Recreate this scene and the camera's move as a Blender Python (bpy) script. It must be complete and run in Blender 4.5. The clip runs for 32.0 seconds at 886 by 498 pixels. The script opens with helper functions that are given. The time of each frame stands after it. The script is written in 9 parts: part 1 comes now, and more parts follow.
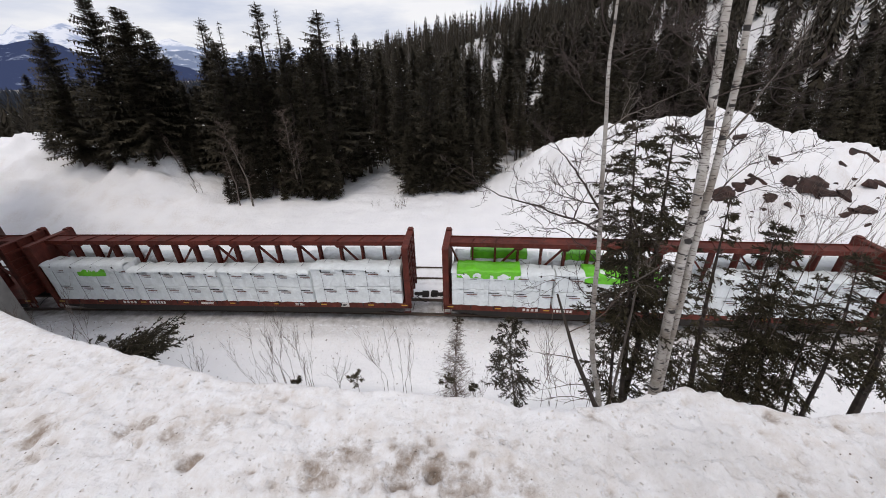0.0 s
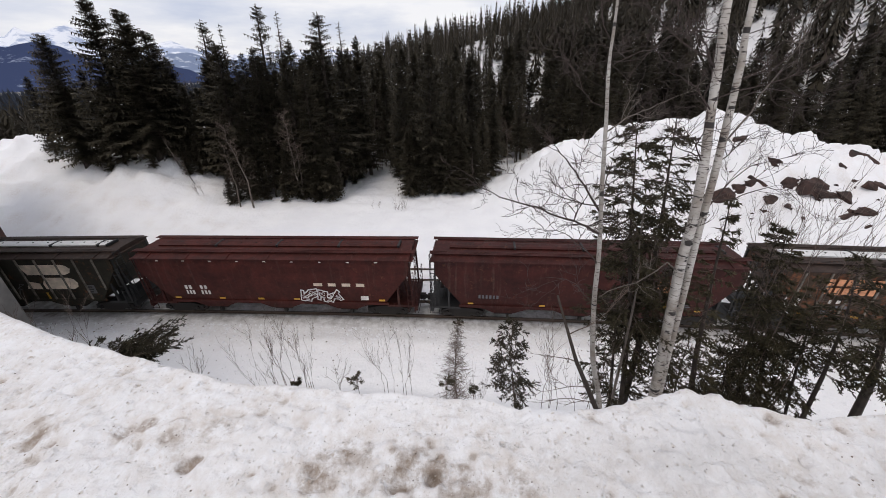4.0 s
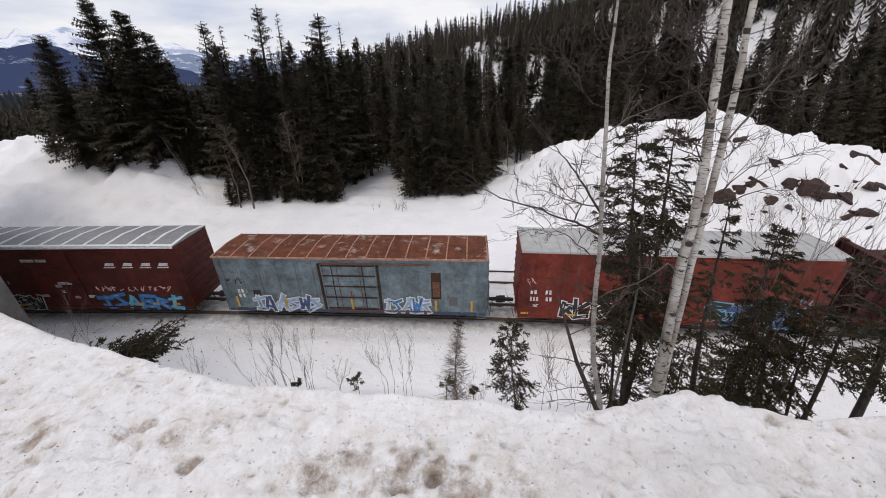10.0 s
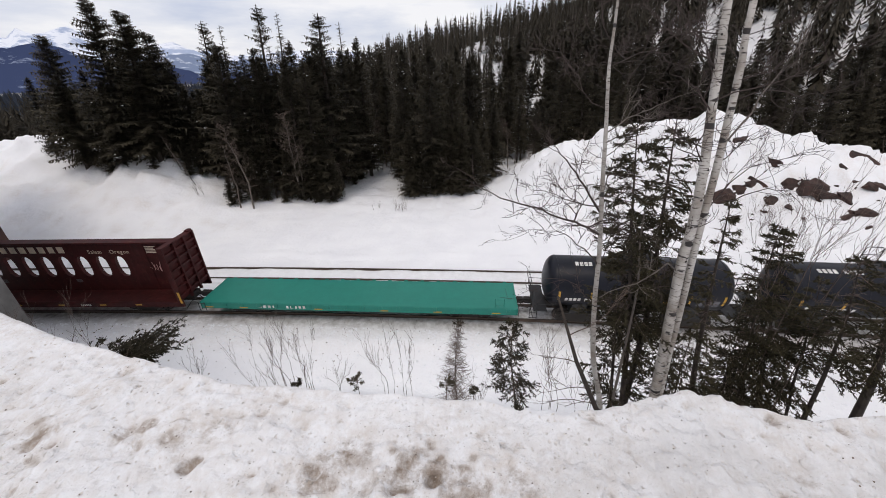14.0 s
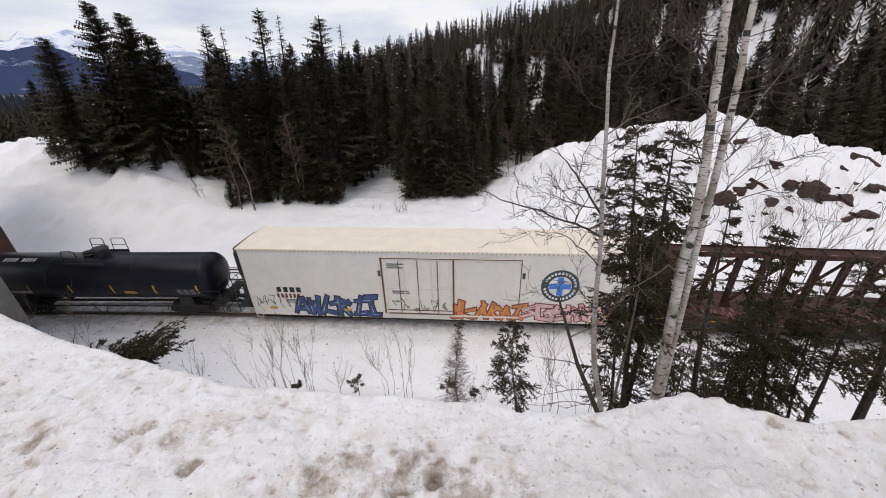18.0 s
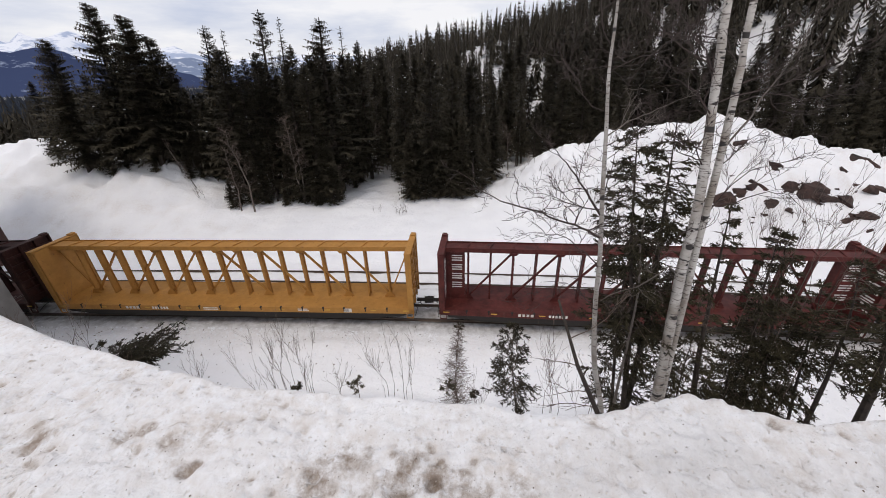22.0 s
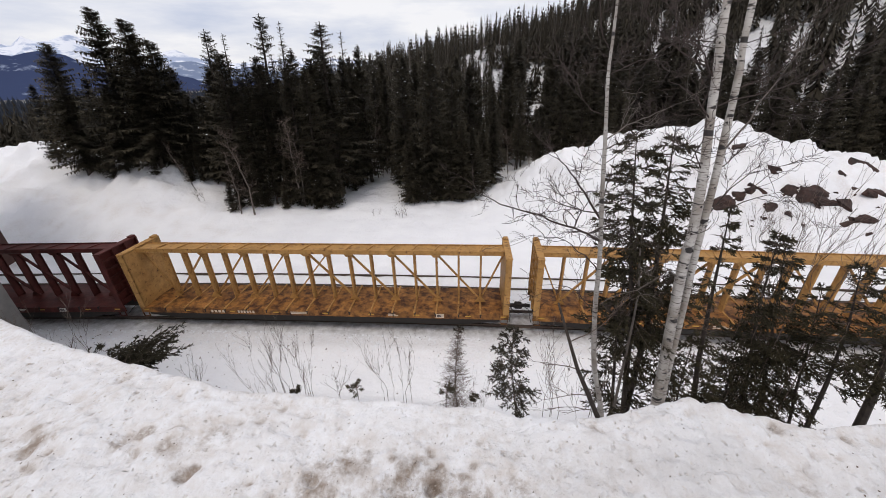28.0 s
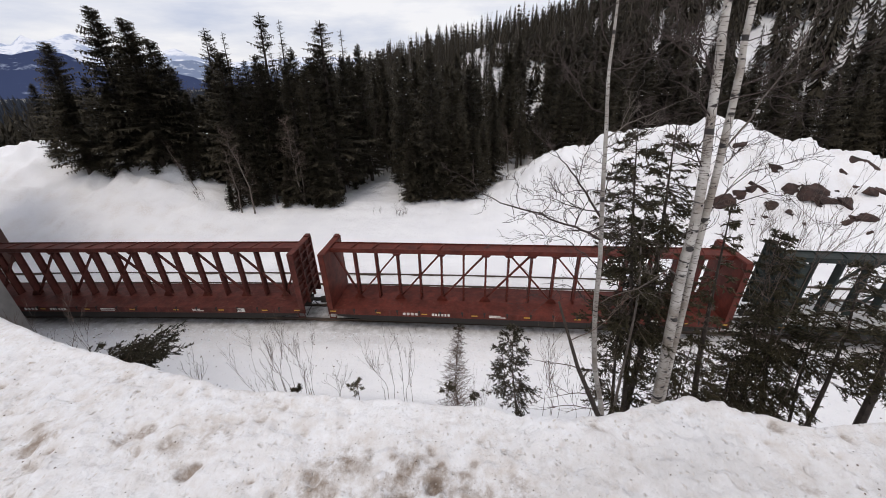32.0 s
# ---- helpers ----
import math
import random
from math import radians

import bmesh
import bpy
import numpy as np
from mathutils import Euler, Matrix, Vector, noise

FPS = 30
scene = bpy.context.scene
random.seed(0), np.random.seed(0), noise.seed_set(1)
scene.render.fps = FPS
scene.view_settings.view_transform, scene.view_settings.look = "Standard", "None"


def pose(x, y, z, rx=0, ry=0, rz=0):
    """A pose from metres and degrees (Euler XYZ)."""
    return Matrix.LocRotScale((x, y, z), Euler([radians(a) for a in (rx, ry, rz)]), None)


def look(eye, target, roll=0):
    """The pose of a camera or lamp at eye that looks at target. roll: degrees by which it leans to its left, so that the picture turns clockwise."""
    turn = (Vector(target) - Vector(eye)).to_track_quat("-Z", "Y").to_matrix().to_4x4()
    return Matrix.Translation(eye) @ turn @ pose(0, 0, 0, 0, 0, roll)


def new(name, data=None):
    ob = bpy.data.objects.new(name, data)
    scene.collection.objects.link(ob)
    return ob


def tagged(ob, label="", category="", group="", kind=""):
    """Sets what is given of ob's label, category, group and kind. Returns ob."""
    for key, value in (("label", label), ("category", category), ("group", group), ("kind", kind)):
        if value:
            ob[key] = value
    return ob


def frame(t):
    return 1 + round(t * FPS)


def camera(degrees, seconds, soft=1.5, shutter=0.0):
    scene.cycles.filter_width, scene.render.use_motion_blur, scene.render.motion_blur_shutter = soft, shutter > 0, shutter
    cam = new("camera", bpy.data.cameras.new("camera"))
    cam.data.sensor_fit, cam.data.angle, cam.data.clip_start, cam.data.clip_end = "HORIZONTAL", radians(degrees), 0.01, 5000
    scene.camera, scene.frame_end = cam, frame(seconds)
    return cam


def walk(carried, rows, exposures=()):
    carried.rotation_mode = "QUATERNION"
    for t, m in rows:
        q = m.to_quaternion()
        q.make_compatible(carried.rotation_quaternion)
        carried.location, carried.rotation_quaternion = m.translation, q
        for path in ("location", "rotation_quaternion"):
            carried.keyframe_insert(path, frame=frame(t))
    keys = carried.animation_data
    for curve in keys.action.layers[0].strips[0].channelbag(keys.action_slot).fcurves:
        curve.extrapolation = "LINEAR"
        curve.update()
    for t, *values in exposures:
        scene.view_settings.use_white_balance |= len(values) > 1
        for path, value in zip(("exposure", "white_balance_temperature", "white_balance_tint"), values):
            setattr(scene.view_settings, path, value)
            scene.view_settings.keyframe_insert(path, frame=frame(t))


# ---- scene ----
# ---------------------------------------------------------------- camera
EYE = (0.0, 0.0, 13.63)
cam = camera(102.02, 32.0, soft=0.8, shutter=0.06)
TURNS = [
    (0, 62.578, 1.379, -0.789), (0.5, 62.46, 1.392, -0.764), (1, 62.588, 1.366, -0.756), (1.5, 62.712, 1.358, -0.72),
    (2, 62.422, 1.368, -0.747), (2.5, 62.557, 1.365, -0.762), (3, 62.713, 1.379, -0.709), (3.5, 62.854, 1.377, -0.751),
    (5.5, 62.836, 1.38, -0.733), (6, 62.915, 1.342, -0.708), (6.5, 62.978, 1.384, -0.722), (7, 62.978, 1.384, -0.722),
    (7.5, 62.852, 1.399, -0.674), (8, 62.737, 1.401, -0.676), (8.5, 62.967, 1.394, -0.671), (9, 62.974, 1.396, -0.696),
    (10, 62.974, 1.396, -0.696), (11, 62.974, 1.396, -0.696), (12, 62.976, 1.39, -0.709), (13, 62.976, 1.39, -0.709),
    (14, 62.976, 1.39, -0.709), (14.5, 63.1, 1.36, -0.70), (16.5, 63.203, 1.368, -0.66), (17, 63.237, 1.4, -0.675),
    (18, 63.255, 1.405, -0.62), (19, 63.22, 1.45, -0.64), (19.5, 63.391, 1.418, -0.608), (20, 63.404, 1.416, -0.606),
    (21, 63.394, 1.424, -0.595), (22, 63.472, 1.411, -0.628), (22.5, 63.638, 1.41, -0.603), (23, 63.723, 1.357, -0.61),
    (23.5, 63.64, 1.405, -0.623), (24, 63.559, 1.428, -0.576), (25, 63.622, 1.41, -0.612), (25.5, 63.78, 1.39, -0.64),
    (27.5, 63.854, 1.34, -0.63), (28, 63.954, 1.347, -0.651), (28.5, 63.996, 1.35, -0.637), (29, 63.874, 1.333, -0.656),
    (29.5, 63.776, 1.384, -0.621), (30, 63.747, 1.401, -0.583), (31, 63.841, 1.365, -0.581), (32, 63.767, 1.411, -0.612),
]
walk(cam, [(t, pose(*EYE, rx, ry, rz)) for t, rx, ry, rz in TURNS], exposures=[(0, 0.09, 6870, 12), (32, 0.09, 6870, 12)])

# ---------------------------------------------------------------- world and light
SUN_EL, SUN_ROT = radians(66), radians(205)
world = bpy.data.worlds.new("overcast_sky")
scene.world = world
world.use_nodes = True
wn, wl = world.node_tree.nodes, world.node_tree.links
wn.clear()
w_out = wn.new("ShaderNodeOutputWorld")
w_bg = wn.new("ShaderNodeBackground")
w_bg.inputs["Strength"].default_value = 1.0
sky = wn.new("ShaderNodeTexSky")
sky.sky_type, sky.sun_disc = "NISHITA", False
sky.sun_elevation, sky.sun_rotation = SUN_EL, SUN_ROT
sky.air_density, sky.dust_density = 1.0, 1.5
sky_dim = wn.new("ShaderNodeMixRGB")
sky_dim.blend_type = "MULTIPLY"
sky_dim.inputs["Fac"].default_value = 1.0
sky_dim.inputs["Color2"].default_value = (0.10, 0.10, 0.10, 1)
wl.new(sky.outputs["Color"], sky_dim.inputs["Color1"])
# a layer of cloud over the blue, broken a little in streaks
w_tc = wn.new("ShaderNodeTexCoord")
w_map = wn.new("ShaderNodeMapping")
w_map.inputs["Scale"].default_value = (1.5, 1.5, 6.5)
w_noise = wn.new("ShaderNodeTexNoise")
w_noise.inputs["Scale"].default_value = 2.2
w_noise.inputs["Detail"].default_value = 6
w_noise.inputs["Roughness"].default_value = 0.55
wl.new(w_tc.outputs["Generated"], w_map.inputs["Vector"])
wl.new(w_map.outputs["Vector"], w_noise.inputs["Vector"])
w_ramp = wn.new("ShaderNodeValToRGB")
w_ramp.color_ramp.elements[0].position, w_ramp.color_ramp.elements[0].color = 0.34, (0.56, 0.63, 0.80, 1)
w_ramp.color_ramp.elements[1].position, w_ramp.color_ramp.elements[1].color = 0.62, (0.885, 0.915, 0.98, 1)
wl.new(w_noise.outputs["Fac"], w_ramp.inputs["Fac"])
w_mix = wn.new("ShaderNodeMixRGB")
w_mix.inputs["Fac"].default_value = 0.88
wl.new(sky_dim.outputs["Color"], w_mix.inputs["Color1"])
wl.new(w_ramp.outputs["Color"], w_mix.inputs["Color2"])
wl.new(w_mix.outputs["Color"], w_bg.inputs["Color"])
wl.new(w_bg.outputs["Background"], w_out.inputs["Surface"])

sun_data = bpy.data.lights.new("sun", "SUN")
sun_data.energy, sun_data.angle, sun_data.color = 0.8, radians(30), (1.0, 0.93, 0.84)
sun_lamp = new("sun", sun_data)
sun_lamp.matrix_world = look((0, 0, 60), (0 - math.sin(SUN_ROT) * 10, 0 - math.cos(SUN_ROT) * 10, 60 - 10 * math.tan(SUN_EL)))

# ---------------------------------------------------------------- mesh tools
class Shape:
    """Vertices and faces gathered piece by piece, made into one mesh at the end."""

    def __init__(self):
        self.v, self.f = [], []

    def add(self, verts, faces):
        n = len(self.v)
        self.v.extend([tuple(p) for p in verts])
        self.f.extend([tuple(i + n for i in q) for q in faces])
        return self

    def box(self, x0, x1, y0, y1, z0, z1, c=0.0):
        """A box, its edges cut by c."""
        if c <= 0:
            vs = [(x, y, z) for z in (z0, z1) for y in (y0, y1) for x in (x0, x1)]
            return self.add(vs, [(0, 2, 3, 1), (4, 5, 7, 6), (0, 1, 5, 4), (2, 6, 7, 3), (0, 4, 6, 2), (1, 3, 7, 5)])
        lo, hi = (x0, y0, z0), (x1, y1, z1)
        vs, idx = [], {}
        for k in range(8):
            s = [(k >> a) & 1 for a in range(3)]
            for a in range(3):
                p = [(hi[b] - (c if b != a else 0)) if s[b] else (lo[b] + (c if b != a else 0)) for b in range(3)]
                idx[k, a] = len(vs)
                vs.append(p)
        fs = []
        for a in range(3):
            b, d = (a + 1) % 3, (a + 2) % 3
            for s in (0, 1):
                ring = [(s << a) | (p << b) | (q << d) for p, q in ((0, 0), (1, 0), (1, 1), (0, 1))]
                fs.append([idx[k, a] for k in (ring if s else ring[::-1])])
            for p in (0, 1):
                for q in (0, 1):
                    k0 = (p << b) | (q << d)
                    k1 = k0 | (1 << a)
                    e = [idx[k0, b], idx[k1, b], idx[k1, d], idx[k0, d]]
                    fs.append(e if p == q else e[::-1])
        for k in range(8):
            s = sum((k >> a) & 1 for a in range(3))
            t = [idx[k, 0], idx[k, 1], idx[k, 2]]
            fs.append(t if s % 2 else t[::-1])
        return self.add(vs, fs)

    def prism(self, poly, y0, y1):
        """A polygon in x and z (counter-clockwise seen from -y), drawn out from y0 to y1."""
        n = len(poly)
        vs = [(x, y0, z) for x, z in poly] + [(x, y1, z) for x, z in poly]
        fs = [tuple(range(n)), tuple(range(2 * n - 1, n - 1, -1))]
        fs += [(i + n, (i + 1) % n + n, (i + 1) % n, i)[::1] for i in range(n)]
        return self.add(vs, fs)

    def loft(self, poly, x0, x1):
        """A polygon in y and z (counter-clockwise seen from +x), drawn out from x0 to x1."""
        n = len(poly)
        vs = [(x1, y, z) for y, z in poly] + [(x0, y, z) for y, z in poly]
        fs = [tuple(range(n)), tuple(range(2 * n - 1, n - 1, -1))]
        fs += [(i, i + n, (i + 1) % n + n, (i + 1) % n) for i in range(n)]
        return self.add(vs, fs)

    def tube(self, pts, radii, n=6, cap=True):
        """A round bar along the points."""
        pts = [Vector(p) for p in pts]
        if isinstance(radii, (int, float)):
            radii = [radii] * len(pts)
        vs, fs = [], []
        up = Vector((0.31, 0.17, 0.93))
        for i, p in enumerate(pts):
            d = (pts[min(i + 1, len(pts) - 1)] - pts[max(i - 1, 0)]).normalized()
            a = d.cross(up)
            if a.length < 1e-3:
                a = d.cross(Vector((1, 0, 0)))
            a.normalize()
            b = d.cross(a)
            for k in range(n):
                w = 2 * math.pi * k / n
                vs.append(p + (a * math.cos(w) + b * math.sin(w)) * radii[i])
        for i in range(len(pts) - 1):
            for k in range(n):
                j = (k + 1) % n
                fs.append((i * n + k, i * n + j, (i + 1) * n + j, (i + 1) * n + k))
        if cap:
            fs.append(tuple(range(n - 1, -1, -1)))
            fs.append(tuple(range((len(pts) - 1) * n, len(pts) * n)))
        return self.add(vs, fs)

    def bar(self, p, q, w, h):
        """A straight bar of w by h from p to q; h lies nearest to upright or, on an upright bar, along y."""
        p, q = Vector(p), Vector(q)
        d = (q - p).normalized()
        side = d.cross(Vector((0, 0, 1)))
        if side.length < 0.05:
            side = Vector((1, 0, 0))
        side.normalize()
        up = side.cross(d)
        vs = []
        for c in (p, q):
            for a, b in ((-1, -1), (1, -1), (1, 1), (-1, 1)):
                vs.append(c + side * (a * w / 2) + up * (b * h / 2))
        return self.add(vs, [(3, 2, 1, 0), (4, 5, 6, 7), (0, 1, 5, 4), (1, 2, 6, 5), (2, 3, 7, 6), (3, 0, 4, 7)])

    def mesh(self, name, smooth=False):
        me = bpy.data.meshes.new(name)
        me.from_pydata([tuple(p) for p in self.v], [], self.f)
        if smooth:
            me.polygons.foreach_set("use_smooth", [True] * len(me.polygons))
        me.update()
        return me


def part(name, shape, material, parent, label="", smooth=False, kind=""):
    """One mesh object under a thing or a part."""
    me = shape.mesh(name, smooth) if isinstance(shape, Shape) else shape
    if not me.materials:
        me.materials.append(material)
    ob = new(name, me)
    ob.parent = parent
    return tagged(ob, label, kind=kind)


def thing(name, label, category, group="", kind="", m=None):
    ob = new(name)
    ob.empty_display_size = 0.2
    if m is not None:
        ob.matrix_basis = m
    return tagged(ob, label, category, group, kind)


def solid(name, shape, material, label, category, group="", kind="", smooth=False):
    ob = new(name, shape.mesh(name, smooth))
    ob.data.materials.append(material)
    return tagged(ob, label, category, group, kind)


# ---------------------------------------------------------------- materials
def rgb(c):
    return (c[0], c[1], c[2], 1.0)


def nodes_of(name):
    m = bpy.data.materials.new(name)
    m.use_nodes = True
    return m, m.node_tree.nodes, m.node_tree.links, m.node_tree.nodes["Principled BSDF"]


def noise_node(n, l, scale, detail=4, rough=0.55, coords=None, stretch=None):
    """A noise texture in the thing's own metres, or in the world's where coords says so."""
    tc = n.new("ShaderNodeTexCoord") if coords != "world" else n.new("ShaderNodeNewGeometry")
    out = tc.outputs["Object"] if coords != "world" else tc.outputs["Position"]
    if stretch:
        mp = n.new("ShaderNodeMapping")
        mp.inputs["Scale"].default_value = stretch
        l.new(out, mp.inputs["Vector"])
        out = mp.outputs["Vector"]
    t = n.new("ShaderNodeTexNoise")
    t.inputs["Scale"].default_value, t.inputs["Detail"].default_value, t.inputs["Roughness"].default_value = scale, detail, rough
    l.new(out, t.inputs["Vector"])
    return t


def ramp_node(n, l, src, p0, c0, p1, c1):
    r = n.new("ShaderNodeValToRGB")
    r.color_ramp.elements[0].position, r.color_ramp.elements[0].color = p0, rgb(c0)
    r.color_ramp.elements[1].position, r.color_ramp.elements[1].color = p1, rgb(c1)
    l.new(src, r.inputs["Fac"])
    return r


def mix_node(n, l, fac, c1, c2, how="MIX"):
    m = n.new("ShaderNodeMixRGB")
    m.blend_type = how
    for src, key in ((fac, "Fac"), (c1, "Color1"), (c2, "Color2")):
        if isinstance(src, (int, float)):
            m.inputs[key].default_value = src
        elif isinstance(src, tuple):
            m.inputs[key].default_value = rgb(src)
        else:
            l.new(src, m.inputs[key])
    return m


def bump_node(n, l, height, strength, dist, into, chain=None):
    b = n.new("ShaderNodeBump")
    b.inputs["Strength"].default_value, b.inputs["Distance"].default_value = strength, dist
    l.new(height, b.inputs["Height"])
    if chain:
        l.new(chain.outputs["Normal"], b.inputs["Normal"])
    if into:
        l.new(b.outputs["Normal"], into.inputs["Normal"])
    return b


def car_paint(name, base, rust=(0.11, 0.045, 0.025), wear=0.35, streak=0.5, rough=0.6, dust=(0.24, 0.19, 0.16), patch=3.1, soil=1.0):
    """Weathered paint of rolling stock: faded in clouds, streaked down its sides, rust in spots, road film."""
    m, n, l, b = nodes_of(name)
    fade = noise_node(n, l, 0.7, 3, 0.6)
    c = ramp_node(n, l, fade.outputs["Fac"], 0.3, tuple(x * (1 - 0.26 * soil) for x in base), 0.7, tuple(min(1, x * (1 + 0.3 * soil)) for x in base))
    run = noise_node(n, l, 1.0, 5, 0.6, stretch=(5.0, 5.0, 0.35))
    runs = ramp_node(n, l, run.outputs["Fac"], 0.56, (0, 0, 0), 0.78, (1, 1, 1))
    k = n.new("ShaderNodeMath")
    k.operation = "MULTIPLY"
    k.inputs[1].default_value = streak
    l.new(runs.outputs["Color"], k.inputs[0])
    c2 = mix_node(n, l, k.outputs[0], c.outputs["Color"], tuple(0.5 * a + 0.5 * d for a, d in zip(base, dust)))
    # grime in blotches and fine scratches
    blotch = noise_node(n, l, 2.3, 9, 0.72)
    sr = ramp_node(n, l, blotch.outputs["Fac"], 0.36, (0.58, 0.56, 0.54), 0.62, (1.12, 1.1, 1.08))
    c2 = mix_node(n, l, soil, c2.outputs["Color"], sr.outputs["Color"], "MULTIPLY")
    spot = noise_node(n, l, patch, 9, 0.72)
    spots = ramp_node(n, l, spot.outputs["Fac"], 0.64 - wear * 0.16, (0, 0, 0), 0.74 - wear * 0.1, (1, 1, 1))
    c3 = mix_node(n, l, spots.outputs["Color"], c2.outputs["Color"], rust)
    l.new(c3.outputs["Color"], b.inputs["Base Color"])
    b.inputs["Roughness"].default_value = rough
    b.inputs["Specular IOR Level"].default_value = 0.22
    fine = noise_node(n, l, 30, 3, 0.6)
    bump_node(n, l, fine.outputs["Fac"], 0.15, 0.01, b)
    return m


def plain(name, base, rough=0.6, metal=0.0, vary=0.12, scale=6.0, bump=0.1):
    m, n, l, b = nodes_of(name)
    t = noise_node(n, l, scale, 4)
    c = ramp_node(n, l, t.outputs["Fac"], 0.3, tuple(x * (1 - vary) for x in base), 0.7, tuple(min(1, x * (1 + vary)) for x in base))
    l.new(c.outputs["Color"], b.inputs["Base Color"])
    b.inputs["Roughness"].default_value, b.inputs["Metallic"].default_value = rough, metal
    if bump:
        bump_node(n, l, t.outputs["Fac"], bump, 0.02, b)
    return m


M_RAIL = plain("rail_steel", (0.10, 0.075, 0.06), 0.5, 0.6)
M_WHEEL = plain("wheel_steel", (0.035, 0.03, 0.028), 0.6, 0.4)
M_TRUCK = plain("truck_grime", (0.017, 0.014, 0.012), 0.85)
M_BLACK = plain("black_metal", (0.013, 0.013, 0.014), 0.6)
M_YELLOW = plain("reflector_yellow", (0.50, 0.28, 0.035), 0.5, vary=0.2)
M_WHITE = plain("white_lettering", (0.62, 0.60, 0.57), 0.6, vary=0.25, scale=3)

# ---------------------------------------------------------------- the line of the track
LINE_Y, LINE_TURN, LINE_BEND, BEND_END = 18.445, radians(-5.336), -0.0019287, 75.0


def line_at(s):
    """World x, y and heading of the main track's middle, s metres along it: a curve, straight beyond its ends."""
    s = np.asarray(s, float)
    c = np.clip(s, -BEND_END, BEND_END)
    a = LINE_TURN
    x = c * math.cos(a) - math.sin(a) * 0.5 * LINE_BEND * c * c
    y = LINE_Y + c * math.sin(a) + math.cos(a) * 0.5 * LINE_BEND * c * c
    turn = a + LINE_BEND * c
    return x + (s - c) * np.cos(turn), y + (s - c) * np.sin(turn), turn


def beside(s, off):
    """World x, y at off metres to the far side of the track (negative: the near side)."""
    x, y, turn = line_at(s)
    return x - off * np.sin(turn), y + off * np.cos(turn)


def fbm(x, y, scale, seed, octaves=4):
    """Smooth noise from sums of turned sines, about -1 to 1."""
    rs = np.random.RandomState(seed)
    out, amp, tot = 0, 1.0, 0.0
    for o in range(octaves):
        for _ in range(4):
            w = rs.uniform(0, 2 * math.pi)
            f = rs.uniform(0.7, 1.4) * 2 * math.pi / scale * 2 ** o
            out = out + amp * 0.5 * np.sin(f * (x * math.cos(w) + y * math.sin(w)) + rs.uniform(0, 6.3))
        tot += amp
        amp *= 0.5
    return out / tot


def smooth(a, b, v):
    t = np.clip((v - a) / (b - a), 0, 1)
    return t * t * (3 - 2 * t)


def near_crest(s):
    """Distance from the track to the ploughed bank's crest, and the crest's height."""
    d = np.interp(s, [-40, -12, -3.97, -2.8, -1.93, -0.87, -0.46, 0.08, 1.12, 1.85, 2.55, 3.0, 3.52, 3.88, 4.32, 4.96, 12, 40],
                  [14.47, 14.9, 15.38, 15.75, 15.93, 16.21, 16.31, 16.28, 16.29, 16.32, 16.44, 16.32, 16.16, 16.26, 16.36, 16.26, 16.5, 16.4])
    z = np.interp(s, [-40, -12, -5.3, 0, 40], [11.1, 11.2, 11.25, 11.2, 11.2])
    return d, z


# heights of the far ridges along the line: the cut bank, then the knoll
RIDGE_S = [-400, -120, -70, -46, -38, -32, -26, -20, -14, -6, 2, 5, 8, 11, 15, 20, 24, 26.5, 28.5, 30.5, 33, 38, 46, 60, 90, 160, 400]
RIDGE_Z = [6, 7, 7.6, 7.0, 4.9, 4.9, 2.5, 1.0, 0.4, 0.15, 0.15, 1.2, 3.3, 5.5, 7.0, 8.1, 8.7, 8.4, 7.7, 7.3, 7.0, 5.0, 3.5, 3.6, 5, 6, 6]


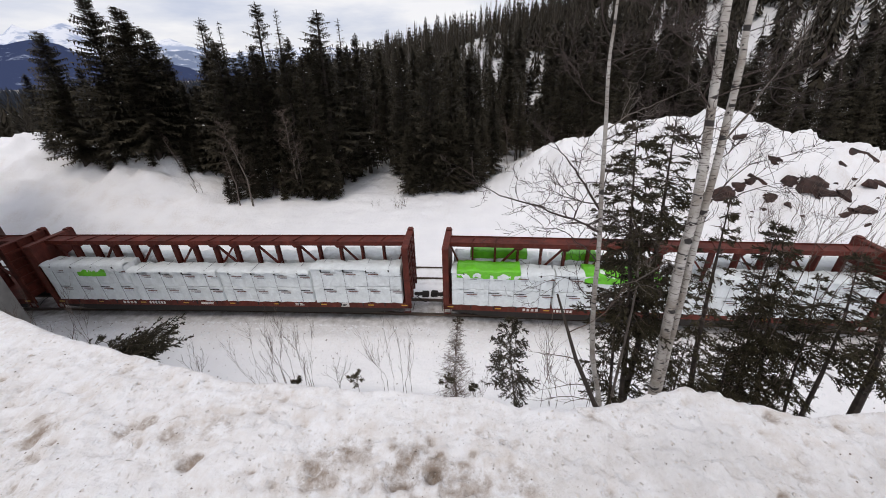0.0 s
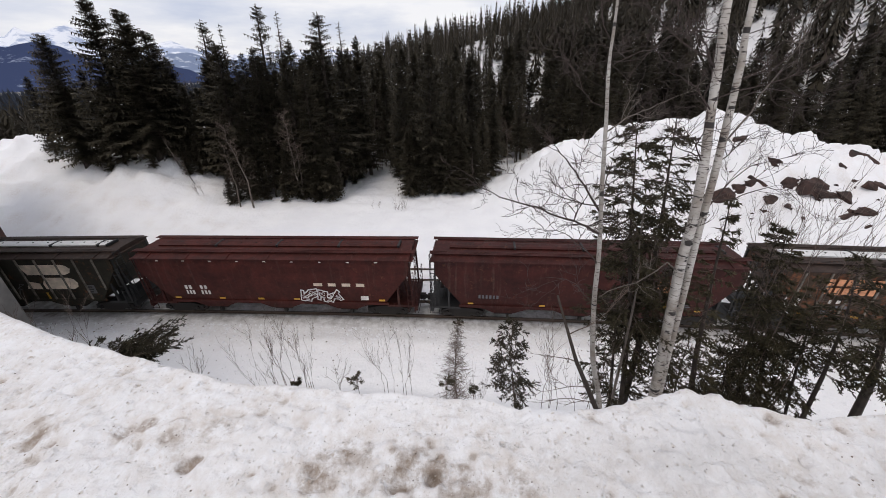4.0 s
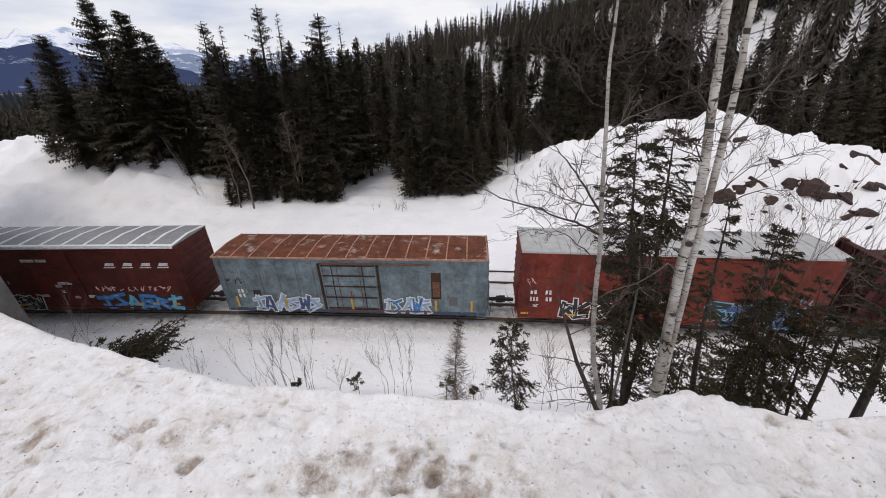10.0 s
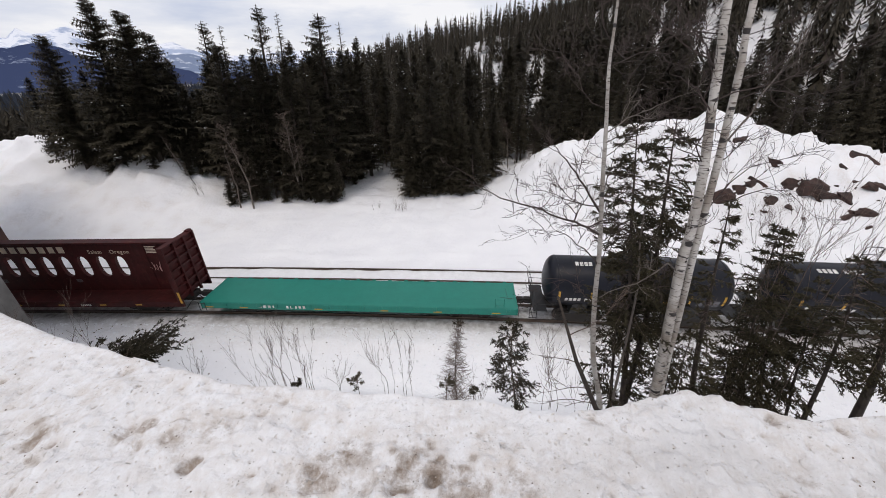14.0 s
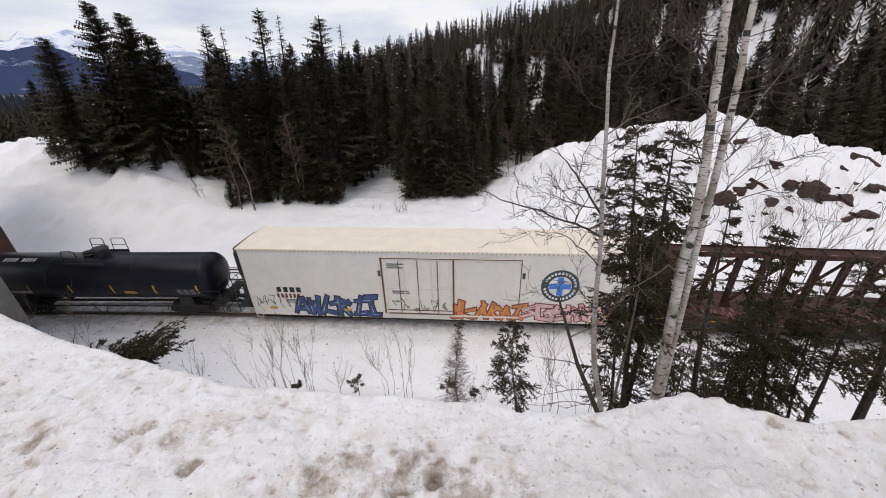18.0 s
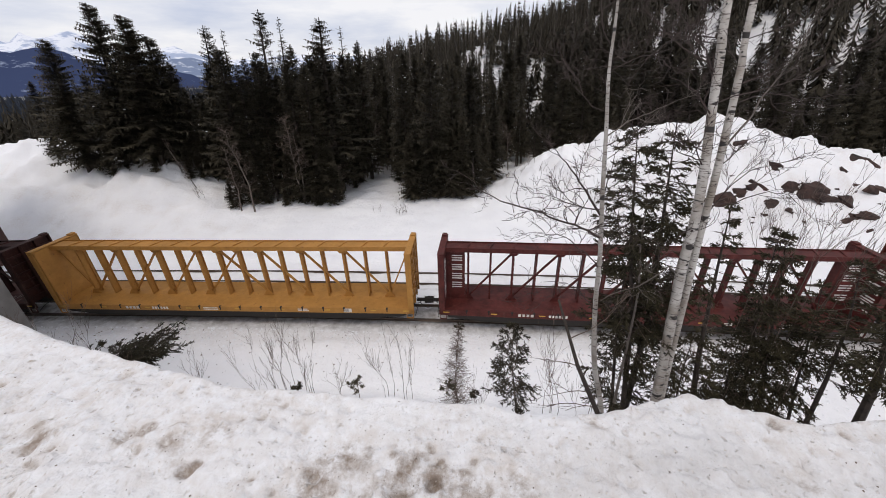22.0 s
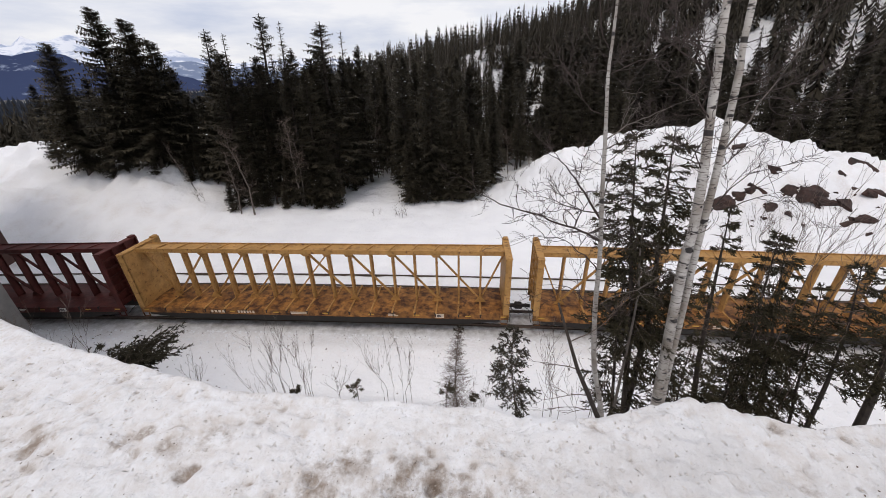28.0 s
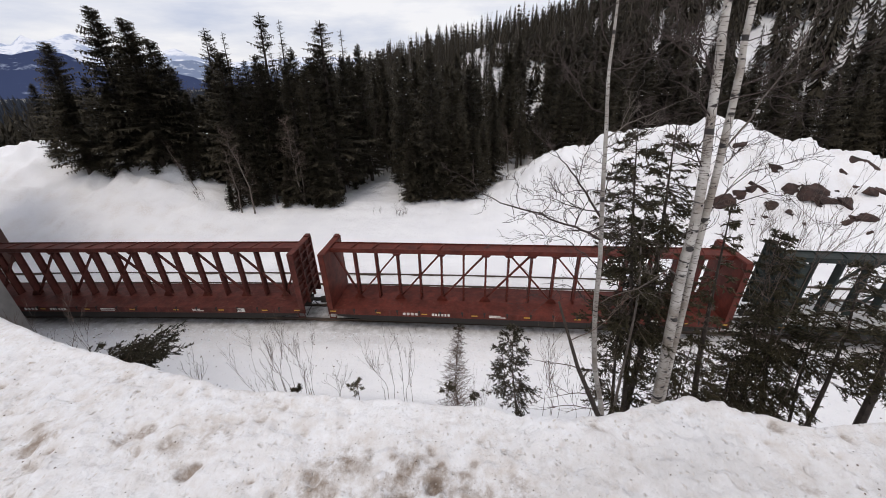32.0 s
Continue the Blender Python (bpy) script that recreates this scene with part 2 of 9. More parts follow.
def height(s, off):
    """Height of the ground over the rail's top."""
    x, y = beside(s, off)
    n1, n2, n3 = fbm(x, y, 14, 1), fbm(x, y, 3.2, 2), fbm(x, y, 0.8, 3)
    z = -0.33 + 0.05 * n1 + 0.04 * n2 * smooth(2.0, 4.0, np.abs(off))
    # the snow lies just under the heads of the idle rails
    z = z + 0.22 * np.exp(-((off - 4.1) / 2.0) ** 4)
    z = z + 0.10 * np.exp(-((off - 7.6 - 0.3 * n1) / 0.5) ** 2)
    # ploughed windrow on the near side and the steep bank up to the road
    d, zc = near_crest(s)
    z = z + (0.16 + 0.06 * n2) * np.exp(-((-off - 3.0 - 0.25 * n1) / 0.6) ** 2)
    up = -off
    foot = 6.4 + 0.3 * n1
    k = np.clip((up - foot) / np.maximum(d - foot, 1), 0, 1)
    bank = (zc + 0.33) * (0.86 * k ** 1.12 + 0.14 * k ** 5)
    top = smooth(d - 0.35, d + 0.15, up)
    n4, n5 = fbm(x, y, 0.33, 4, 3), fbm(x, y, 0.12, 5, 2)
    lumps = 0.030 * n2 + 0.024 * n3 + 0.018 * np.abs(n4) + 0.009 * n5
    z = z + bank + top * lumps - 0.10 * smooth(d, d + 3.0, up)
    z = z - 0.25 * smooth(20.5, 22.5, up)
    # far side: cut bank and knoll, and the hill behind them
    ridge = np.interp(s, RIDGE_S, RIDGE_Z)
    base = np.interp(s, [-60, -30, -14, 0, 12, 30, 60], [8.0, 8.5, 14, 17, 12.5, 9.5, 9])
    crest = np.interp(s, [-60, -35, -14, 4, 10, 22, 60], [25, 21, 22, 24.5, 23, 21.5, 22])
    t = smooth(base, crest, off)
    t = 0.72 * t + 0.28 * np.clip((off - base) / (crest - base), 0, 1)
    z = z + ridge * t * (1 + 0.05 * n1) + t * smooth(0.8, 5, ridge) * (0.40 * n2 + 0.4 * n1 + 0.10 * n3 + 0.14 * np.abs(fbm(x, y, 1.7, 8, 3))) + smooth(10, 22, off) * 0.10 * n2
    back = smooth(crest + 0.5, crest + 13, off)
    z = z - back * np.maximum(ridge - 1.0, 0) * 0.95
    az = np.degrees(np.arctan2(x, np.maximum(y, 1)))
    r = np.hypot(x, y)
    lift = np.interp(az, [-50, -30, -18, -10, 0, 17, 30, 45, 70], [-14, -12, -2, 9, 21, 32, 42, 46, 40])
    hill = lift * smooth(66, 230, r) + (lift * 0.25) * smooth(200, 420, r)
    z = z + np.where(off > 0, hill * smooth(crest - 2, crest + 30, off), 0) + smooth(60, 140, off) * 2.0 * fbm(x, y, 60, 7)
    far = smooth(420, 1500, r)
    z = z * (1 - far) + far * (-40 + 6 * n1)
    return z


def spread(parts):
    """Cuts along an axis: rows of (from, to, step)."""
    out = []
    for a, b, h in parts:
        out.extend(np.arange(a, b - 1e-6, h))
    return np.array(out + [parts[-1][1]])


S_CUTS = spread([(-4200, -600, 400), (-600, -120, 30), (-120, -60, 3), (-60, -12, 0.5), (-12, -7, 0.25), (-7, -4.2, 0.06), (-4.2, 5.0, 0.022), (5.0, 12, 0.25), (12, 42, 0.35), (42, 60, 0.8),
                 (60, 120, 3), (120, 600, 30), (600, 4200, 400)])
O_CUTS = spread([(-420, -60, 30), (-60, -21, 1.5), (-21, -18.1, 0.25), (-18.1, -15.9, 0.022), (-15.9, -14.9, 0.05), (-14.9, -13, 0.15), (-13, -6, 0.5), (-6, 3, 0.25), (3, 5.4, 0.08), (5.4, 9, 0.25), (9, 28, 0.35), (28, 30, 0.6), (30, 60, 2),
                 (60, 300, 8), (300, 900, 60), (900, 4500, 450)])


def ground_material():
    """Settled snow: grit and brown melt stains where the plough threw it, grey grime along the running track, some
    shade painted in with the grey and brown.
    """
    m, n, l, b = nodes_of("old_snow")
    big = noise_node(n, l, 0.3, 4, coords="world")
    c = ramp_node(n, l, big.outputs["Fac"], 0.35, (0.88, 0.88, 0.90), 0.7, (0.94, 0.94, 0.95))
    at = n.new("ShaderNodeAttribute")
    at.attribute_name = "grit"
    sep = n.new("ShaderNodeSeparateColor")
    l.new(at.outputs["Color"], sep.inputs["Color"])

    def times(a, bb):
        k = n.new("ShaderNodeMath")
        k.operation = "MULTIPLY"
        l.new(a, k.inputs[0])
        l.new(bb, k.inputs[1])
        return k.outputs[0]

    col = c.outputs["Color"]
    d = noise_node(n, l, 7.5, 7, 0.7, coords="world")
    dr = ramp_node(n, l, d.outputs["Fac"], 0.38, (0.06, 0.06, 0.06), 0.66, (1, 1, 1))
    col = mix_node(n, l, times(dr.outputs["Color"], sep.outputs["Red"]), col, (0.66, 0.59, 0.53)).outputs["Color"]
    deep = ramp_node(n, l, sep.outputs["Red"], 0.80, (0, 0, 0), 1.0, (0.9, 0.9, 0.9))
    col = mix_node(n, l, times(deep.outputs["Color"], dr.outputs["Color"]), col, (0.27, 0.205, 0.16)).outputs["Color"]
    g = noise_node(n, l, 42, 4, 0.7, coords="world")
    gr = ramp_node(n, l, g.outputs["Fac"], 0.62, (0, 0, 0), 0.72, (0.8, 0.8, 0.8))
    col = mix_node(n, l, times(gr.outputs["Color"], sep.outputs["Red"]), col, (0.27, 0.21, 0.17)).outputs["Color"]
    h = noise_node(n, l, 2.4, 6, 0.65, coords="world")
    hr = ramp_node(n, l, h.outputs["Fac"], 0.35, (0.25, 0.25, 0.25), 0.7, (1, 1, 1))
    col = mix_node(n, l, times(hr.outputs["Color"], sep.outputs["Green"]), col, (0.31, 0.288, 0.268)).outputs["Color"]
    q = noise_node(n, l, 0.16, 6, 0.7, coords="world")
    qr = ramp_node(n, l, q.outputs["Fac"], 0.36, (0.3, 0.3, 0.3), 0.50, (1, 1, 1))
    col = mix_node(n, l, times(qr.outputs["Color"], sep.outputs["Blue"]), col, (0.05, 0.042, 0.03)).outputs["Color"]
    # thaw pits with dirt at the bottom, its colour also painting their inner shade
    warp = noise_node(n, l, 9, 3, 0.6, coords="world")
    geo = n.new("ShaderNodeNewGeometry")
    push = n.new("ShaderNodeMixRGB")
    push.blend_type = "ADD"
    push.inputs["Fac"].default_value = 0.09
    l.new(geo.outputs["Position"], push.inputs["Color1"])
    l.new(warp.outputs["Color"], push.inputs["Color2"])

    def pits(scale, share, wide):
        v = n.new("ShaderNodeTexVoronoi")
        v.inputs["Scale"].default_value = scale
        l.new(push.outputs["Color"], v.inputs["Vector"])
        pick = n.new("ShaderNodeSeparateColor")
        l.new(v.outputs["Color"], pick.inputs["Color"])
        on = ramp_node(n, l, pick.outputs["Red"], share, (0, 0, 0), share + 0.25, (1, 1, 1))
        pr = ramp_node(n, l, v.outputs["Distance"], wide * 0.25, (1, 1, 1), wide, (0, 0, 0))
        return times(times(on.outputs["Color"], pr.outputs["Color"]), at.outputs["Alpha"])

    small, large = pits(26, 0.6, 0.34), pits(9, 0.72, 0.26)
    col = mix_node(n, l, small, col, (0.76, 0.71, 0.66)).outputs["Color"]
    speck = noise_node(n, l, 60, 3, 0.7, coords="world")
    spr = ramp_node(n, l, speck.outputs["Fac"], 0.40, (0.25, 0.25, 0.25), 0.62, (1, 1, 1))
    col = mix_node(n, l, times(large, spr.outputs["Color"]), col, (0.55, 0.46, 0.38)).outputs["Color"]
    l.new(col, b.inputs["Base Color"])
    b.inputs["Roughness"].default_value = 0.8
    b.inputs["Specular IOR Level"].default_value = 0.15
    f1 = noise_node(n, l, 4, 6, 0.6, coords="world")
    f2 = noise_node(n, l, 28, 5, 0.7, coords="world")
    f0 = noise_node(n, l, 0.9, 5, 0.6, coords="world")
    b0 = bump_node(n, l, f0.outputs["Fac"], 0.5, 0.35, None)
    b1 = bump_node(n, l, f1.outputs["Fac"], 0.45, 0.09, None, b0)
    b2 = bump_node(n, l, small, 0.7, 0.016, None, b1)
    b2.invert = True
    b3 = bump_node(n, l, large, 0.7, 0.03, None, b2)
    b3.invert = True
    bump_node(n, l, f2.outputs["Fac"], 0.7, 0.03, b, b3)
    return m


def build_ground():
    ss, oo = np.meshgrid(S_CUTS, O_CUTS, indexing="ij")
    x, y = beside(ss, oo)
    z = height(ss, oo)
    d, _ = near_crest(ss)
    up = -oo
    # dents, clods and old footprints on the ploughed bank: place along the line, place across it, width, depth
    for ds, dl, w, dep in DENTS:
        i0, i1 = np.searchsorted(S_CUTS, (ds - 2.2 * w, ds + 2.2 * w))
        j0, j1 = np.searchsorted(O_CUTS, (-dl - 2 * w, -dl + 2 * w))
        g = (slice(i0, i1), slice(j0, j1))
        z[g] -= dep * np.exp(-(((ss[g] - ds) / w) ** 2 + ((up[g] - dl) / (w * 0.8)) ** 2) ** 1.5)
    ns, no = ss.shape
    me = bpy.data.meshes.new("ground")
    idx = np.arange(ns * no).reshape(ns, no)
    quads = np.stack([idx[:-1, :-1], idx[1:, :-1], idx[1:, 1:], idx[:-1, 1:]], -1).reshape(-1, 4)
    me.vertices.add(ns * no)
    me.vertices.foreach_set("co", np.stack([x, y, z], -1).reshape(-1))
    me.loops.add(quads.size)
    me.loops.foreach_set("vertex_index", quads.reshape(-1).astype(np.int32))
    me.polygons.add(len(quads))
    me.polygons.foreach_set("loop_start", np.arange(0, quads.size, 4, dtype=np.int32))
    me.polygons.foreach_set("use_smooth", np.ones(len(quads), bool))
    me.update(calc_edges=True)
    red = smooth(d - 1.6, d + 0.3, up) * (0.50 + 0.38 * fbm(x, y, 1.1, 11)) + 0.22 * smooth(4.4, 3.4, up) * smooth(1.0, 2.2, up)
    red = red + smooth(12, 14, oo) * smooth(26, 22, oo) * smooth(6, 14, ss) * smooth(50, 40, ss) * np.clip(0.15 + 0.45 * fbm(x, y, 2.5, 12), 0, 1)
    red = red + smooth(9, 12, oo) * smooth(22, 18, oo) * smooth(-16, -26, ss) * np.clip(0.05 + 0.5 * fbm(x, y, 3.0, 13), 0, 1)
    for ds, dl, w, dep in STAINS:
        red = red + dep * np.exp(-((ss - ds) / w) ** 2 - ((up - dl) / (w * 0.7)) ** 2)
    for ds, dl, w, dep in DENTS:
        if dep > 0.02:
            i0, i1 = np.searchsorted(S_CUTS, (ds - 2 * w, ds + 2 * w))
            j0, j1 = np.searchsorted(O_CUTS, (-dl - 2 * w, -dl + 2 * w))
            g = (slice(i0, i1), slice(j0, j1))
            red[g] += 14 * dep * np.exp(-((ss[g] - ds) / w) ** 2 - ((up[g] - dl) / (w * 0.8)) ** 2)
    # grey on the near bank, deepening rightwards, is painted in for shade
    # running bed: part grime, part shade under the cars put into the colour
    # stripes by the idle rails: dirty snow edges and painted groove shade
    green = np.exp(-(np.abs(oo) / 1.75) ** 6) * 0.95 + 0.2 * np.exp(-((oo - 4.1) / 1.3) ** 4) + (0.45 + 0.3 * fbm(x, y, 1.5, 16)) * (np.exp(-((oo - 3.35) / 0.16) ** 2) + np.exp(-((oo - 4.85) / 0.16) ** 2) + 0.7 * np.exp(-((oo - 2.75 - 0.1 * fbm(x, y, 5, 17)) / 0.12) ** 2)) + 0.16 * smooth(7.0, 2.5, up) * smooth(1.4, 2.2, up) * smooth(2, -12, ss) + smooth(d - 0.3, d + 0.6, up) * (0.08 + 0.40 * smooth(0.4, 3.8, ss))
    # blue darkens the woodland floor, painting in tree shade and distant forest cover
    blue = smooth(31, 36, oo) * smooth(85, 70, oo) * smooth(4, 10, ss) * 0.25 + smooth(70, 110, oo) * 0.25 + smooth(120, 200, oo) * smooth(15, -25, x) * 1.0
    col = me.color_attributes.new("grit", "FLOAT_COLOR", "POINT")
    rgba = np.stack([np.clip(red, 0, 1.2), np.clip(green, 0, 1), np.clip(blue, 0, 1), smooth(d - 0.6, d, up)], -1)
    col.data.foreach_set("color", rgba.reshape(-1).astype(np.float32))
    me.materials.append(ground_material())
    return tagged(new("ground", me), "old snow over railway cutting, banks and wooded hill, gritty beside the road", "snow", kind="structure")


rs_bank = np.random.RandomState(21)
DENTS = [(-0.24, 17.0, 0.055, 0.08), (-0.19, 16.94, 0.035, 0.04), (0.67, 16.95, 0.05, 0.07), (1.28, 17.0, 0.05, 0.07), (1.5, 16.95, 0.05, 0.06), (1.75, 16.92, 0.04, 0.05), (-0.9, 16.78, 0.09, 0.05), (2.1, 16.9, 0.05, 0.04)]
DENTS += [(rs_bank.uniform(-4, 5), rs_bank.uniform(16.0, 17.6), rs_bank.uniform(0.025, 0.09), rs_bank.uniform(-0.025, 0.035)) for _ in range(260)]
DENTS += [(rs_bank.uniform(-4, 5), rs_bank.uniform(16.0, 17.6), rs_bank.uniform(0.028, 0.05), rs_bank.uniform(0.008, 0.03)) for _ in range(620)]
DENTS += [(1.45 + rs_bank.normal(0, 0.2), 16.92 + rs_bank.normal(0, 0.1), rs_bank.uniform(0.02, 0.05), rs_bank.uniform(-0.035, 0.04)) for _ in range(150)]
STAINS = [(1.5, 16.88, 0.26, 0.4), (1.3, 17.02, 0.16, 0.3), (1.75, 16.95, 0.12, 0.4), (-0.24, 17.0, 0.045, 1.0), (-0.19, 16.95, 0.03, 0.9), (-0.95, 16.8, 0.10, 0.6), (-0.75, 16.74, 0.08, 0.9), (0.67, 16.96, 0.05, 0.7), (2.0, 16.6, 0.2, 0.4), (-1.5, 16.9, 0.25, 0.35), (-2.2, 16.5, 0.2, 0.4), (0.2, 17.05, 0.2, 0.3), (-0.1, 16.3, 0.15, 0.5), (-1.2, 15.95, 0.12, 0.5)]
build_ground()


def ground_z(s, off):
    return float(height(np.array([float(s)]), np.array([float(off)]))[0])


# ---------------------------------------------------------------- rails
RAIL_FORM = [(-0.07, -0.17), (0.07, -0.17), (0.07, -0.15), (0.012, -0.12), (0.012, -0.045), (0.037, -0.03), (0.037, 0.0), (-0.037, 0.0), (-0.037, -0.03), (-0.012, -0.045), (-0.012, -0.12), (-0.07, -0.15)]


def rail(off, label):
    cuts = spread([(-640, -80, 40), (-80, 80, 2), (80, 640, 40)])
    verts, faces, n = [], [], len(RAIL_FORM)
    for s in cuts:
        for u, w in RAIL_FORM:
            x, y = beside(s, off + u)
            verts.append((float(x), float(y), w))
    for i in range(len(cuts) - 1):
        for k in range(n):
            j = (k + 1) % n
            faces.append((i * n + k, i * n + j, (i + 1) * n + j, (i + 1) * n + k))
    sh = Shape()
    sh.add(verts, faces)
    return solid("rail", sh, M_RAIL, label, "rail", "rails", "structure")


for off in (-0.75, 0.75):
    rail(off, "steel rail of the running track in packed snow")
for off in (3.35, 4.85):
    rail(off, "dull brown rail of the idle track in snow")



# ---------------------------------------------------------------- places on the land
def locate(x, y):
    """Place along and across the line of a world point."""
    s = float(x)
    for _ in range(12):
        px, py, t = line_at(s)
        s = s + float((x - px) * np.cos(t) + (y - py) * np.sin(t))
    px, py, t = line_at(s)
    return s, float(-(x - px) * np.sin(t) + (y - py) * np.cos(t))


def land_z(x, y):
    return ground_z(*locate(x, y))


def polar(az, r):
    """World x, y at a bearing in degrees (right of straight ahead) and a distance from the road's edge."""
    return r * math.sin(radians(az)), r * math.cos(radians(az))


def tilt_at(az):
    """Degrees by which the trees of the wood lean inwards from a bearing: those on either flank lean towards the cutting."""
    return float(np.interp(az, [-50, -30, -10, 15, 30, 48], [7.0, 4.2, 0, 0, -5.0, -10.0]))


# ---------------------------------------------------------------- materials of trees
def needle_material(name, dark, light):
    m, n, l, b = nodes_of(name)
    info = n.new("ShaderNodeObjectInfo")
    geo = n.new("ShaderNodeNewGeometry")
    add = n.new("ShaderNodeMath")
    add.operation = "MULTIPLY_ADD"
    add.inputs[1].default_value, add.inputs[2].default_value = 0.6, 0.0
    l.new(geo.outputs["Random Per Island"], add.inputs[0])
    add2 = n.new("ShaderNodeMath")
    add2.operation = "MULTIPLY_ADD"
    add2.inputs[1].default_value = 0.4
    l.new(info.outputs["Random"], add2.inputs[0])
    l.new(add.outputs[0], add2.inputs[2])
    c = ramp_node(n, l, add2.outputs[0], 0.1, dark, 0.95, light)
    l.new(c.outputs["Color"], b.inputs["Base Color"])
    b.inputs["Roughness"].default_value = 0.7
    b.inputs["Specular IOR Level"].default_value = 0.2
    return m


M_NEEDLE = needle_material("spruce_needles", (0.026, 0.022, 0.016), (0.092, 0.078, 0.052))
M_NEEDLE_FAR = needle_material("far_needles", (0.016, 0.014, 0.011), (0.055, 0.045, 0.030))
M_NEEDLE_NEAR = needle_material("young_spruce_needles", (0.018, 0.016, 0.010), (0.078, 0.066, 0.036))
M_TRUNK = plain("dark_bark", (0.045, 0.034, 0.027), 0.9, 0, 0.35, 9, 0.5)
M_GREYTRUNK = plain("grey_bark", (0.13, 0.11, 0.095), 0.9, 0, 0.3, 9, 0.4)
M_TWIG = plain("brown_twig", (0.12, 0.088, 0.072), 0.85, 0, 0.3, 20, 0.2)
M_SNOWCLUMP = plain("clinging_snow", (0.85, 0.86, 0.88), 0.8, 0, 0.03, 8, 0.2)


def birch_bark(name="birch_bark", tone=1.0):
    """White papery bark with dark dashes across it, black scars, peach patches."""
    m, n, l, b = nodes_of(name)
    base = noise_node(n, l, 3.0, 5, 0.6)
    c = ramp_node(n, l, base.outputs["Fac"], 0.35, (0.30 * tone, 0.26 * tone, 0.22 * tone), 0.62, (0.56 * tone, 0.53 * tone, 0.49 * tone))
    dash = noise_node(n, l, 1.0, 4, 0.65, stretch=(9, 9, 60))
    dr = ramp_node(n, l, dash.outputs["Fac"], 0.56, (0, 0, 0), 0.63, (1, 1, 1))
    c2 = mix_node(n, l, dr.outputs["Color"], c.outputs["Color"], (0.10, 0.075, 0.06))
    scar = noise_node(n, l, 1.0, 3, 0.5, stretch=(4, 4, 11))
    sr = ramp_node(n, l, scar.outputs["Fac"], 0.61, (0, 0, 0), 0.65, (1, 1, 1))
    c3 = mix_node(n, l, sr.outputs["Color"], c2.outputs["Color"], (0.035, 0.03, 0.028))
    l.new(c3.outputs["Color"], b.inputs["Base Color"])
    b.inputs["Roughness"].default_value = 0.7
    bump_node(n, l, dash.outputs["Fac"], 0.4, 0.01, b)
    return m


M_BIRCH = birch_bark()
M_BIRCH_GREY = birch_bark("grey_birch_bark", 0.8)


# ---------------------------------------------------------------- conifers of the wood
def conifer(seed, rmax, bare=0.08, thin=1.0, snow=16, fine=False):
    """Trunk, crown and clinging snow of a spruce ten metres high."""
    rs = random.Random(seed)
    trunk = Shape().tube([(0, 0, -0.6), (0, 0, 2), (0.05, 0.03, 6), (0.0, 0.05, 10)], [0.16, 0.13, 0.07, 0.012], 7)
    crown, clumps = Shape(), Shape()
    z = 10 * bare
    while z < 9.85:
        u = z / 10
        reach = rmax * ((1 - u) ** 0.7 * 0.94 + 0.06) * (0.55 + 0.45 * min(1, (u - bare * 0.6) / 0.12))
        for _ in range(rs.choice((7, 8, 9)) if fine else rs.choice((4, 5, 6, 6))):
            if rs.random() > thin:
                continue
            az = rs.uniform(0, 6.283)
            zb = z + rs.uniform(-0.16, 0.16)
            ln = reach * rs.uniform(0.4, 1.22)
            droop = (0.50 * (1 - u) - 0.22 if fine else 0.62 * (1 - u) - 0.12) + rs.uniform(-0.18, 0.18)
            lift = rs.uniform(0.05, 0.2)
            ca, sa = math.cos(az), math.sin(az)

            def at(t, side=0.0, down=0.0):
                d = ln * t
                return (ca * d - sa * side, sa * d + ca * side, zb - droop * d * t ** 0.3 + lift * ln * t * t - down)

            wv = 0.03 * ln + 0.02
            vs = [at(0, -wv * 0.5), at(0, wv * 0.5), at(0.55, -wv), at(0.55, wv), at(1.0)]
            crown.add(vs, [(0, 1, 3, 2), (2, 3, 4)])
            k = 10 if fine else 7
            for i in range(k):
                t = 0.14 + 0.82 * i / (k - 1)
                for sgn in (-1, 1):
                    tl = ((0.17 if fine else 0.36) * ln * (1.08 - t) + 0.10 + 0.03 * ln) * rs.uniform(0.5, 1.4)
                    b0, b1 = at(max(t - (0.05 if fine else 0.065), 0)), at(min(t + (0.035 if fine else 0.04), 1))
                    tip = at(min(t + 0.14 * rs.uniform(0.6, 1.5), 1.08), sgn * tl, 0.10 * tl + rs.uniform(-0.35 if fine else 0, 0.55 if fine else 0.25) * tl)
                    crown.add([b0, b1, tip], [(0, 1, 2)])
                if fine and i % 2:
                    # a hanging spray
                    tl = (0.10 * ln + 0.12) * rs.uniform(0.5, 1.3)
                    crown.add([at(t - 0.04), at(min(t + 0.05, 1)), at(min(t + 0.03, 1), rs.uniform(-0.5, 0.5) * tl, tl)], [(0, 1, 2)])
            if snow and rs.random() < snow / (1500 if fine else 900):
                t = rs.uniform(0.5, 0.95)
                px, py, pz = at(t)
                q = rs.uniform(0.03, 0.08)
                clumps.add([(px + q * 1.6, py, pz), (px, py + q, pz), (px - q * 1.4, py, pz), (px, py - q, pz), (px, py, pz + q * 0.8), (px, py, pz - q * 0.2)],
                           [(0, 1, 4), (1, 2, 4), (2, 3, 4), (3, 0, 4), (1, 0, 5), (2, 1, 5), (3, 2, 5), (0, 3, 5)])
        z += rs.uniform(0.16, 0.30) * (1.15 - 0.75 * u) * (0.66 if fine else 1)
    out = []
    for nm, sh, mat in (("trunk", trunk, M_TRUNK), ("crown", crown, M_NEEDLE), ("clinging_snow", clumps, M_SNOWCLUMP)):
        if sh.f:
            me = sh.mesh(nm)
            me.materials.append(mat)
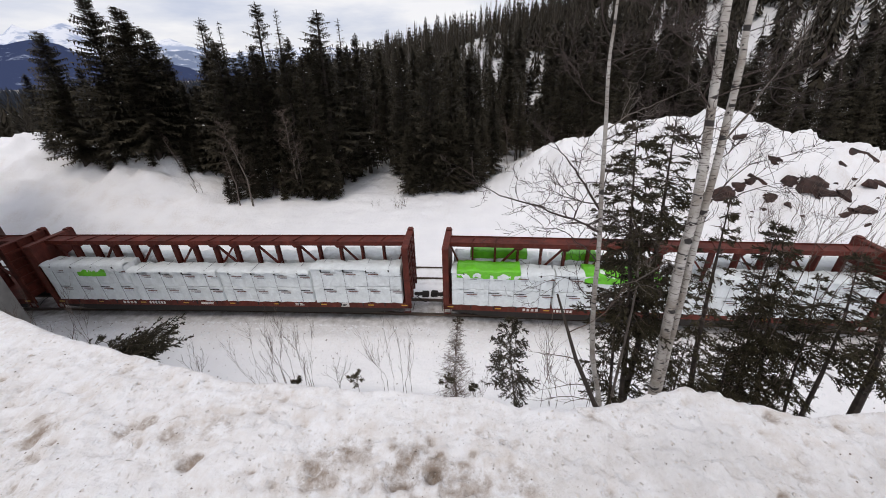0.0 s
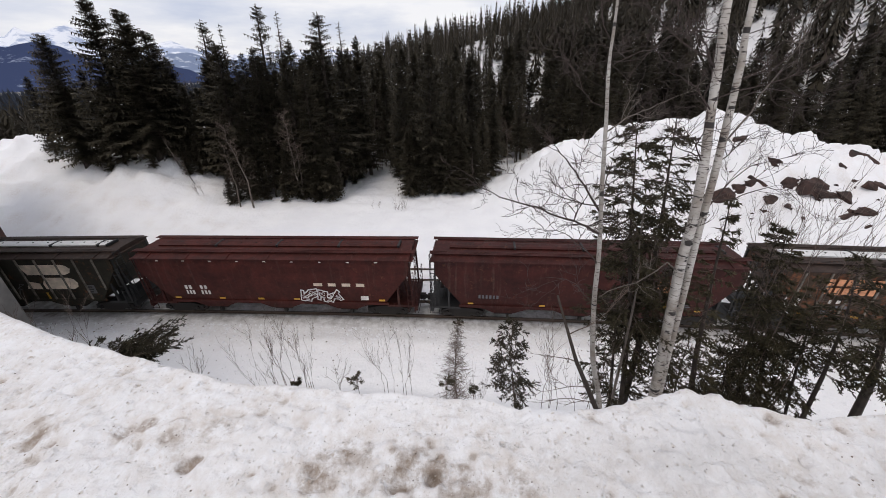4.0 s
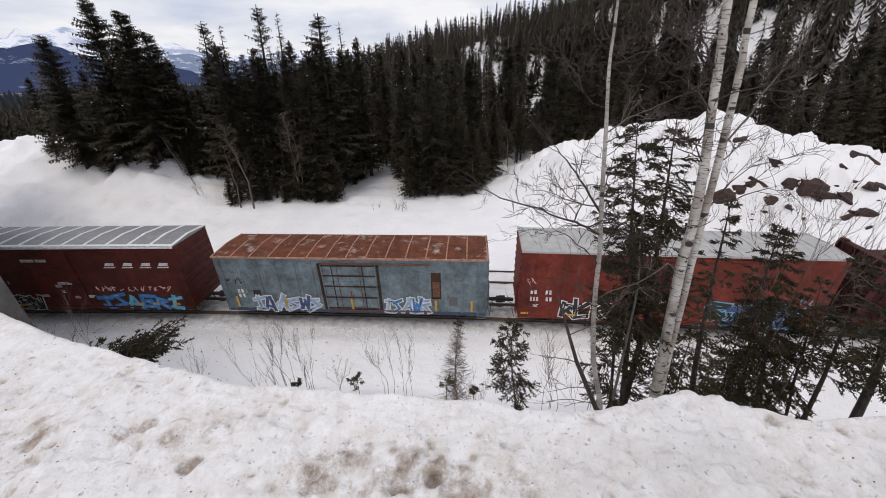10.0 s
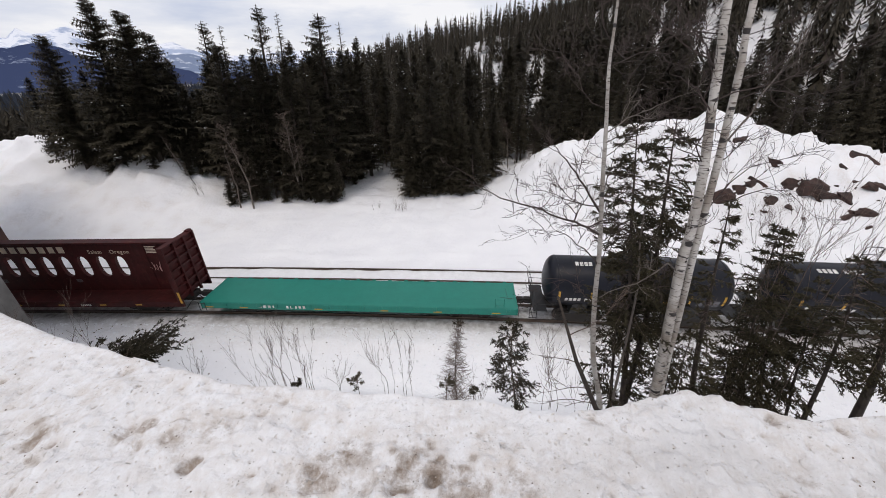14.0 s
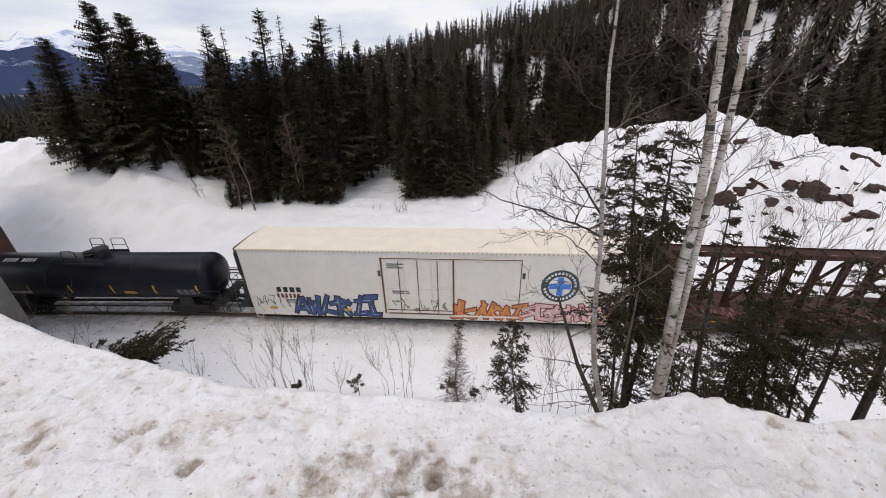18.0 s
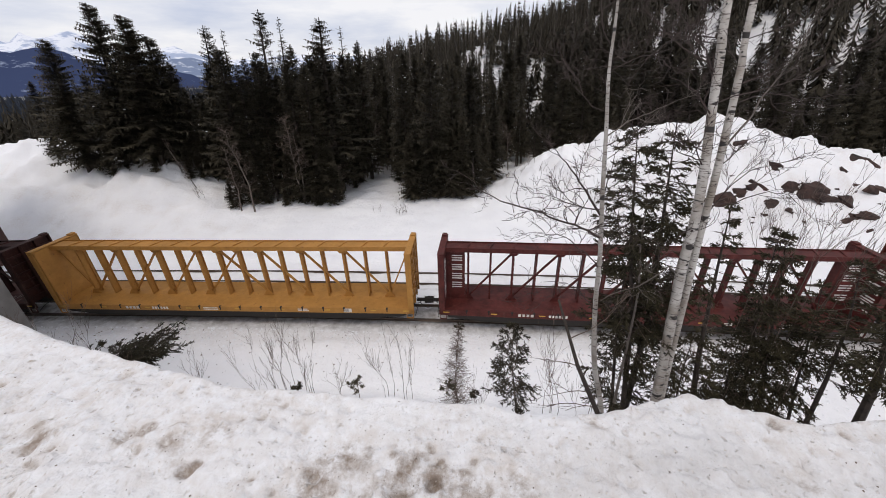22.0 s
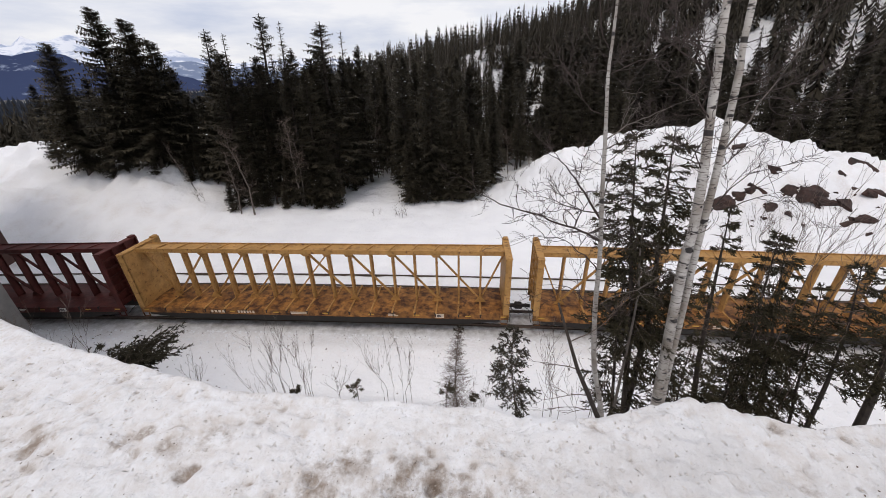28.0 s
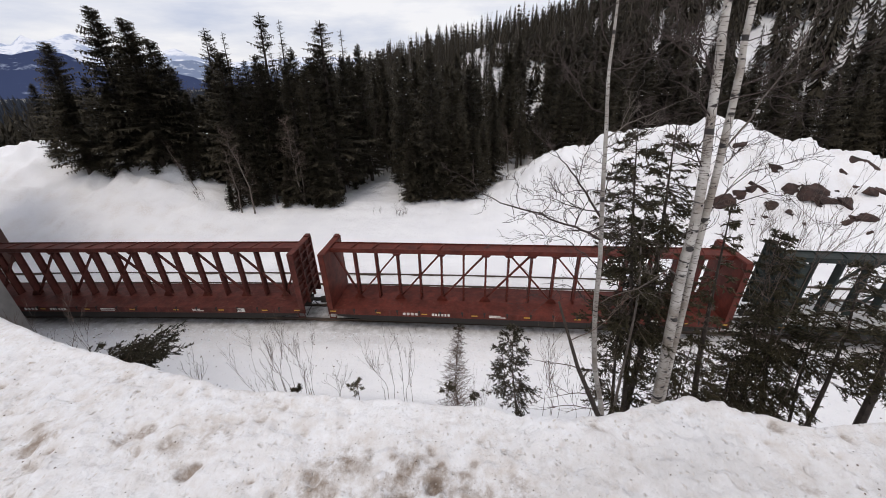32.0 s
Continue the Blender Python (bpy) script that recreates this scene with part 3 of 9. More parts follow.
            out.append((nm, me))
    return out


SPRUCES = [conifer(100 + i, r, b, th, sn) for i, (r, b, th, sn) in enumerate(((2.3, 0.05, 1.0, 22), (1.8, 0.12, 0.95, 18), (1.6, 0.24, 0.9, 20), (1.3, 0.20, 0.8, 14), (2.0, 0.30, 0.85, 24), (1.1, 0.35, 0.55, 8)))]
FINE = {0: 6, 1: 7, 3: 8, 4: 9, 2: 10}
SPRUCES += [conifer(140 + i, r, b, th, sn, True) for i, (r, b, th, sn) in enumerate(((2.0, 0.05, 0.85, 24), (1.6, 0.08, 0.75, 20), (1.5, 0.14, 0.38, 14), (2.0, 0.20, 0.65, 24), (1.6, 0.20, 0.6, 20)))]
TREE_WORDS = ["dark dense spruce on snowy slope", "dark spruce with snow flecks in wood", "slim dark spruce in wood", "thin open spruce in wood", "spruce with bare lower trunk", "sparse dying spruce in wood"]
TREE_WORDS += [TREE_WORDS[0], TREE_WORDS[1], TREE_WORDS[3], TREE_WORDS[4], TREE_WORDS[2]]


JOINED = []   # trees far back, kept for one joined mesh


def spruce(kind, x, y, h, turn, lean=0.0, group="spruces of the wood", sink=0.1, wide=1.0):
    k = h / 10
    tilt = tilt_at(math.degrees(math.atan2(x, y)))
    m = pose(x, y, land_z(x, y) - sink, lean, lean * 0.5 + tilt, turn * 0) @ pose(0, 0, 0, 0, 0, turn) @ Matrix.Diagonal((k * wide, k * wide, k, 1))
    if group == "spruces behind the knoll" and math.hypot(x, y) > 86:
        JOINED.append((kind, m))
        return None
    ob = thing("spruce_tree", TREE_WORDS[kind], "tree", group)
    for nm, me in SPRUCES[kind]:
        part(nm, me, None, ob, kind="stuff" if nm == "clinging_snow" else "")
    ob.matrix_basis = m
    return ob


# tops of the wood as the road sees them: bearing, least rise over level in degrees
SKY_AZ = [-52, -47, -45, -43, -41.5, -40, -38.5, -36, -34, -33, -31.5, -30.3, -29, -27, -25, -23, -21, -17.5, -16, -14, -11, -8, -6, -2, 2, 8, 12]
SKY_EL = [-3, -2, 0, 3, 1, 1.5, 6, 5.5, 3.5, 0, -1, -0.8, 4, 3.2, 2.6, 4, 3.2, 3.2, 5, 3.2, 3.4, 3.8, 4, 3.8, 3, 1.5, 0]
LINE_S = [-60, -42, -35, -32.5, -31.5, -25.5, -24.5, -20, -15, -13.8, -13.0, -7.4, -6.6, -3, 1, 6, 12]
LINE_O = [20.5, 19.6, 18.8, 18.6, 22.0, 22.5, 18.6, 19.0, 19.8, 20.3, 30, 30, 21.6, 22.0, 23.2, 31, 33]


def in_wood(x, y, more=0.3):
    """Whether a place lies beyond the wood's edge."""
    s, off = locate(x, y)
    return off > np.interp(s, LINE_S, LINE_O) + more


rs_wood = random.Random(5)
# leading trees: kind, bearing, distance, rise of the tip over level
LEADERS = [(0, -43.3, 60, 3.9, 1.3), (1, -45.6, 64, 0.2, 1.2), (1, -41.4, 62, 0.8, 1.2), (0, -38.8, 57, 7.2, 1.3), (0, -36.4, 55, 6.3, 1.55), (0, -34.7, 57, 4.4, 1.45), (1, -33.6, 58, 1.8, 1.3), (3, -29.0, 53, 5.6, 1.25), (5, -27.2, 55, 5.2, 1.0), (2, -25.6, 52, 2.2, 1.1),
           (4, -24.2, 50, 2.8, 1.1), (3, -22.7, 52, 7.4, 1.35), (5, -20.6, 55, 6.6, 1.0), (1, -19.8, 50, 3.6, 1.1), (3, -15.8, 50, 6.6, 1.9), (5, -13.2, 56, 5.6, 1.0), (1, -11.0, 54, 4.0, 1.0), (2, -12.4, 52, 2.6, 1.0), (4, -17.6, 49, 2.6, 1.1), (1, -18.6, 47, 1.6, 1.2), (0, -31.4, 53, -1.6, 1.3), (1, -29.8, 51, 1.5, 1.4), (4, -28.1, 50, 3.2, 1.4), (2, -26.5, 49, 1.5, 1.3)]


def tip_at(az, r, el):
    """Foot and height of a tree whose tip stands at a bearing, a distance and a rise over level, given the lean of the wood."""
    x, y = polar(az, r)
    top = EYE[2] + r * math.tan(radians(el))
    lean = math.tan(radians(tilt_at(az)))
    fx = x
    for _ in range(3):
        fx = x - lean * (top - land_z(fx, y))
    return fx, y, top - land_z(fx, y)


for kind, az, r, el, wide in LEADERS:
    r = r - 4.5
    x, y, h = tip_at(az, r, el)
    while not in_wood(x, y):
        r += 0.5
        x, y, h = tip_at(az, r, el)
    spruce(FINE.get(kind, kind), x, y, h, az * 7, rs_wood.uniform(-1.5, 1.5), wide=wide)
placed = []
for _ in range(900):
    az = rs_wood.uniform(-53, 13)
    r = rs_wood.uniform(44, 92) if az < -28 else rs_wood.uniform(41, 88)
    if az > 4 and r < 50:
        continue
    cap = np.interp(az, SKY_AZ, SKY_EL) - rs_wood.uniform(0.4, 4.6)
    x, y, h = tip_at(az, r, cap)
    if not in_wood(x, y, 0.8) or any((x - a) ** 2 + (y - b) ** 2 < 5.2 for a, b in placed):
        continue
    if h < 4.5:
        continue
    placed.append((x, y))
    kind = rs_wood.choice((0, 1, 1, 2, 2, 3, 4, 4))
    spruce(FINE[kind] if r < 66 else kind, x, y, min(h, 24), rs_wood.uniform(0, 360), rs_wood.uniform(-2, 2), wide=rs_wood.uniform(0.85, 1.15))
    if len(placed) > 185:
        break
# low spruces at the edge of the snow
for az, h, kind, more in ((-35.1, 4.0, 0, -2.2), (-33.8, 4.5, 1, -1.4), (-32.6, 5.5, 0, -0.8), (-31.4, 3.5, 0, -2.2), (-30.3, 5.5, 1, -1.2), (-28.3, 6, 0, -0.6), (-13.8, 2.4, 0, -2.4), (-6.8, 6.5, 0, 0), (-5.0, 7.5, 0, 0.2), (-2.6, 6.0, 1, 0.4), (-0.8, 7.0, 0, 0.5), (1.6, 8.0, 0, 0.3), (3.4, 9.5, 1, 0.2), (-17.5, 7.0, 0, 0.1), (-19.2, 5.0, 0, 0), (-20.8, 6.5, 1, 0.2), (-22.2, 5.0, 0, 0.1),
                          (-23.4, 6.0, 1, 0.4), (-25.5, 7.0, 4, 0.5), (-28.0, 6.0, 3, 0.3), (-30.5, 4.0, 3, 0.8), (-33.5, 9, 1, 0.2), (-36.5, 10, 0, 0.2), (-41, 8, 0, 0.6), (-44, 9, 1, 0.4), (-35.0, 4, 0, 0.0), (-38.5, 4, 1, 0.1), (-32.0, 3.5, 0, 0.1), (-42.5, 4, 0, 0.2), (-26.8, 4, 0, 0), (-24.4, 3.2, 0, -0.2), (-20.0, 3, 0, -0.3), (-16.5, 4, 0, 0), (-13.0, 5, 0, 0.2), (-30.9, 7, 0, 0.6), (-29.4, 6, 1, 0.8), (-4.0, 8, 0, 0.6), (5.0, 8.5, 0, 0.2), (6.6, 8.5, 1, 0.2), (8.2, 9, 0, 0.2), (2.6, 9, 0, 1.0), (0.2, 8, 1, 0.8)):
    r = 36.0
    x, y = polar(az, r)
    while not in_wood(x, y, more):
        r += 0.4
        x, y = polar(az, r)
    spruce(FINE.get(kind, kind), x, y, h, az * 31, 0, "low spruces at the wood's edge", wide=1.15)
# clearings of snow on the slope: bearing, rise over level of their lower edge, distance of their upper edge, half width in degrees
CLEARINGS = [(8.3, -3.2, 146, 1.2), (13.7, -3.8, 138, 1.9), (33.3, 0.8, 156, 0.8), (38.2, 0.2, 150, 1.7), (41.6, 0.6, 148, 1.0), (43.6, -2.4, 118, 0.7), (45.6, -1.8, 134, 1.2), (46.4, 2.4, 160, 1.2), (-3.4, -3.6, 168, 0.5), (28.5, 2.0, 160, 0.6)]


def cleared(az, r, top, rs):
    """Whether a tree whose tip is that high would stand in or before a clearing."""
    el = math.degrees(math.atan2(top - EYE[2], r))
    return any(abs(az - ca) < cw * rs.uniform(0.6, 1.25) and r < far and el > low + rs.uniform(-0.8, 0.8) for ca, low, far, cw in CLEARINGS)


# greener trees behind the knoll
for _ in range(680):
    az = rs_wood.uniform(7, 57)
    r = rs_wood.uniform(50, 122)
    x, y = polar(az, r)
    if any((x - a) ** 2 + (y - b) ** 2 < 5 for a, b in placed):
        continue
    placed.append((x, y))
    if locate(x, y)[1] < 31:
        continue
    tip = rs_wood.uniform(-2.8, 3.0) + (2.0 if az < 20 else 0) + (r - 50) * 0.06
    if cleared(az, r, EYE[2] + r * math.tan(radians(tip)), rs_wood):
        tip = min(low for ca, low, far, cw in CLEARINGS if abs(az - ca) < cw * 1.3) - rs_wood.uniform(0.2, 2.0)
    h = EYE[2] + r * math.tan(radians(tip)) - land_z(x, y)
    if h > 3:
        kind = rs_wood.choice((0, 1, 1, 4))
        spruce(FINE[kind] if r < 86 else kind, x, y, min(h, 16), rs_wood.uniform(0, 360), rs_wood.uniform(-2, 2), "spruces behind the knoll", wide=1.05)


def join_spruces():
    """The trees behind the knoll's crest as one mesh a substance."""
    for i, nm in enumerate(("trunk", "crown")):
        vs, fs, n = [], [], 0
        for kind, m in JOINED:
            me = SPRUCES[kind][i][1]
            co = np.empty(len(me.vertices) * 3)
            me.vertices.foreach_get("co", co)
            mm = np.array(m)
            vs.append(co.reshape(-1, 3) @ mm[:3, :3].T + mm[:3, 3])
            fs.extend([tuple(v + n for v in p.vertices) for p in me.polygons])
            n += len(me.vertices)
        me = bpy.data.meshes.new("knoll_wood")
        me.from_pydata(np.concatenate(vs).tolist(), [], fs)
        me.materials.append((M_TRUNK, M_NEEDLE)[i])
        tagged(new("knoll_wood_" + nm, me), ("dark trunks" if i == 0 else "dark boughs") + " of the spruces behind the knoll", "forest", kind="stuff")


join_spruces()


# bare broad-leaved trees and dead stems at the wood's edge
def bare_meshes(seed):
    rs = random.Random(seed)
    sh = Shape()
    pts = [(0, 0, -0.5)]
    for k in range(1, 7):
        pts.append((pts[-1][0] + rs.uniform(-0.25, 0.25), pts[-1][1] + rs.uniform(-0.25, 0.25), k * 1.6))
    sh.tube(pts, [0.11, 0.095, 0.08, 0.065, 0.05, 0.03, 0.012], 6)
    tw = Shape()
    for k in range(34):
        u = rs.uniform(0.2, 0.98)
        i = min(5, int(u * 6))
        p = Vector(pts[i]).lerp(Vector(pts[i + 1]), u * 6 - i)
        a = rs.uniform(0, 6.28)
        d = Vector((math.cos(a), math.sin(a), rs.uniform(0.2, 1.0)))
        ln = (1.9 - 1.3 * u) * rs.uniform(0.6, 1.2)
        q = p
        for j in range(3):
            e = q + (d + Vector((rs.uniform(-0.4, 0.4), rs.uniform(-0.4, 0.4), rs.uniform(-0.2, 0.5)))) * ln / 3
            tw.tube([q, e], [0.022 - 0.006 * j, 0.016 - 0.005 * j], 3, cap=False)
            for _ in range(3):
                f = e + Vector((rs.uniform(-1, 1), rs.uniform(-1, 1), rs.uniform(-0.3, 1))) * 0.45
                tw.tube([e, f], [0.012, 0.005], 3, cap=False)
            q = e
    out = []
    for nm, x, mat in (("trunk", sh, M_GREYTRUNK), ("twig_crown", tw, M_TWIG)):
        me = x.mesh(nm)
        me.materials.append(mat)
        out.append((nm, me))
    return out


BARE = [bare_meshes(60 + k) for k in range(4)]
for k in range(90):
    az = rs_wood.uniform(-47, 13) if k % 3 else rs_wood.uniform(-30, -8)
    r = rs_wood.uniform(40, 56) if az < 6 else rs_wood.uniform(50, 60)
    x, y = polar(az, r)
    if not in_wood(x, y, -3.0 if -37 < az < -26 else 0.1):
        continue
    ob = thing("bare_tree", "thin leafless grey tree at the wood's edge", "tree", "leafless trees of the wood")
    for nm, me in BARE[k % 4]:
        part(nm, me, None, ob)
    h = rs_wood.uniform(0.5, 1.05)
    ob.matrix_basis = pose(x, y, land_z(x, y), rs_wood.uniform(-5, 5), rs_wood.uniform(-7, 7), rs_wood.uniform(0, 360)) @ Matrix.Diagonal((h, h, h, 1))


# two pale stems and a dead leader that lean out of the wood
for x, y, h, tilt in ((-41.5, 43.9, 0.95, -9), (-39.4, 42.7, 0.85, -8), (-36.6, 46.5, 1.35, -4), (-27.5, 39.4, 0.55, -14), (-29.6, 41.0, 0.6, -12)):
    ob = thing("bare_tree", "slender pale leafless stem leaning out of the wood", "tree", "leafless trees of the wood")
    for nm, me in BARE[int(-x) % 4]:
        part(nm, me, None, ob)
    ob.matrix_basis = pose(x, y, land_z(x, y), 2, tilt, 40 * h) @ Matrix.Diagonal((h * 0.8, h * 0.8, h, 1))


# ---------------------------------------------------------------- the wooded hill, too many trees to count
def far_wood():
    rs = random.Random(77)
    live, poles = Shape(), Shape()
    n = 0
    for _ in range(8200):
        az = rs.uniform(-58, 62) if rs.random() < 0.8 else rs.uniform(10, 62)
        r = (85 if az < 5 else 100) + 310 * rs.random() ** 1.35
        x, y = polar(az, r)
        # clearings of snow high on the slope
        gap = math.sin(x * 0.055 + 1.3) * math.sin(y * 0.047 + 0.4) + 0.5 * math.sin(x * 0.13 + y * 0.09)
        if az > 3 and r > 100 and gap > 0.30 + 0.5 * rs.random():
            continue
        gz = land_z(x, y)
        h = rs.uniform(8, 15) * (1 if az > -15 else 0.8)
        if rs.random() < 0.9 and cleared(az, r, gz + h, rs):
            continue
        n += 1
        lean = math.tan(radians(tilt_at(az)))
        if rs.random() < 0.22:
            poles.tube([(x, y, gz - 0.5), (x + lean * h + rs.uniform(-0.4, 0.4), y, gz + h)], [0.12, 0.03], 4, cap=False)
            for _ in range(5):
                z = gz + h * rs.uniform(0.4, 0.95)
                a = rs.uniform(0, 6.28)
                px = x + lean * (z - gz)
                poles.tube([(px, y, z), (px + math.cos(a) * 1.0, y + math.sin(a) * 1.0, z + 0.4)], [0.03, 0.012], 3, cap=False)
            continue
        rad = h * rs.uniform(0.10, 0.17)
        live.add([(x - 0.12, y, gz - 0.5), (x + 0.12, y, gz - 0.5), (x + lean * h, y, gz + h)], [(0, 1, 2)])
        x0 = x
        layers = 14 if r < 210 else 7
        for i in range(layers):
            u = 0.1 + 0.88 * i / layers
            z = gz + h * u
            q = rad * (1.06 - u) ** 0.8
            x = x0 + lean * h * u
            a0 = rs.uniform(0, 6.28)
            for k in range(6):
                a = a0 + k * 1.047 + rs.uniform(-0.4, 0.4)
                ln = q * rs.uniform(0.45, 1.25)
                w = 0.26 if r < 210 else 0.42
                top = (x, y, z + h * rs.uniform(0.03, 0.10))
                live.add([top, (x + ln * math.cos(a - w), y + ln * math.sin(a - w), z - ln * 0.3), (x + ln * 1.25 * math.cos(a), y + ln * 1.25 * math.sin(a), z - ln * 0.55), (x + ln * math.cos(a + w), y + ln * math.sin(a + w), z - ln * 0.3)],
                         [(0, 1, 2), (0, 2, 3)])
    solid("hillside_wood", live, M_NEEDLE_FAR, "dense dark spruces covering the snowy hillside", "forest", kind="stuff")
    solid("bare_poles", poles, M_GREYTRUNK, "grey bare trunks among the hillside spruces", "dead trees", kind="stuff")


far_wood()


def valley_wood():
    """The dark forest on the valley floor, far below the road."""
    rs = random.Random(78)
    sh = Shape()
    for _ in range(3600):
        az = rs.uniform(-60, -12)
        r = 330 + 1300 * rs.random() ** 0.8
        x, y = polar(az, r)
        z = land_z(x, y)
        h, q, a = rs.uniform(12, 22), rs.uniform(1.8, 3.4), rs.uniform(0, 6.28)
        foot = [(x + q * math.cos(a + k * 1.2566), y + q * math.sin(a + k * 1.2566), z + rs.uniform(-1, 2)) for k in range(5)]
        sh.add(foot + [(x + rs.uniform(-0.4, 0.4), y, z + h)], [(k, (k + 1) % 5, 5) for k in range(5)])
    solid("valley_wood", sh, M_VALLEY, "blue-dark spruce forest on the far valley floor", "forest", kind="stuff")


# needle colours tinted blue in place of haze over the valley
M_VALLEY = needle_material("hazy_valley_needles", (0.018, 0.024, 0.036), (0.040, 0.048, 0.066))
valley_wood()


# ---------------------------------------------------------------- distant mountains
def mountain(name, label, az0, az1, dist, tops, mat, seed, rough):
    """A long ridge: tops gives the rise over level by bearing."""
    sh = Shape()
    n, m = 90, 14
    vs = []
    for i in range(n + 1):
        az = az0 + (az1 - az0) * i / n
        el = np.interp(az, [t[0] for t in tops], [t[1] for t in tops])
        for j in range(m + 1):
            v = j / m
            r = dist * (0.72 + 0.28 * v)
            x, y = polar(az, r)
            zt = EYE[2] + dist * math.tan(radians(el))
            z = -60 + (zt + 60) * v ** 1.2 + rough * float(fbm(np.array(x), np.array(y), dist * 0.12, seed, 5)) * (0.25 + 0.75 * v)
            vs.append((x, y, z))
    fs = [(i * (m + 1) + j, (i + 1) * (m + 1) + j, (i + 1) * (m + 1) + j + 1, i * (m + 1) + j + 1) for i in range(n) for j in range(m)]
    sh.add(vs, fs)
    return solid(name, sh, mat, label, "mountain", kind="structure", smooth=True)


def mountain_material(name, dark, snow, cut, scale):
    m, n, l, b = nodes_of(name)
    t = noise_node(n, l, scale, 8, 0.65, coords="world", stretch=(1, 1, 1.8))
    c = ramp_node(n, l, t.outputs["Fac"], cut - 0.06, dark, cut + 0.05, snow)
    l.new(c.outputs["Color"], b.inputs["Base Color"])
    b.inputs["Roughness"].default_value = 1.0
    b.inputs["Specular IOR Level"].default_value = 0.0
    return m


# the blue and paleness of distant haze are mixed into these base colours
M_PEAK = mountain_material("hazy_snow_peak", (0.40, 0.47, 0.62), (0.80, 0.83, 0.89), 0.48, 0.008)
M_BLUEHILL = mountain_material("hazy_wooded_ridge", (0.046, 0.063, 0.128), (0.32, 0.37, 0.49), 0.66, 0.010)
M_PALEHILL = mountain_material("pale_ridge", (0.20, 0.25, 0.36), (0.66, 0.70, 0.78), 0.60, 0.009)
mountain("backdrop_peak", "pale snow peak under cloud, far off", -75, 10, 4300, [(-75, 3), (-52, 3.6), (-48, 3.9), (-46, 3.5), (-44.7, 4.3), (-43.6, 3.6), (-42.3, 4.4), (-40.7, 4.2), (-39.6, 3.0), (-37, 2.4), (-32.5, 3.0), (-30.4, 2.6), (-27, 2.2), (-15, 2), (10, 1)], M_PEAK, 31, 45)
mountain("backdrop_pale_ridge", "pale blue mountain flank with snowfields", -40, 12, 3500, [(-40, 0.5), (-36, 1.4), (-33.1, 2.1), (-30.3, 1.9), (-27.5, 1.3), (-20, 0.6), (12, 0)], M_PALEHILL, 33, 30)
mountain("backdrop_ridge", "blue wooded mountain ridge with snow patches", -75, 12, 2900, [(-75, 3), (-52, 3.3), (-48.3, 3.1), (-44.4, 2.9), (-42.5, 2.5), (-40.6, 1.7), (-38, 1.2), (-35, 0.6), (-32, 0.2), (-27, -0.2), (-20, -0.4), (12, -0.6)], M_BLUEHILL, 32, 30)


# ---------------------------------------------------------------- trees and brush by the road
def needles(sh, p, d, rs, w=0.012, n=7):
    """A twig set round with short stiff needles, as small spikes."""
    d = Vector(d)
    ln = d.length
    u = d / max(ln, 1e-6)
    for i in range(n):
        c = p + d * (i / n)
        k = Vector((rs.uniform(-1, 1), rs.uniform(-1, 1), rs.uniform(-1, 1)))
        k = (k - u * k.dot(u)).normalized()
        tip = c + (u * 0.8 + k * 0.7) * rs.uniform(0.03, 0.06)
        side = u.cross(k) * w * rs.uniform(0.5, 0.9)
        sh.add([c - u * w + side, c + u * w - side, tip], [(0, 1, 2)])
    k = Vector((rs.uniform(-1, 1), rs.uniform(-1, 1), rs.uniform(-1, 1))).cross(u).normalized() * w * 0.6
    sh.add([p + k, p - k, p + d * 1.08], [(0, 1, 2)])


def bough(sh_wood, sh_leaf, base, az, ln, rs, droop=0.25, twigs=7):
    """A spruce branch: a thin bent stem, bare near the trunk, with needled twigs that hang and turn up."""
    ca, sa = math.cos(az), math.sin(az)
    wob = rs.uniform(-0.15, 0.15)

    def at(t, side=0.0, dz=0.0):
        d = ln * t
        side = side + wob * ln * t * t
        return Vector((base[0] + ca * d - sa * side, base[1] + sa * d + ca * side, base[2] - droop * d + 0.30 * droop * ln * t * t + dz))

    sh_wood.tube([at(0), at(0.5), at(1)], [0.004 + 0.004 * ln, 0.004, 0.002], 4, cap=False)
    for i in range(twigs):
        t = 0.28 + 0.72 * (i + rs.uniform(0, 0.9)) / twigs
        for sgn in (-1, 1):
            if rs.random() < 0.12:
                continue
            tl = (0.30 * ln * (1.1 - t) + 0.07) * rs.uniform(0.4, 1.35)
            p = at(t)
            q = at(min(t + 0.9 * tl / max(ln, 0.1) * rs.uniform(0.3, 1.1), 1.2), sgn * tl * rs.uniform(0.2, 0.9), rs.uniform(-0.7, 0.3) * tl)
            needles(sh_leaf, p, q - p, rs, n=max(4, int((q - p).length * 55)))
            if (q - p).length > 0.13:
                e = p.lerp(q, rs.uniform(0.3, 0.7))
                needles(sh_leaf, e, ((q - p) + Vector((rs.uniform(-1, 1), rs.uniform(-1, 1), rs.uniform(-1, 0.6))) * tl * 0.8) * 0.5, rs, n=5)
    needles(sh_leaf, at(0.85), at(1.08) - at(0.85), rs, n=7)


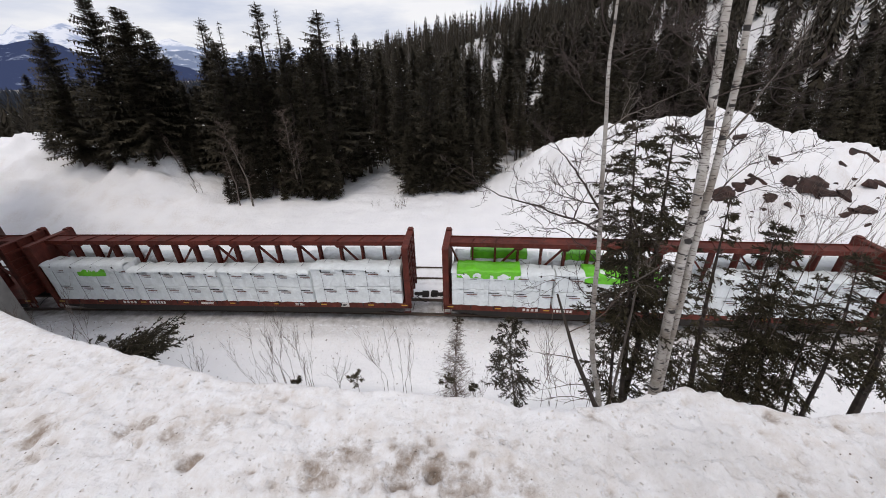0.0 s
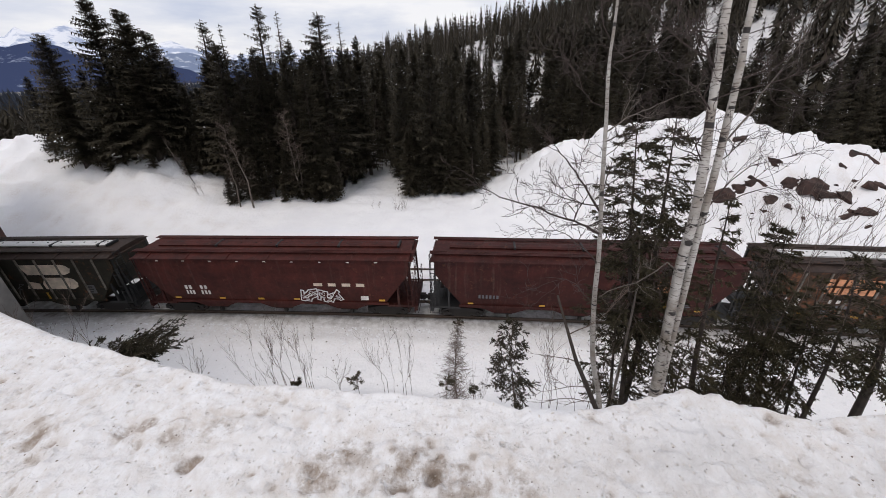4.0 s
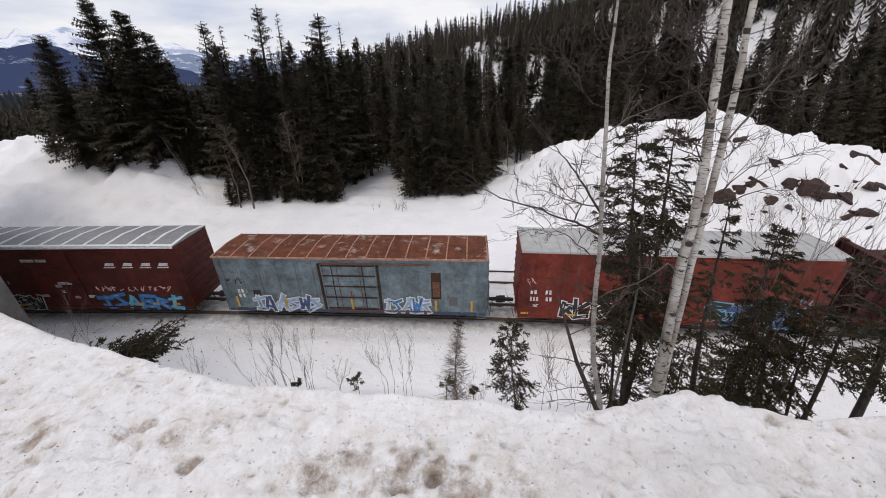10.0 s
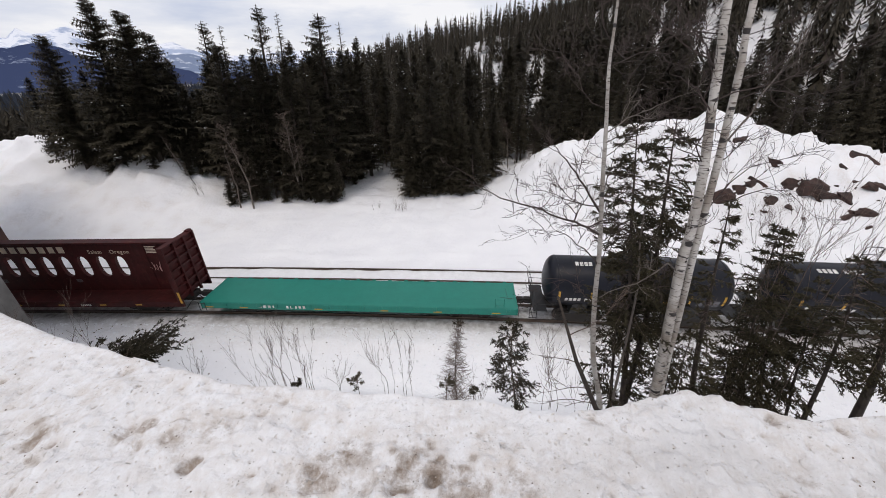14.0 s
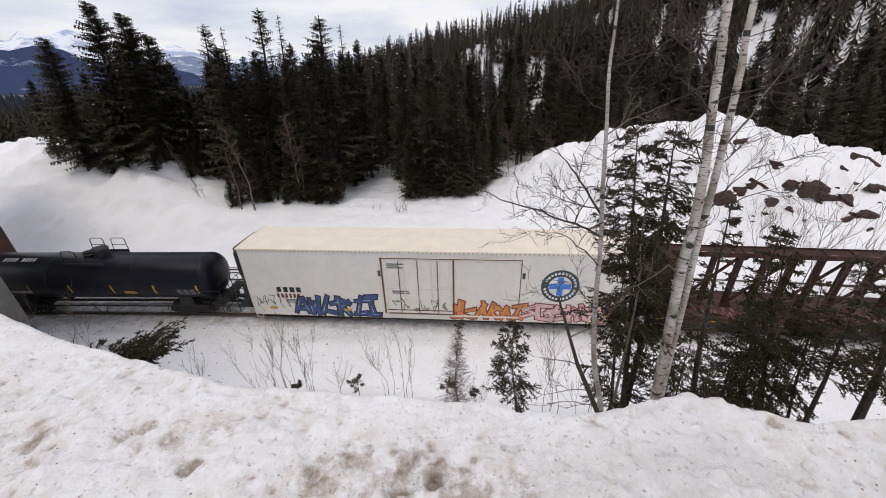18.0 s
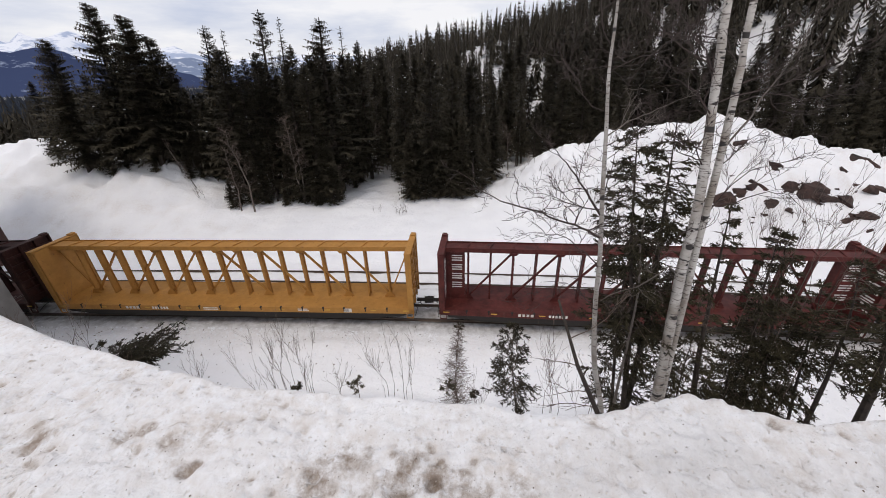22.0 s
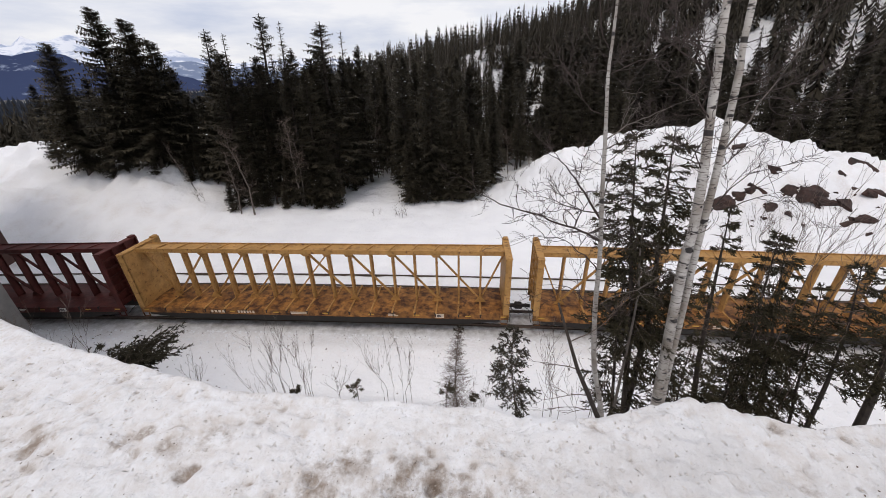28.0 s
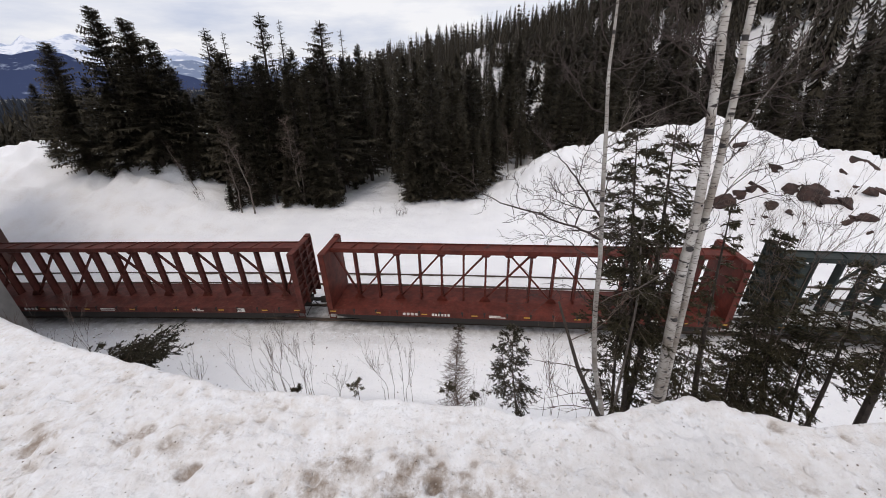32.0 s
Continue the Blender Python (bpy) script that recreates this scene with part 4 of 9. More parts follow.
def young_spruce(label, x, y, top_x, top_z, reach, seed, low=0.25, gap=0.20, per=5, bald=0.0, form=0.75, thick=1.0, mat=None, group="young spruces on the bank"):
    """A young spruce on the bank; low: where its boughs begin."""
    rs = random.Random(seed)
    ob = thing("young_spruce", label, "tree", group)
    z0 = land_z(x, y) - 0.15
    h = top_z - z0

    def stem(u):
        return (x + (top_x - x) * u + 0.05 * math.sin(u * 7 + seed), y + 0.04 * math.sin(u * 5 + seed * 2), z0 + h * u)

    part("trunk", Shape().tube([stem(0), stem(0.25), stem(0.5), stem(0.75), stem(1)], [thick * (0.010 + 0.005 * h), thick * (0.009 + 0.0045 * h), thick * (0.007 + 0.0035 * h), thick * (0.005 + 0.002 * h), 0.003], 7), M_TRUNK, ob)
    wood, leaf = Shape(), Shape()
    u = low
    while u < 0.985:
        t = (u - low) / (1 - low)
        r = reach * ((1 - t) ** form * 0.95 + 0.06) * (0.6 + 0.4 * min(1, t / 0.15))
        for _ in range(per):
            if rs.random() < bald or (u < 0.45 and rs.random() < 0.35):
                # a dead twig
                a, q = rs.uniform(0, 6.28), r * rs.uniform(0.3, 0.8)
                b = stem(u)
                wood.tube([b, (b[0] + q * math.cos(a) * 0.6, b[1] + q * math.sin(a) * 0.6, b[2] + 0.03), (b[0] + q * math.cos(a), b[1] + q * math.sin(a), b[2] + 0.10 * q)], [0.005, 0.0035, 0.0018], 3, cap=False)
                for j in range(4):
                    e = (b[0] + q * math.cos(a) * (0.3 + 0.17 * j), b[1] + q * math.sin(a) * (0.3 + 0.17 * j), b[2] + 0.03)
                    wood.tube([e, (e[0] + rs.uniform(-0.12, 0.12), e[1] + rs.uniform(-0.12, 0.12), e[2] + rs.uniform(-0.02, 0.10))], [0.003, 0.0014], 3, cap=False)
                continue
            bough(wood, leaf, stem(u + rs.uniform(-0.01, 0.01)), rs.uniform(0, 6.28), r * rs.uniform(0.6, 1.15), rs, droop=0.42 * (1 - u) + rs.uniform(-0.15, 0.2), twigs=max(5, int(r * 17)))
        u += gap / h * rs.uniform(0.75, 1.25)
    # tuft at the tip
    for k in range(4):
        bough(wood, leaf, stem(0.97), k * 1.6, 0.08, rs, droop=-0.9, twigs=3)
    part("branchwork", wood, M_TWIG, ob, kind="stuff")
    part("crown", leaf, mat or M_NEEDLE_NEAR, ob)
    return ob


def grow(sh, p, d, ln, r, depth, rs, spread=0.6, sides=4, kids=3, up=0.15, crook=0.28):
    """A bare limb and its twigs."""
    pts, rad = [Vector(p)], [r]
    d = Vector(d).normalized()
    n = 5
    for i in range(n):
        d = (d + Vector((rs.uniform(-1, 1), rs.uniform(-1, 1), rs.uniform(-1, 1) + up)) * crook).normalized()
        pts.append(pts[-1] + d * ln / n)
        rad.append(r * (1 - 0.75 * (i + 1) / n) + 0.0012)
    sh.tube(pts, rad, sides, cap=False)
    if depth > 0:
        for _ in range(kids):
            i = rs.randint(1, n)
            q = Vector((rs.uniform(-1, 1), rs.uniform(-1, 1), rs.uniform(-0.5, 1)))
            grow(sh, pts[i], d + q * spread * 1.4, ln * rs.uniform(0.4, 0.7), rad[i] * 0.65, depth - 1, rs, spread, max(3, sides - 1), kids, up, crook)


def birch(label, base, points, r0, r1, limbs, seed, bark=None, boughs=()):
    """A birch stem through the given bends; limbs: height share, way, length."""
    rs = random.Random(seed)
    ob = thing("birch_tree", label, "tree", "birches on the bank")
    bx, by = base
    z0 = land_z(bx, by) - 0.2
    pts = [(bx, by, z0)] + points
    # a smooth stem
    fine, rad = [], []
    total = len(pts) - 1
    for i in range(total):
        for k in range(4):
            t = k / 4
            a, b = Vector(pts[i]), Vector(pts[i + 1])
            pa, nb = Vector(pts[max(i - 1, 0)]), Vector(pts[min(i + 2, total)])
            m0, m1 = (b - pa) * 0.5, (nb - a) * 0.5
            fine.append((2 * t ** 3 - 3 * t * t + 1) * a + (t ** 3 - 2 * t * t + t) * m0 + (3 * t * t - 2 * t ** 3) * b + (t ** 3 - t * t) * m1)
    fine.append(Vector(pts[-1]))
    n = len(fine)
    for i in range(n):
        u = i / (n - 1)
        rad.append((r0 + (r1 - r0) * u) * (1 + 0.04 * rs.uniform(-1, 1)) * (1.25 if i == 0 else 1))
    part("trunk", Shape().tube(fine, rad, 14), bark or M_BIRCH, ob, smooth=True)
    for u, way, ln in limbs:
        i = min(n - 2, int(u * (n - 1)))
        sh = Shape()
        grow(sh, fine[i], way, ln, max(0.004, rad[i] * 0.16), 3, rs, 0.75, 5, 4, 0.08, 0.4)
        part("limb", sh, M_LIMB, ob)
    # the great limbs: bends, thickness at the stem, bark
    for bends, r, mat, kids in boughs:
        sh = Shape()
        pts = [Vector(bends[0])]
        for a, b in zip(bends[:-1], bends[1:]):
            a, b = Vector(a), Vector(b)
            for k in range(1, 4):
                w = (b - a).length * (0.06 if k < 3 else 0.0)
                pts.append(a.lerp(b, k / 3) + Vector((rs.uniform(-w, w), rs.uniform(-w, w), rs.uniform(-w, w))))
        m = len(pts) - 1
        sh.tube(pts, [r * (1 - 0.72 * i / m) for i in range(m + 1)], 6, cap=False)
        for k in range(kids):
            i = rs.randint(2, m)
            d = (pts[i] - pts[i - 1]).normalized()
            way = d * 0.5 + Vector((rs.uniform(-1, 1), rs.uniform(-0.8, 0.8), rs.uniform(-0.7, 1)))
            grow(sh, pts[i], way, rs.uniform(0.15, 0.5), r * (1 - 0.72 * i / m) * 0.5, 2, rs, 0.7, 4, 3, 0.05, 0.42)
        part("limb", sh, mat, ob)
    for i in range(2, n - 1, 2):
        # swollen knots where limbs have dropped
        a = rs.uniform(3.4, 6.0)
        c = fine[i] + Vector((math.cos(a), math.sin(a), 0)) * rad[i] * 0.75
        part("branch_scar", Shape().tube([c, c + Vector((math.cos(a), math.sin(a), 0.25)) * rad[i] * 0.42], [rad[i] * 0.42, rad[i] * 0.12], 7), M_G_SCAR, ob)
    return ob


M_LIMB = plain("dark_birch_limb", (0.050, 0.034, 0.030), 0.85, 0, 0.3, 20, 0.2)
M_G_SCAR = plain("black_scar", (0.03, 0.026, 0.024), 0.9)

birch("white birch with black scars leaning from the bank", (3.62, 4.2), [(3.46, 4.2, 8.76), (3.29, 4.2, 10.48), (3.22, 4.2, 11.23), (3.21, 4.2, 11.72), (3.13, 4.2, 12.46), (3.03, 4.2, 13.04), (2.92, 4.2, 13.75), (2.86, 4.2, 14.14), (2.7, 4.3, 16.4)], 0.078, 0.032,
      [(0.6, (-0.8, -0.2, 0.3), 0.9), (0.7, (0.9, 0.1, 0.6), 1.0), (0.76, (-1, 0.1, 0.2), 1.1), (0.84, (-0.9, 0.3, 0.5), 1.2), (0.9, (0.7, 0.2, 0.8), 1.1)], 3,
      boughs=[([(3.20, 4.2, 11.05), (3.0, 4.15, 11.21), (2.62, 4.1, 10.93), (2.15, 4.1, 10.71)], 0.014, M_GREYTRUNK, 3), ([(3.22, 4.2, 11.75), (3.02, 4.1, 11.72), (2.8, 4.1, 11.5)], 0.009, M_LIMB, 4),
              ([(3.12, 4.2, 12.5), (2.95, 4.2, 12.75), (2.62, 4.2, 12.9)], 0.009, M_LIMB, 5), ([(3.05, 4.2, 13.0), (2.8, 4.2, 13.35), (2.45, 4.2, 13.5)], 0.010, M_LIMB, 6), ([(2.96, 4.2, 13.5), (2.7, 4.1, 13.75), (2.3, 4.1, 14.1)], 0.010, M_LIMB, 6)])
birch("white birch stem beside its twin", (3.80, 4.3), [(3.63, 4.3, 8.6), (3.57, 4.3, 9.28), (3.48, 4.3, 10.6), (3.41, 4.3, 11.43), (3.37, 4.3, 12.29), (3.31, 4.3, 13.05), (3.26, 4.3, 13.59), (3.19, 4.3, 14.1), (3.1, 4.4, 16.6)], 0.060, 0.028,
      [(0.5, (1, 0, 0.9), 1.2), (0.6, (0.9, 0.3, 0.2), 1.0), (0.72, (0.8, 0.3, 0.7), 1.2), (0.8, (-0.6, 0.3, 0.6), 0.9), (0.88, (0.9, 0.1, 0.5), 1.1)], 4,
      boughs=[([(3.33, 4.3, 12.62), (3.56, 4.3, 13.07), (3.76, 4.3, 13.58), (3.87, 4.3, 14.01)], 0.013, M_GREYTRUNK, 5), ([(3.38, 4.3, 12.0), (3.62, 4.2, 12.05), (4.0, 4.2, 12.2), (4.4, 4.2, 12.15)], 0.009, M_LIMB, 7),
              ([(3.28, 4.3, 13.4), (3.55, 4.2, 13.5), (3.8, 4.2, 13.85)], 0.009, M_LIMB, 6)])
birch("slender grey-white birch with wide bare limbs", (2.62, 4.0), [(2.48, 4.0, 8.64), (2.21, 4.0, 9.63), (2.05, 4.0, 10.67), (1.98, 4.0, 11.46), (1.87, 4.0, 12.28), (1.78, 4.0, 13.04), (1.71, 4.0, 13.58), (1.69, 4.0, 14.1), (1.6, 4.0, 15.6)], 0.044, 0.009,
      [(0.36, (-1, 0.2, 0.12), 0.9), (0.62, (0.8, 0.1, 0.3), 0.7), (0.7, (-0.8, 0.2, 0.4), 0.8), (0.78, (0.9, 0, 0.4), 0.9), (0.86, (-0.8, 0, 0.5), 0.9)], 5, M_BIRCH_GREY,
      boughs=[([(1.91, 4.0, 12.0), (1.66, 4.0, 12.35), (1.46, 4.0, 12.59), (1.28, 4.0, 12.8)], 0.015, M_LIMB, 8), ([(1.95, 4.0, 11.72), (1.7, 4.0, 11.86), (1.41, 4.0, 11.97), (1.06, 4.0, 12.12), (0.68, 4.0, 12.24), (0.45, 4.0, 12.37)], 0.017, M_LIMB, 16),
              ([(1.9, 4.0, 12.1), (1.59, 4.0, 12.16), (1.34, 4.0, 12.26), (1.07, 4.0, 12.32)], 0.009, M_LIMB, 9), ([(1.99, 4.0, 11.29), (1.78, 4.0, 11.54), (1.51, 4.0, 11.75), (1.1, 4.0, 11.83)], 0.010, M_LIMB, 10),
              ([(1.80, 4.0, 12.84), (1.97, 4.0, 12.91), (2.17, 4.0, 12.99)], 0.007, M_LIMB, 4), ([(1.88, 4.0, 12.22), (2.07, 4.0, 12.26), (2.29, 4.0, 12.3)], 0.007, M_LIMB, 4), ([(1.88, 4.0, 12.22), (1.92, 4.0, 12.54), (1.93, 4.0, 12.78)], 0.008, M_LIMB, 3),
              ([(1.78, 4.0, 12.93), (1.99, 4.0, 13.09), (2.22, 4.0, 13.17), (2.48, 4.0, 13.29)], 0.009, M_GREYTRUNK, 5), ([(2.0, 4.0, 11.2), (2.06, 4.0, 11.6), (2.1, 4.0, 12.1)], 0.007, M_LIMB, 4)])
birch("thin grey sapling stem among the birches", (2.95, 4.4), [(2.92, 4.4, 8.3), (2.90, 4.4, 9.21), (2.87, 4.4, 10.14), (2.83, 4.4, 10.75), (2.71, 4.4, 11.4), (2.66, 4.4, 12.0)], 0.026, 0.008, [(0.5, (-1, 0, 0.4), 0.5), (0.7, (1, 0, 0.5), 0.5), (0.85, (-0.7, 0, 0.7), 0.5)], 6, M_GREYTRUNK)

# young spruces among the birches
YOUNG = [
    ("tall open young spruce behind the birches", 3.48, 4.7, 2.53, 13.02, 0.80, 11, 0.40, 0.15, 7, 0.30, 0.50, 1.2),
    ("broad young spruce with brown boughs behind birches", 3.62, 4.9, 3.16, 12.95, 0.66, 23, 0.50, 0.16, 7, 0.26, 0.40, 1.5),
    ("young spruce with sparse boughs beside birches", 3.24, 4.8, 2.79, 11.3, 0.75, 12, 0.30, 0.20, 5, 0.36, 0.6, 1.0),
    ("thin young spruce, bare below", 4.95, 4.8, 4.05, 11.9, 0.50, 13, 0.30, 0.20, 5, 0.45, 0.6, 1.5),
    ("young spruce with thin dark stem", 5.95, 4.9, 5.12, 11.4, 0.70, 24, 0.30, 0.17, 6, 0.30, 0.6, 1.2),
    ("low young spruce with thin stem", 5.94, 4.9, 5.48, 10.1, 0.65, 22, 0.30, 0.22, 5, 0.40, 0.6, 0.9),
    ("dense dark young spruce on the bank", 6.76, 5.0, 5.30, 11.3, 0.85, 14, 0.30, 0.15, 6, 0.36, 0.6, 1.1),
    ("dark young spruce at the bank's edge", 6.79, 4.3, 5.79, 11.2, 0.80, 16, 0.52, 0.17, 5, 0.42, 0.6, 1.3),
    ("dark thick-stemmed spruce at the bank's edge", 7.31, 4.1, 6.20, 11.4, 0.90, 17, 0.52, 0.17, 5, 0.42, 0.6, 2.4),
    ("low young spruce among birches", 5.62, 4.9, 5.20, 9.5, 0.65, 18, 0.35, 0.18, 5, 0.36, 0.5, 0.9),
    ("low young spruce among birches", 4.61, 4.8, 4.19, 9.5, 0.65, 19, 0.35, 0.18, 5, 0.36, 0.5, 0.9),
    ("young spruce with dead lower twigs", 7.08, 4.8, 6.01, 10.5, 0.7, 20, 0.30, 0.20, 5, 0.40, 0.6, 1.0),
    ("young spruce between the birches", 4.36, 4.9, 3.67, 10.7, 0.7, 21, 0.30, 0.19, 5, 0.36, 0.6, 1.0),
]
for lab, x, y, tx, tz, reach, seed, low, gap, per, bald, form, thick in YOUNG:
    young_spruce(lab, x, y, tx, tz, reach, seed, low, gap, per, bald, form, thick)
young_spruce("small spruce sapling with open needled boughs", 1.58, 5.5, 1.30, 9.25, 0.55, 31, 0.40, 0.14, 5, 0.20, 0.38, 0.8, group="saplings on the bank")
young_spruce("spindly sapling with bare conical twigs", 0.23, 6.0, 0.24, 8.89, 0.95, 32, 0.25, 0.06, 7, 1.0, 0.85, 0.6, group="saplings on the bank")


def sprig(x, y, z, size, seed):
    """A spruce tip that pokes out of the snowbank."""
    rs = random.Random(seed)
    ob = thing("spruce_sprig", "small spruce tip poking out of the snow", "tree", "saplings on the bank")
    wood, leaf = Shape(), Shape()
    wood.tube([(x, y, land_z(x, y) - 0.1), (x, y, z - size * 0.5)], [0.012, 0.006], 5)
    for k in range(9):
        bough(wood, leaf, (x, y, z - size * rs.uniform(0.4, 0.9)), rs.uniform(0, 6.28), size * rs.uniform(0.6, 1.1), rs, droop=rs.uniform(-0.7, 0.1), twigs=4)
    part("stem", wood, M_TWIG, ob)
    part("crown", leaf, M_NEEDLE_NEAR, ob)


for k, (x, y, z, size) in enumerate(((-1.92, 5.6, 7.76, 0.19), (-0.01, 5.6, 7.55, 0.17), (0.59, 5.6, 7.33, 0.10), (-3.34, 5.8, 7.50, 0.10))):
    sprig(x, y, z, size, 50 + k)


def fan_bush():
    """A bushy low spruce thrown over by the snow, its boughs fanned to one side."""
    rs = random.Random(71)
    ob = thing("bent_spruce", "dark bushy spruce bent low by the snow", "tree", "saplings on the bank")
    wood, leaf = Shape(), Shape()
    x, y = -7.1, 5.5
    z = land_z(x, y)
    wood.tube([(x, y, z - 0.2), (x + 0.05, y, 8.2), (x + 0.5, y, 8.6)], [0.05, 0.035, 0.02], 7)
    for k in range(110):
        a = rs.uniform(-1.3, 1.3) + (0.0 if k % 4 else 3.1)
        ln = rs.uniform(0.3, 0.85) * (1.0 if k % 4 else 0.55)
        bough(wood, leaf, (x + rs.uniform(0, 1.0), y + rs.uniform(-0.35, 0.35), 8.3 + rs.uniform(0, 0.4)), a, ln, rs, droop=rs.uniform(-0.85, 0.1), twigs=8)
    part("branchwork", wood, M_TWIG, ob)
    part("crown", leaf, M_NEEDLE_NEAR, ob)


fan_bush()


def brush(label, x, y, top_z, n, width, seed, name="shrub", mat=None):
    rs = random.Random(seed)
    ob = thing(name, label, "shrub", "bare shrubs on the bank")
    for i in range(n):
        bx = x + rs.uniform(-0.5, 0.5) * width * 0.6
        by = y + rs.uniform(-0.2, 0.2)
        z0 = land_z(bx, by) - 0.1
        sh = Shape()
        h = top_z - z0 - rs.uniform(0.05, 0.5)
        foot = max(0.0, h - 1.05)
        mid = (bx + rs.uniform(-0.06, 0.06), by, z0 + foot)
        if foot > 0:
            sh.tube([(bx, by, z0), mid], [0.008, 0.006], 4, cap=False)
        grow(sh, mid, (rs.uniform(-0.1, 0.1), rs.uniform(-0.1, 0.1), 1), h - foot, 0.0034, 2, rs, 0.18, 4, 4, 0.6)
        part("stem", sh, mat or M_TWIG, ob)
    return ob


for k, (x, y, tz, n, w) in enumerate(((-3.95, 6.0, 8.25, 4, 0.5), (-3.55, 6.0, 8.7, 4, 0.45), (-3.15, 6.0, 8.4, 4, 0.4), (-2.5, 6.0, 8.0, 2, 0.25), (-1.35, 6.0, 8.45, 3, 0.4), (-0.95, 6.0, 8.3, 3, 0.4), (-5.3, 5.8, 8.35, 2, 0.3),
                                      (-8.2, 5.6, 9.3, 4, 0.9), (-7.6, 5.6, 9.4, 4, 0.8), (0.75, 6.0, 7.7, 2, 0.3), (2.0, 4.6, 9.4, 4, 0.9), (2.5, 4.4, 9.3, 4, 0.8), (6.0, 4.6, 11.6, 4, 0.9), (5.75, 4.8, 11.9, 3, 0.8), (5.3, 4.9, 11.2, 3, 0.7))):
    brush("thin bare brown shrub poking through snow", x, y, tz, n, w, 200 + k)


def leaning_stem():
    ob = thing("dead_stem", "dark leaning dead stem broken at its tip", "tree")
    z0 = land_z(2.45, 3.75) - 0.1
    part("trunk", Shape().tube([(2.5, 3.75, z0), (2.31, 3.7, 8.82), (2.05, 3.7, 9.4), (1.81, 3.7, 9.93), (1.42, 3.7, 11.03)], [0.05, 0.042, 0.035, 0.028, 0.014], 8), M_TRUNK, ob, smooth=True)
    sh = Shape()
    rs = random.Random(8)
    for t, w in ((9.4, (-1, 0, 0.2)), (9.9, (-1, 0.2, 0.5)), (10.4, (1, 0, 0.6)), (9.1, (-1, 0.1, -0.1))):
        grow(sh, (2.05 - (t - 9.4) * 0.42, 3.7, t), w, 0.7, 0.008, 2, rs, 0.5, 4, 3)
    part("dead_twig", sh, M_TWIG, ob)


leaning_stem()


# ---------------------------------------------------------------- rocks, piers
def rock_material():
    m, n, l, b = nodes_of("red_brown_rock")
    t = noise_node(n, l, 2.2, 7, 0.65)
    c = ramp_node(n, l, t.outputs["Fac"], 0.35, (0.020, 0.013, 0.011), 0.68, (0.085, 0.043, 0.034))
    l.new(c.outputs["Color"], b.inputs["Base Color"])
    b.inputs["Roughness"].default_value = 0.9
    bump_node(n, l, t.outputs["Fac"], 0.8, 0.12, b)
    return m


M_ROCK = rock_material()
M_CONCRETE = plain("old_concrete", (0.20, 0.19, 0.178), 0.9, 0, 0.18, 1.6, 0.3)
M_PIER_BROWN = plain("weathered_brown_wall", (0.075, 0.035, 0.028), 0.85, 0, 0.2, 2, 0.2)


def rock(s, off, sx, sz, turn, seed):
    """Broken bedrock: angular blocks grown into each other, mostly under the snow."""
    rs = np.random.RandomState(seed)
    bm = bmesh.new()
    for k in range(4):
        c = rs.uniform(-0.55, 0.55, 3) * np.array((1, 0.5, 0.35)) if k else np.zeros(3)
        q = 1.0 if k == 0 else rs.uniform(0.4, 0.75)
        vs = []
        for _ in range(13):
            d = rs.normal(0, 1, 3)
            d = d / np.linalg.norm(d) * rs.uniform(0.75, 1.1) * q
            vs.append(bm.verts.new((c[0] + d[0], c[1] + d[1] * 0.55, c[2] + d[2] * 0.62)))
        hull = bmesh.ops.convex_hull(bm, input=vs)
        bmesh.ops.delete(bm, geom=[g for g in hull["geom_interior"] if isinstance(g, bmesh.types.BMVert)], context="VERTS")
    bmesh.ops.subdivide_edges(bm, edges=bm.edges[:], cuts=2)
    for v in bm.verts:
        p = v.co
        v.co = p * (1 + 0.05 * math.sin(9 * p.x + 7 * p.y + seed) + 0.045 * math.sin(13 * p.z + 11 * p.x) + rs.uniform(-0.035, 0.035))
    me = bpy.data.meshes.new("rock")
    bm.to_mesh(me)
    bm.free()
    me.materials.append(M_ROCK)
    ob = tagged(new("rock", me), "bare red-brown rock showing through snow", "rock", "rocks on the knoll")
    x, y = beside(s, off)
    slope = (ground_z(s, off + 0.6) - ground_z(s, off - 0.6)) / 1.2
    tilt = math.degrees(math.atan(slope))
    ob.matrix_basis = pose(float(x), float(y), ground_z(s, off) - 0.42 * sz, tilt * 0.8, turn, 0) @ Matrix.Diagonal((sx, sx * 0.95, sz, 1))
    return ob


for k, (s, off, sx, sz, turn) in enumerate(((27.8, 17.0, 1.0, 0.7, 15), (23.0, 14.9, 1.7, 0.8, -14), (24.6, 15.2, 1.5, 0.9, -10), (25.8, 15.6, 1.3, 1.0, 10), (27.0, 14.5, 1.4, 0.8, 22), (28.2, 14.1, 1.2, 0.6, 26),
                                            (28.8, 15.8, 1.3, 0.7, 10), (30.6, 15.9, 2.2, 1.2, 6), (31.6, 15.1, 1.7, 0.9, 24), (32.0, 14.9, 2.0, 0.9, 18), (33.2, 15.2, 1.6, 0.7, 28), (32.9, 14.0, 1.3, 0.8, -12), (34.1, 14.3, 1.5, 0.7, 8),
                                            (34.7, 18.5, 1.5, 1.0, 35), (35.8, 16.3, 1.6, 0.9, 20), (37.3, 20.4, 2.2, 0.9, 12), (26.0, 18.6, 1.4, 0.45, 0), (33.6, 12.9, 0.8, 0.4, 0), (29.0, 13.3, 0.5, 0.4, 0), (26.2, 13.6, 0.5, 0.4, 10))):
    rock(s, off, sx * 1.12, sz * 1.15, turn, 300 + k)
rs_rock = random.Random(15)
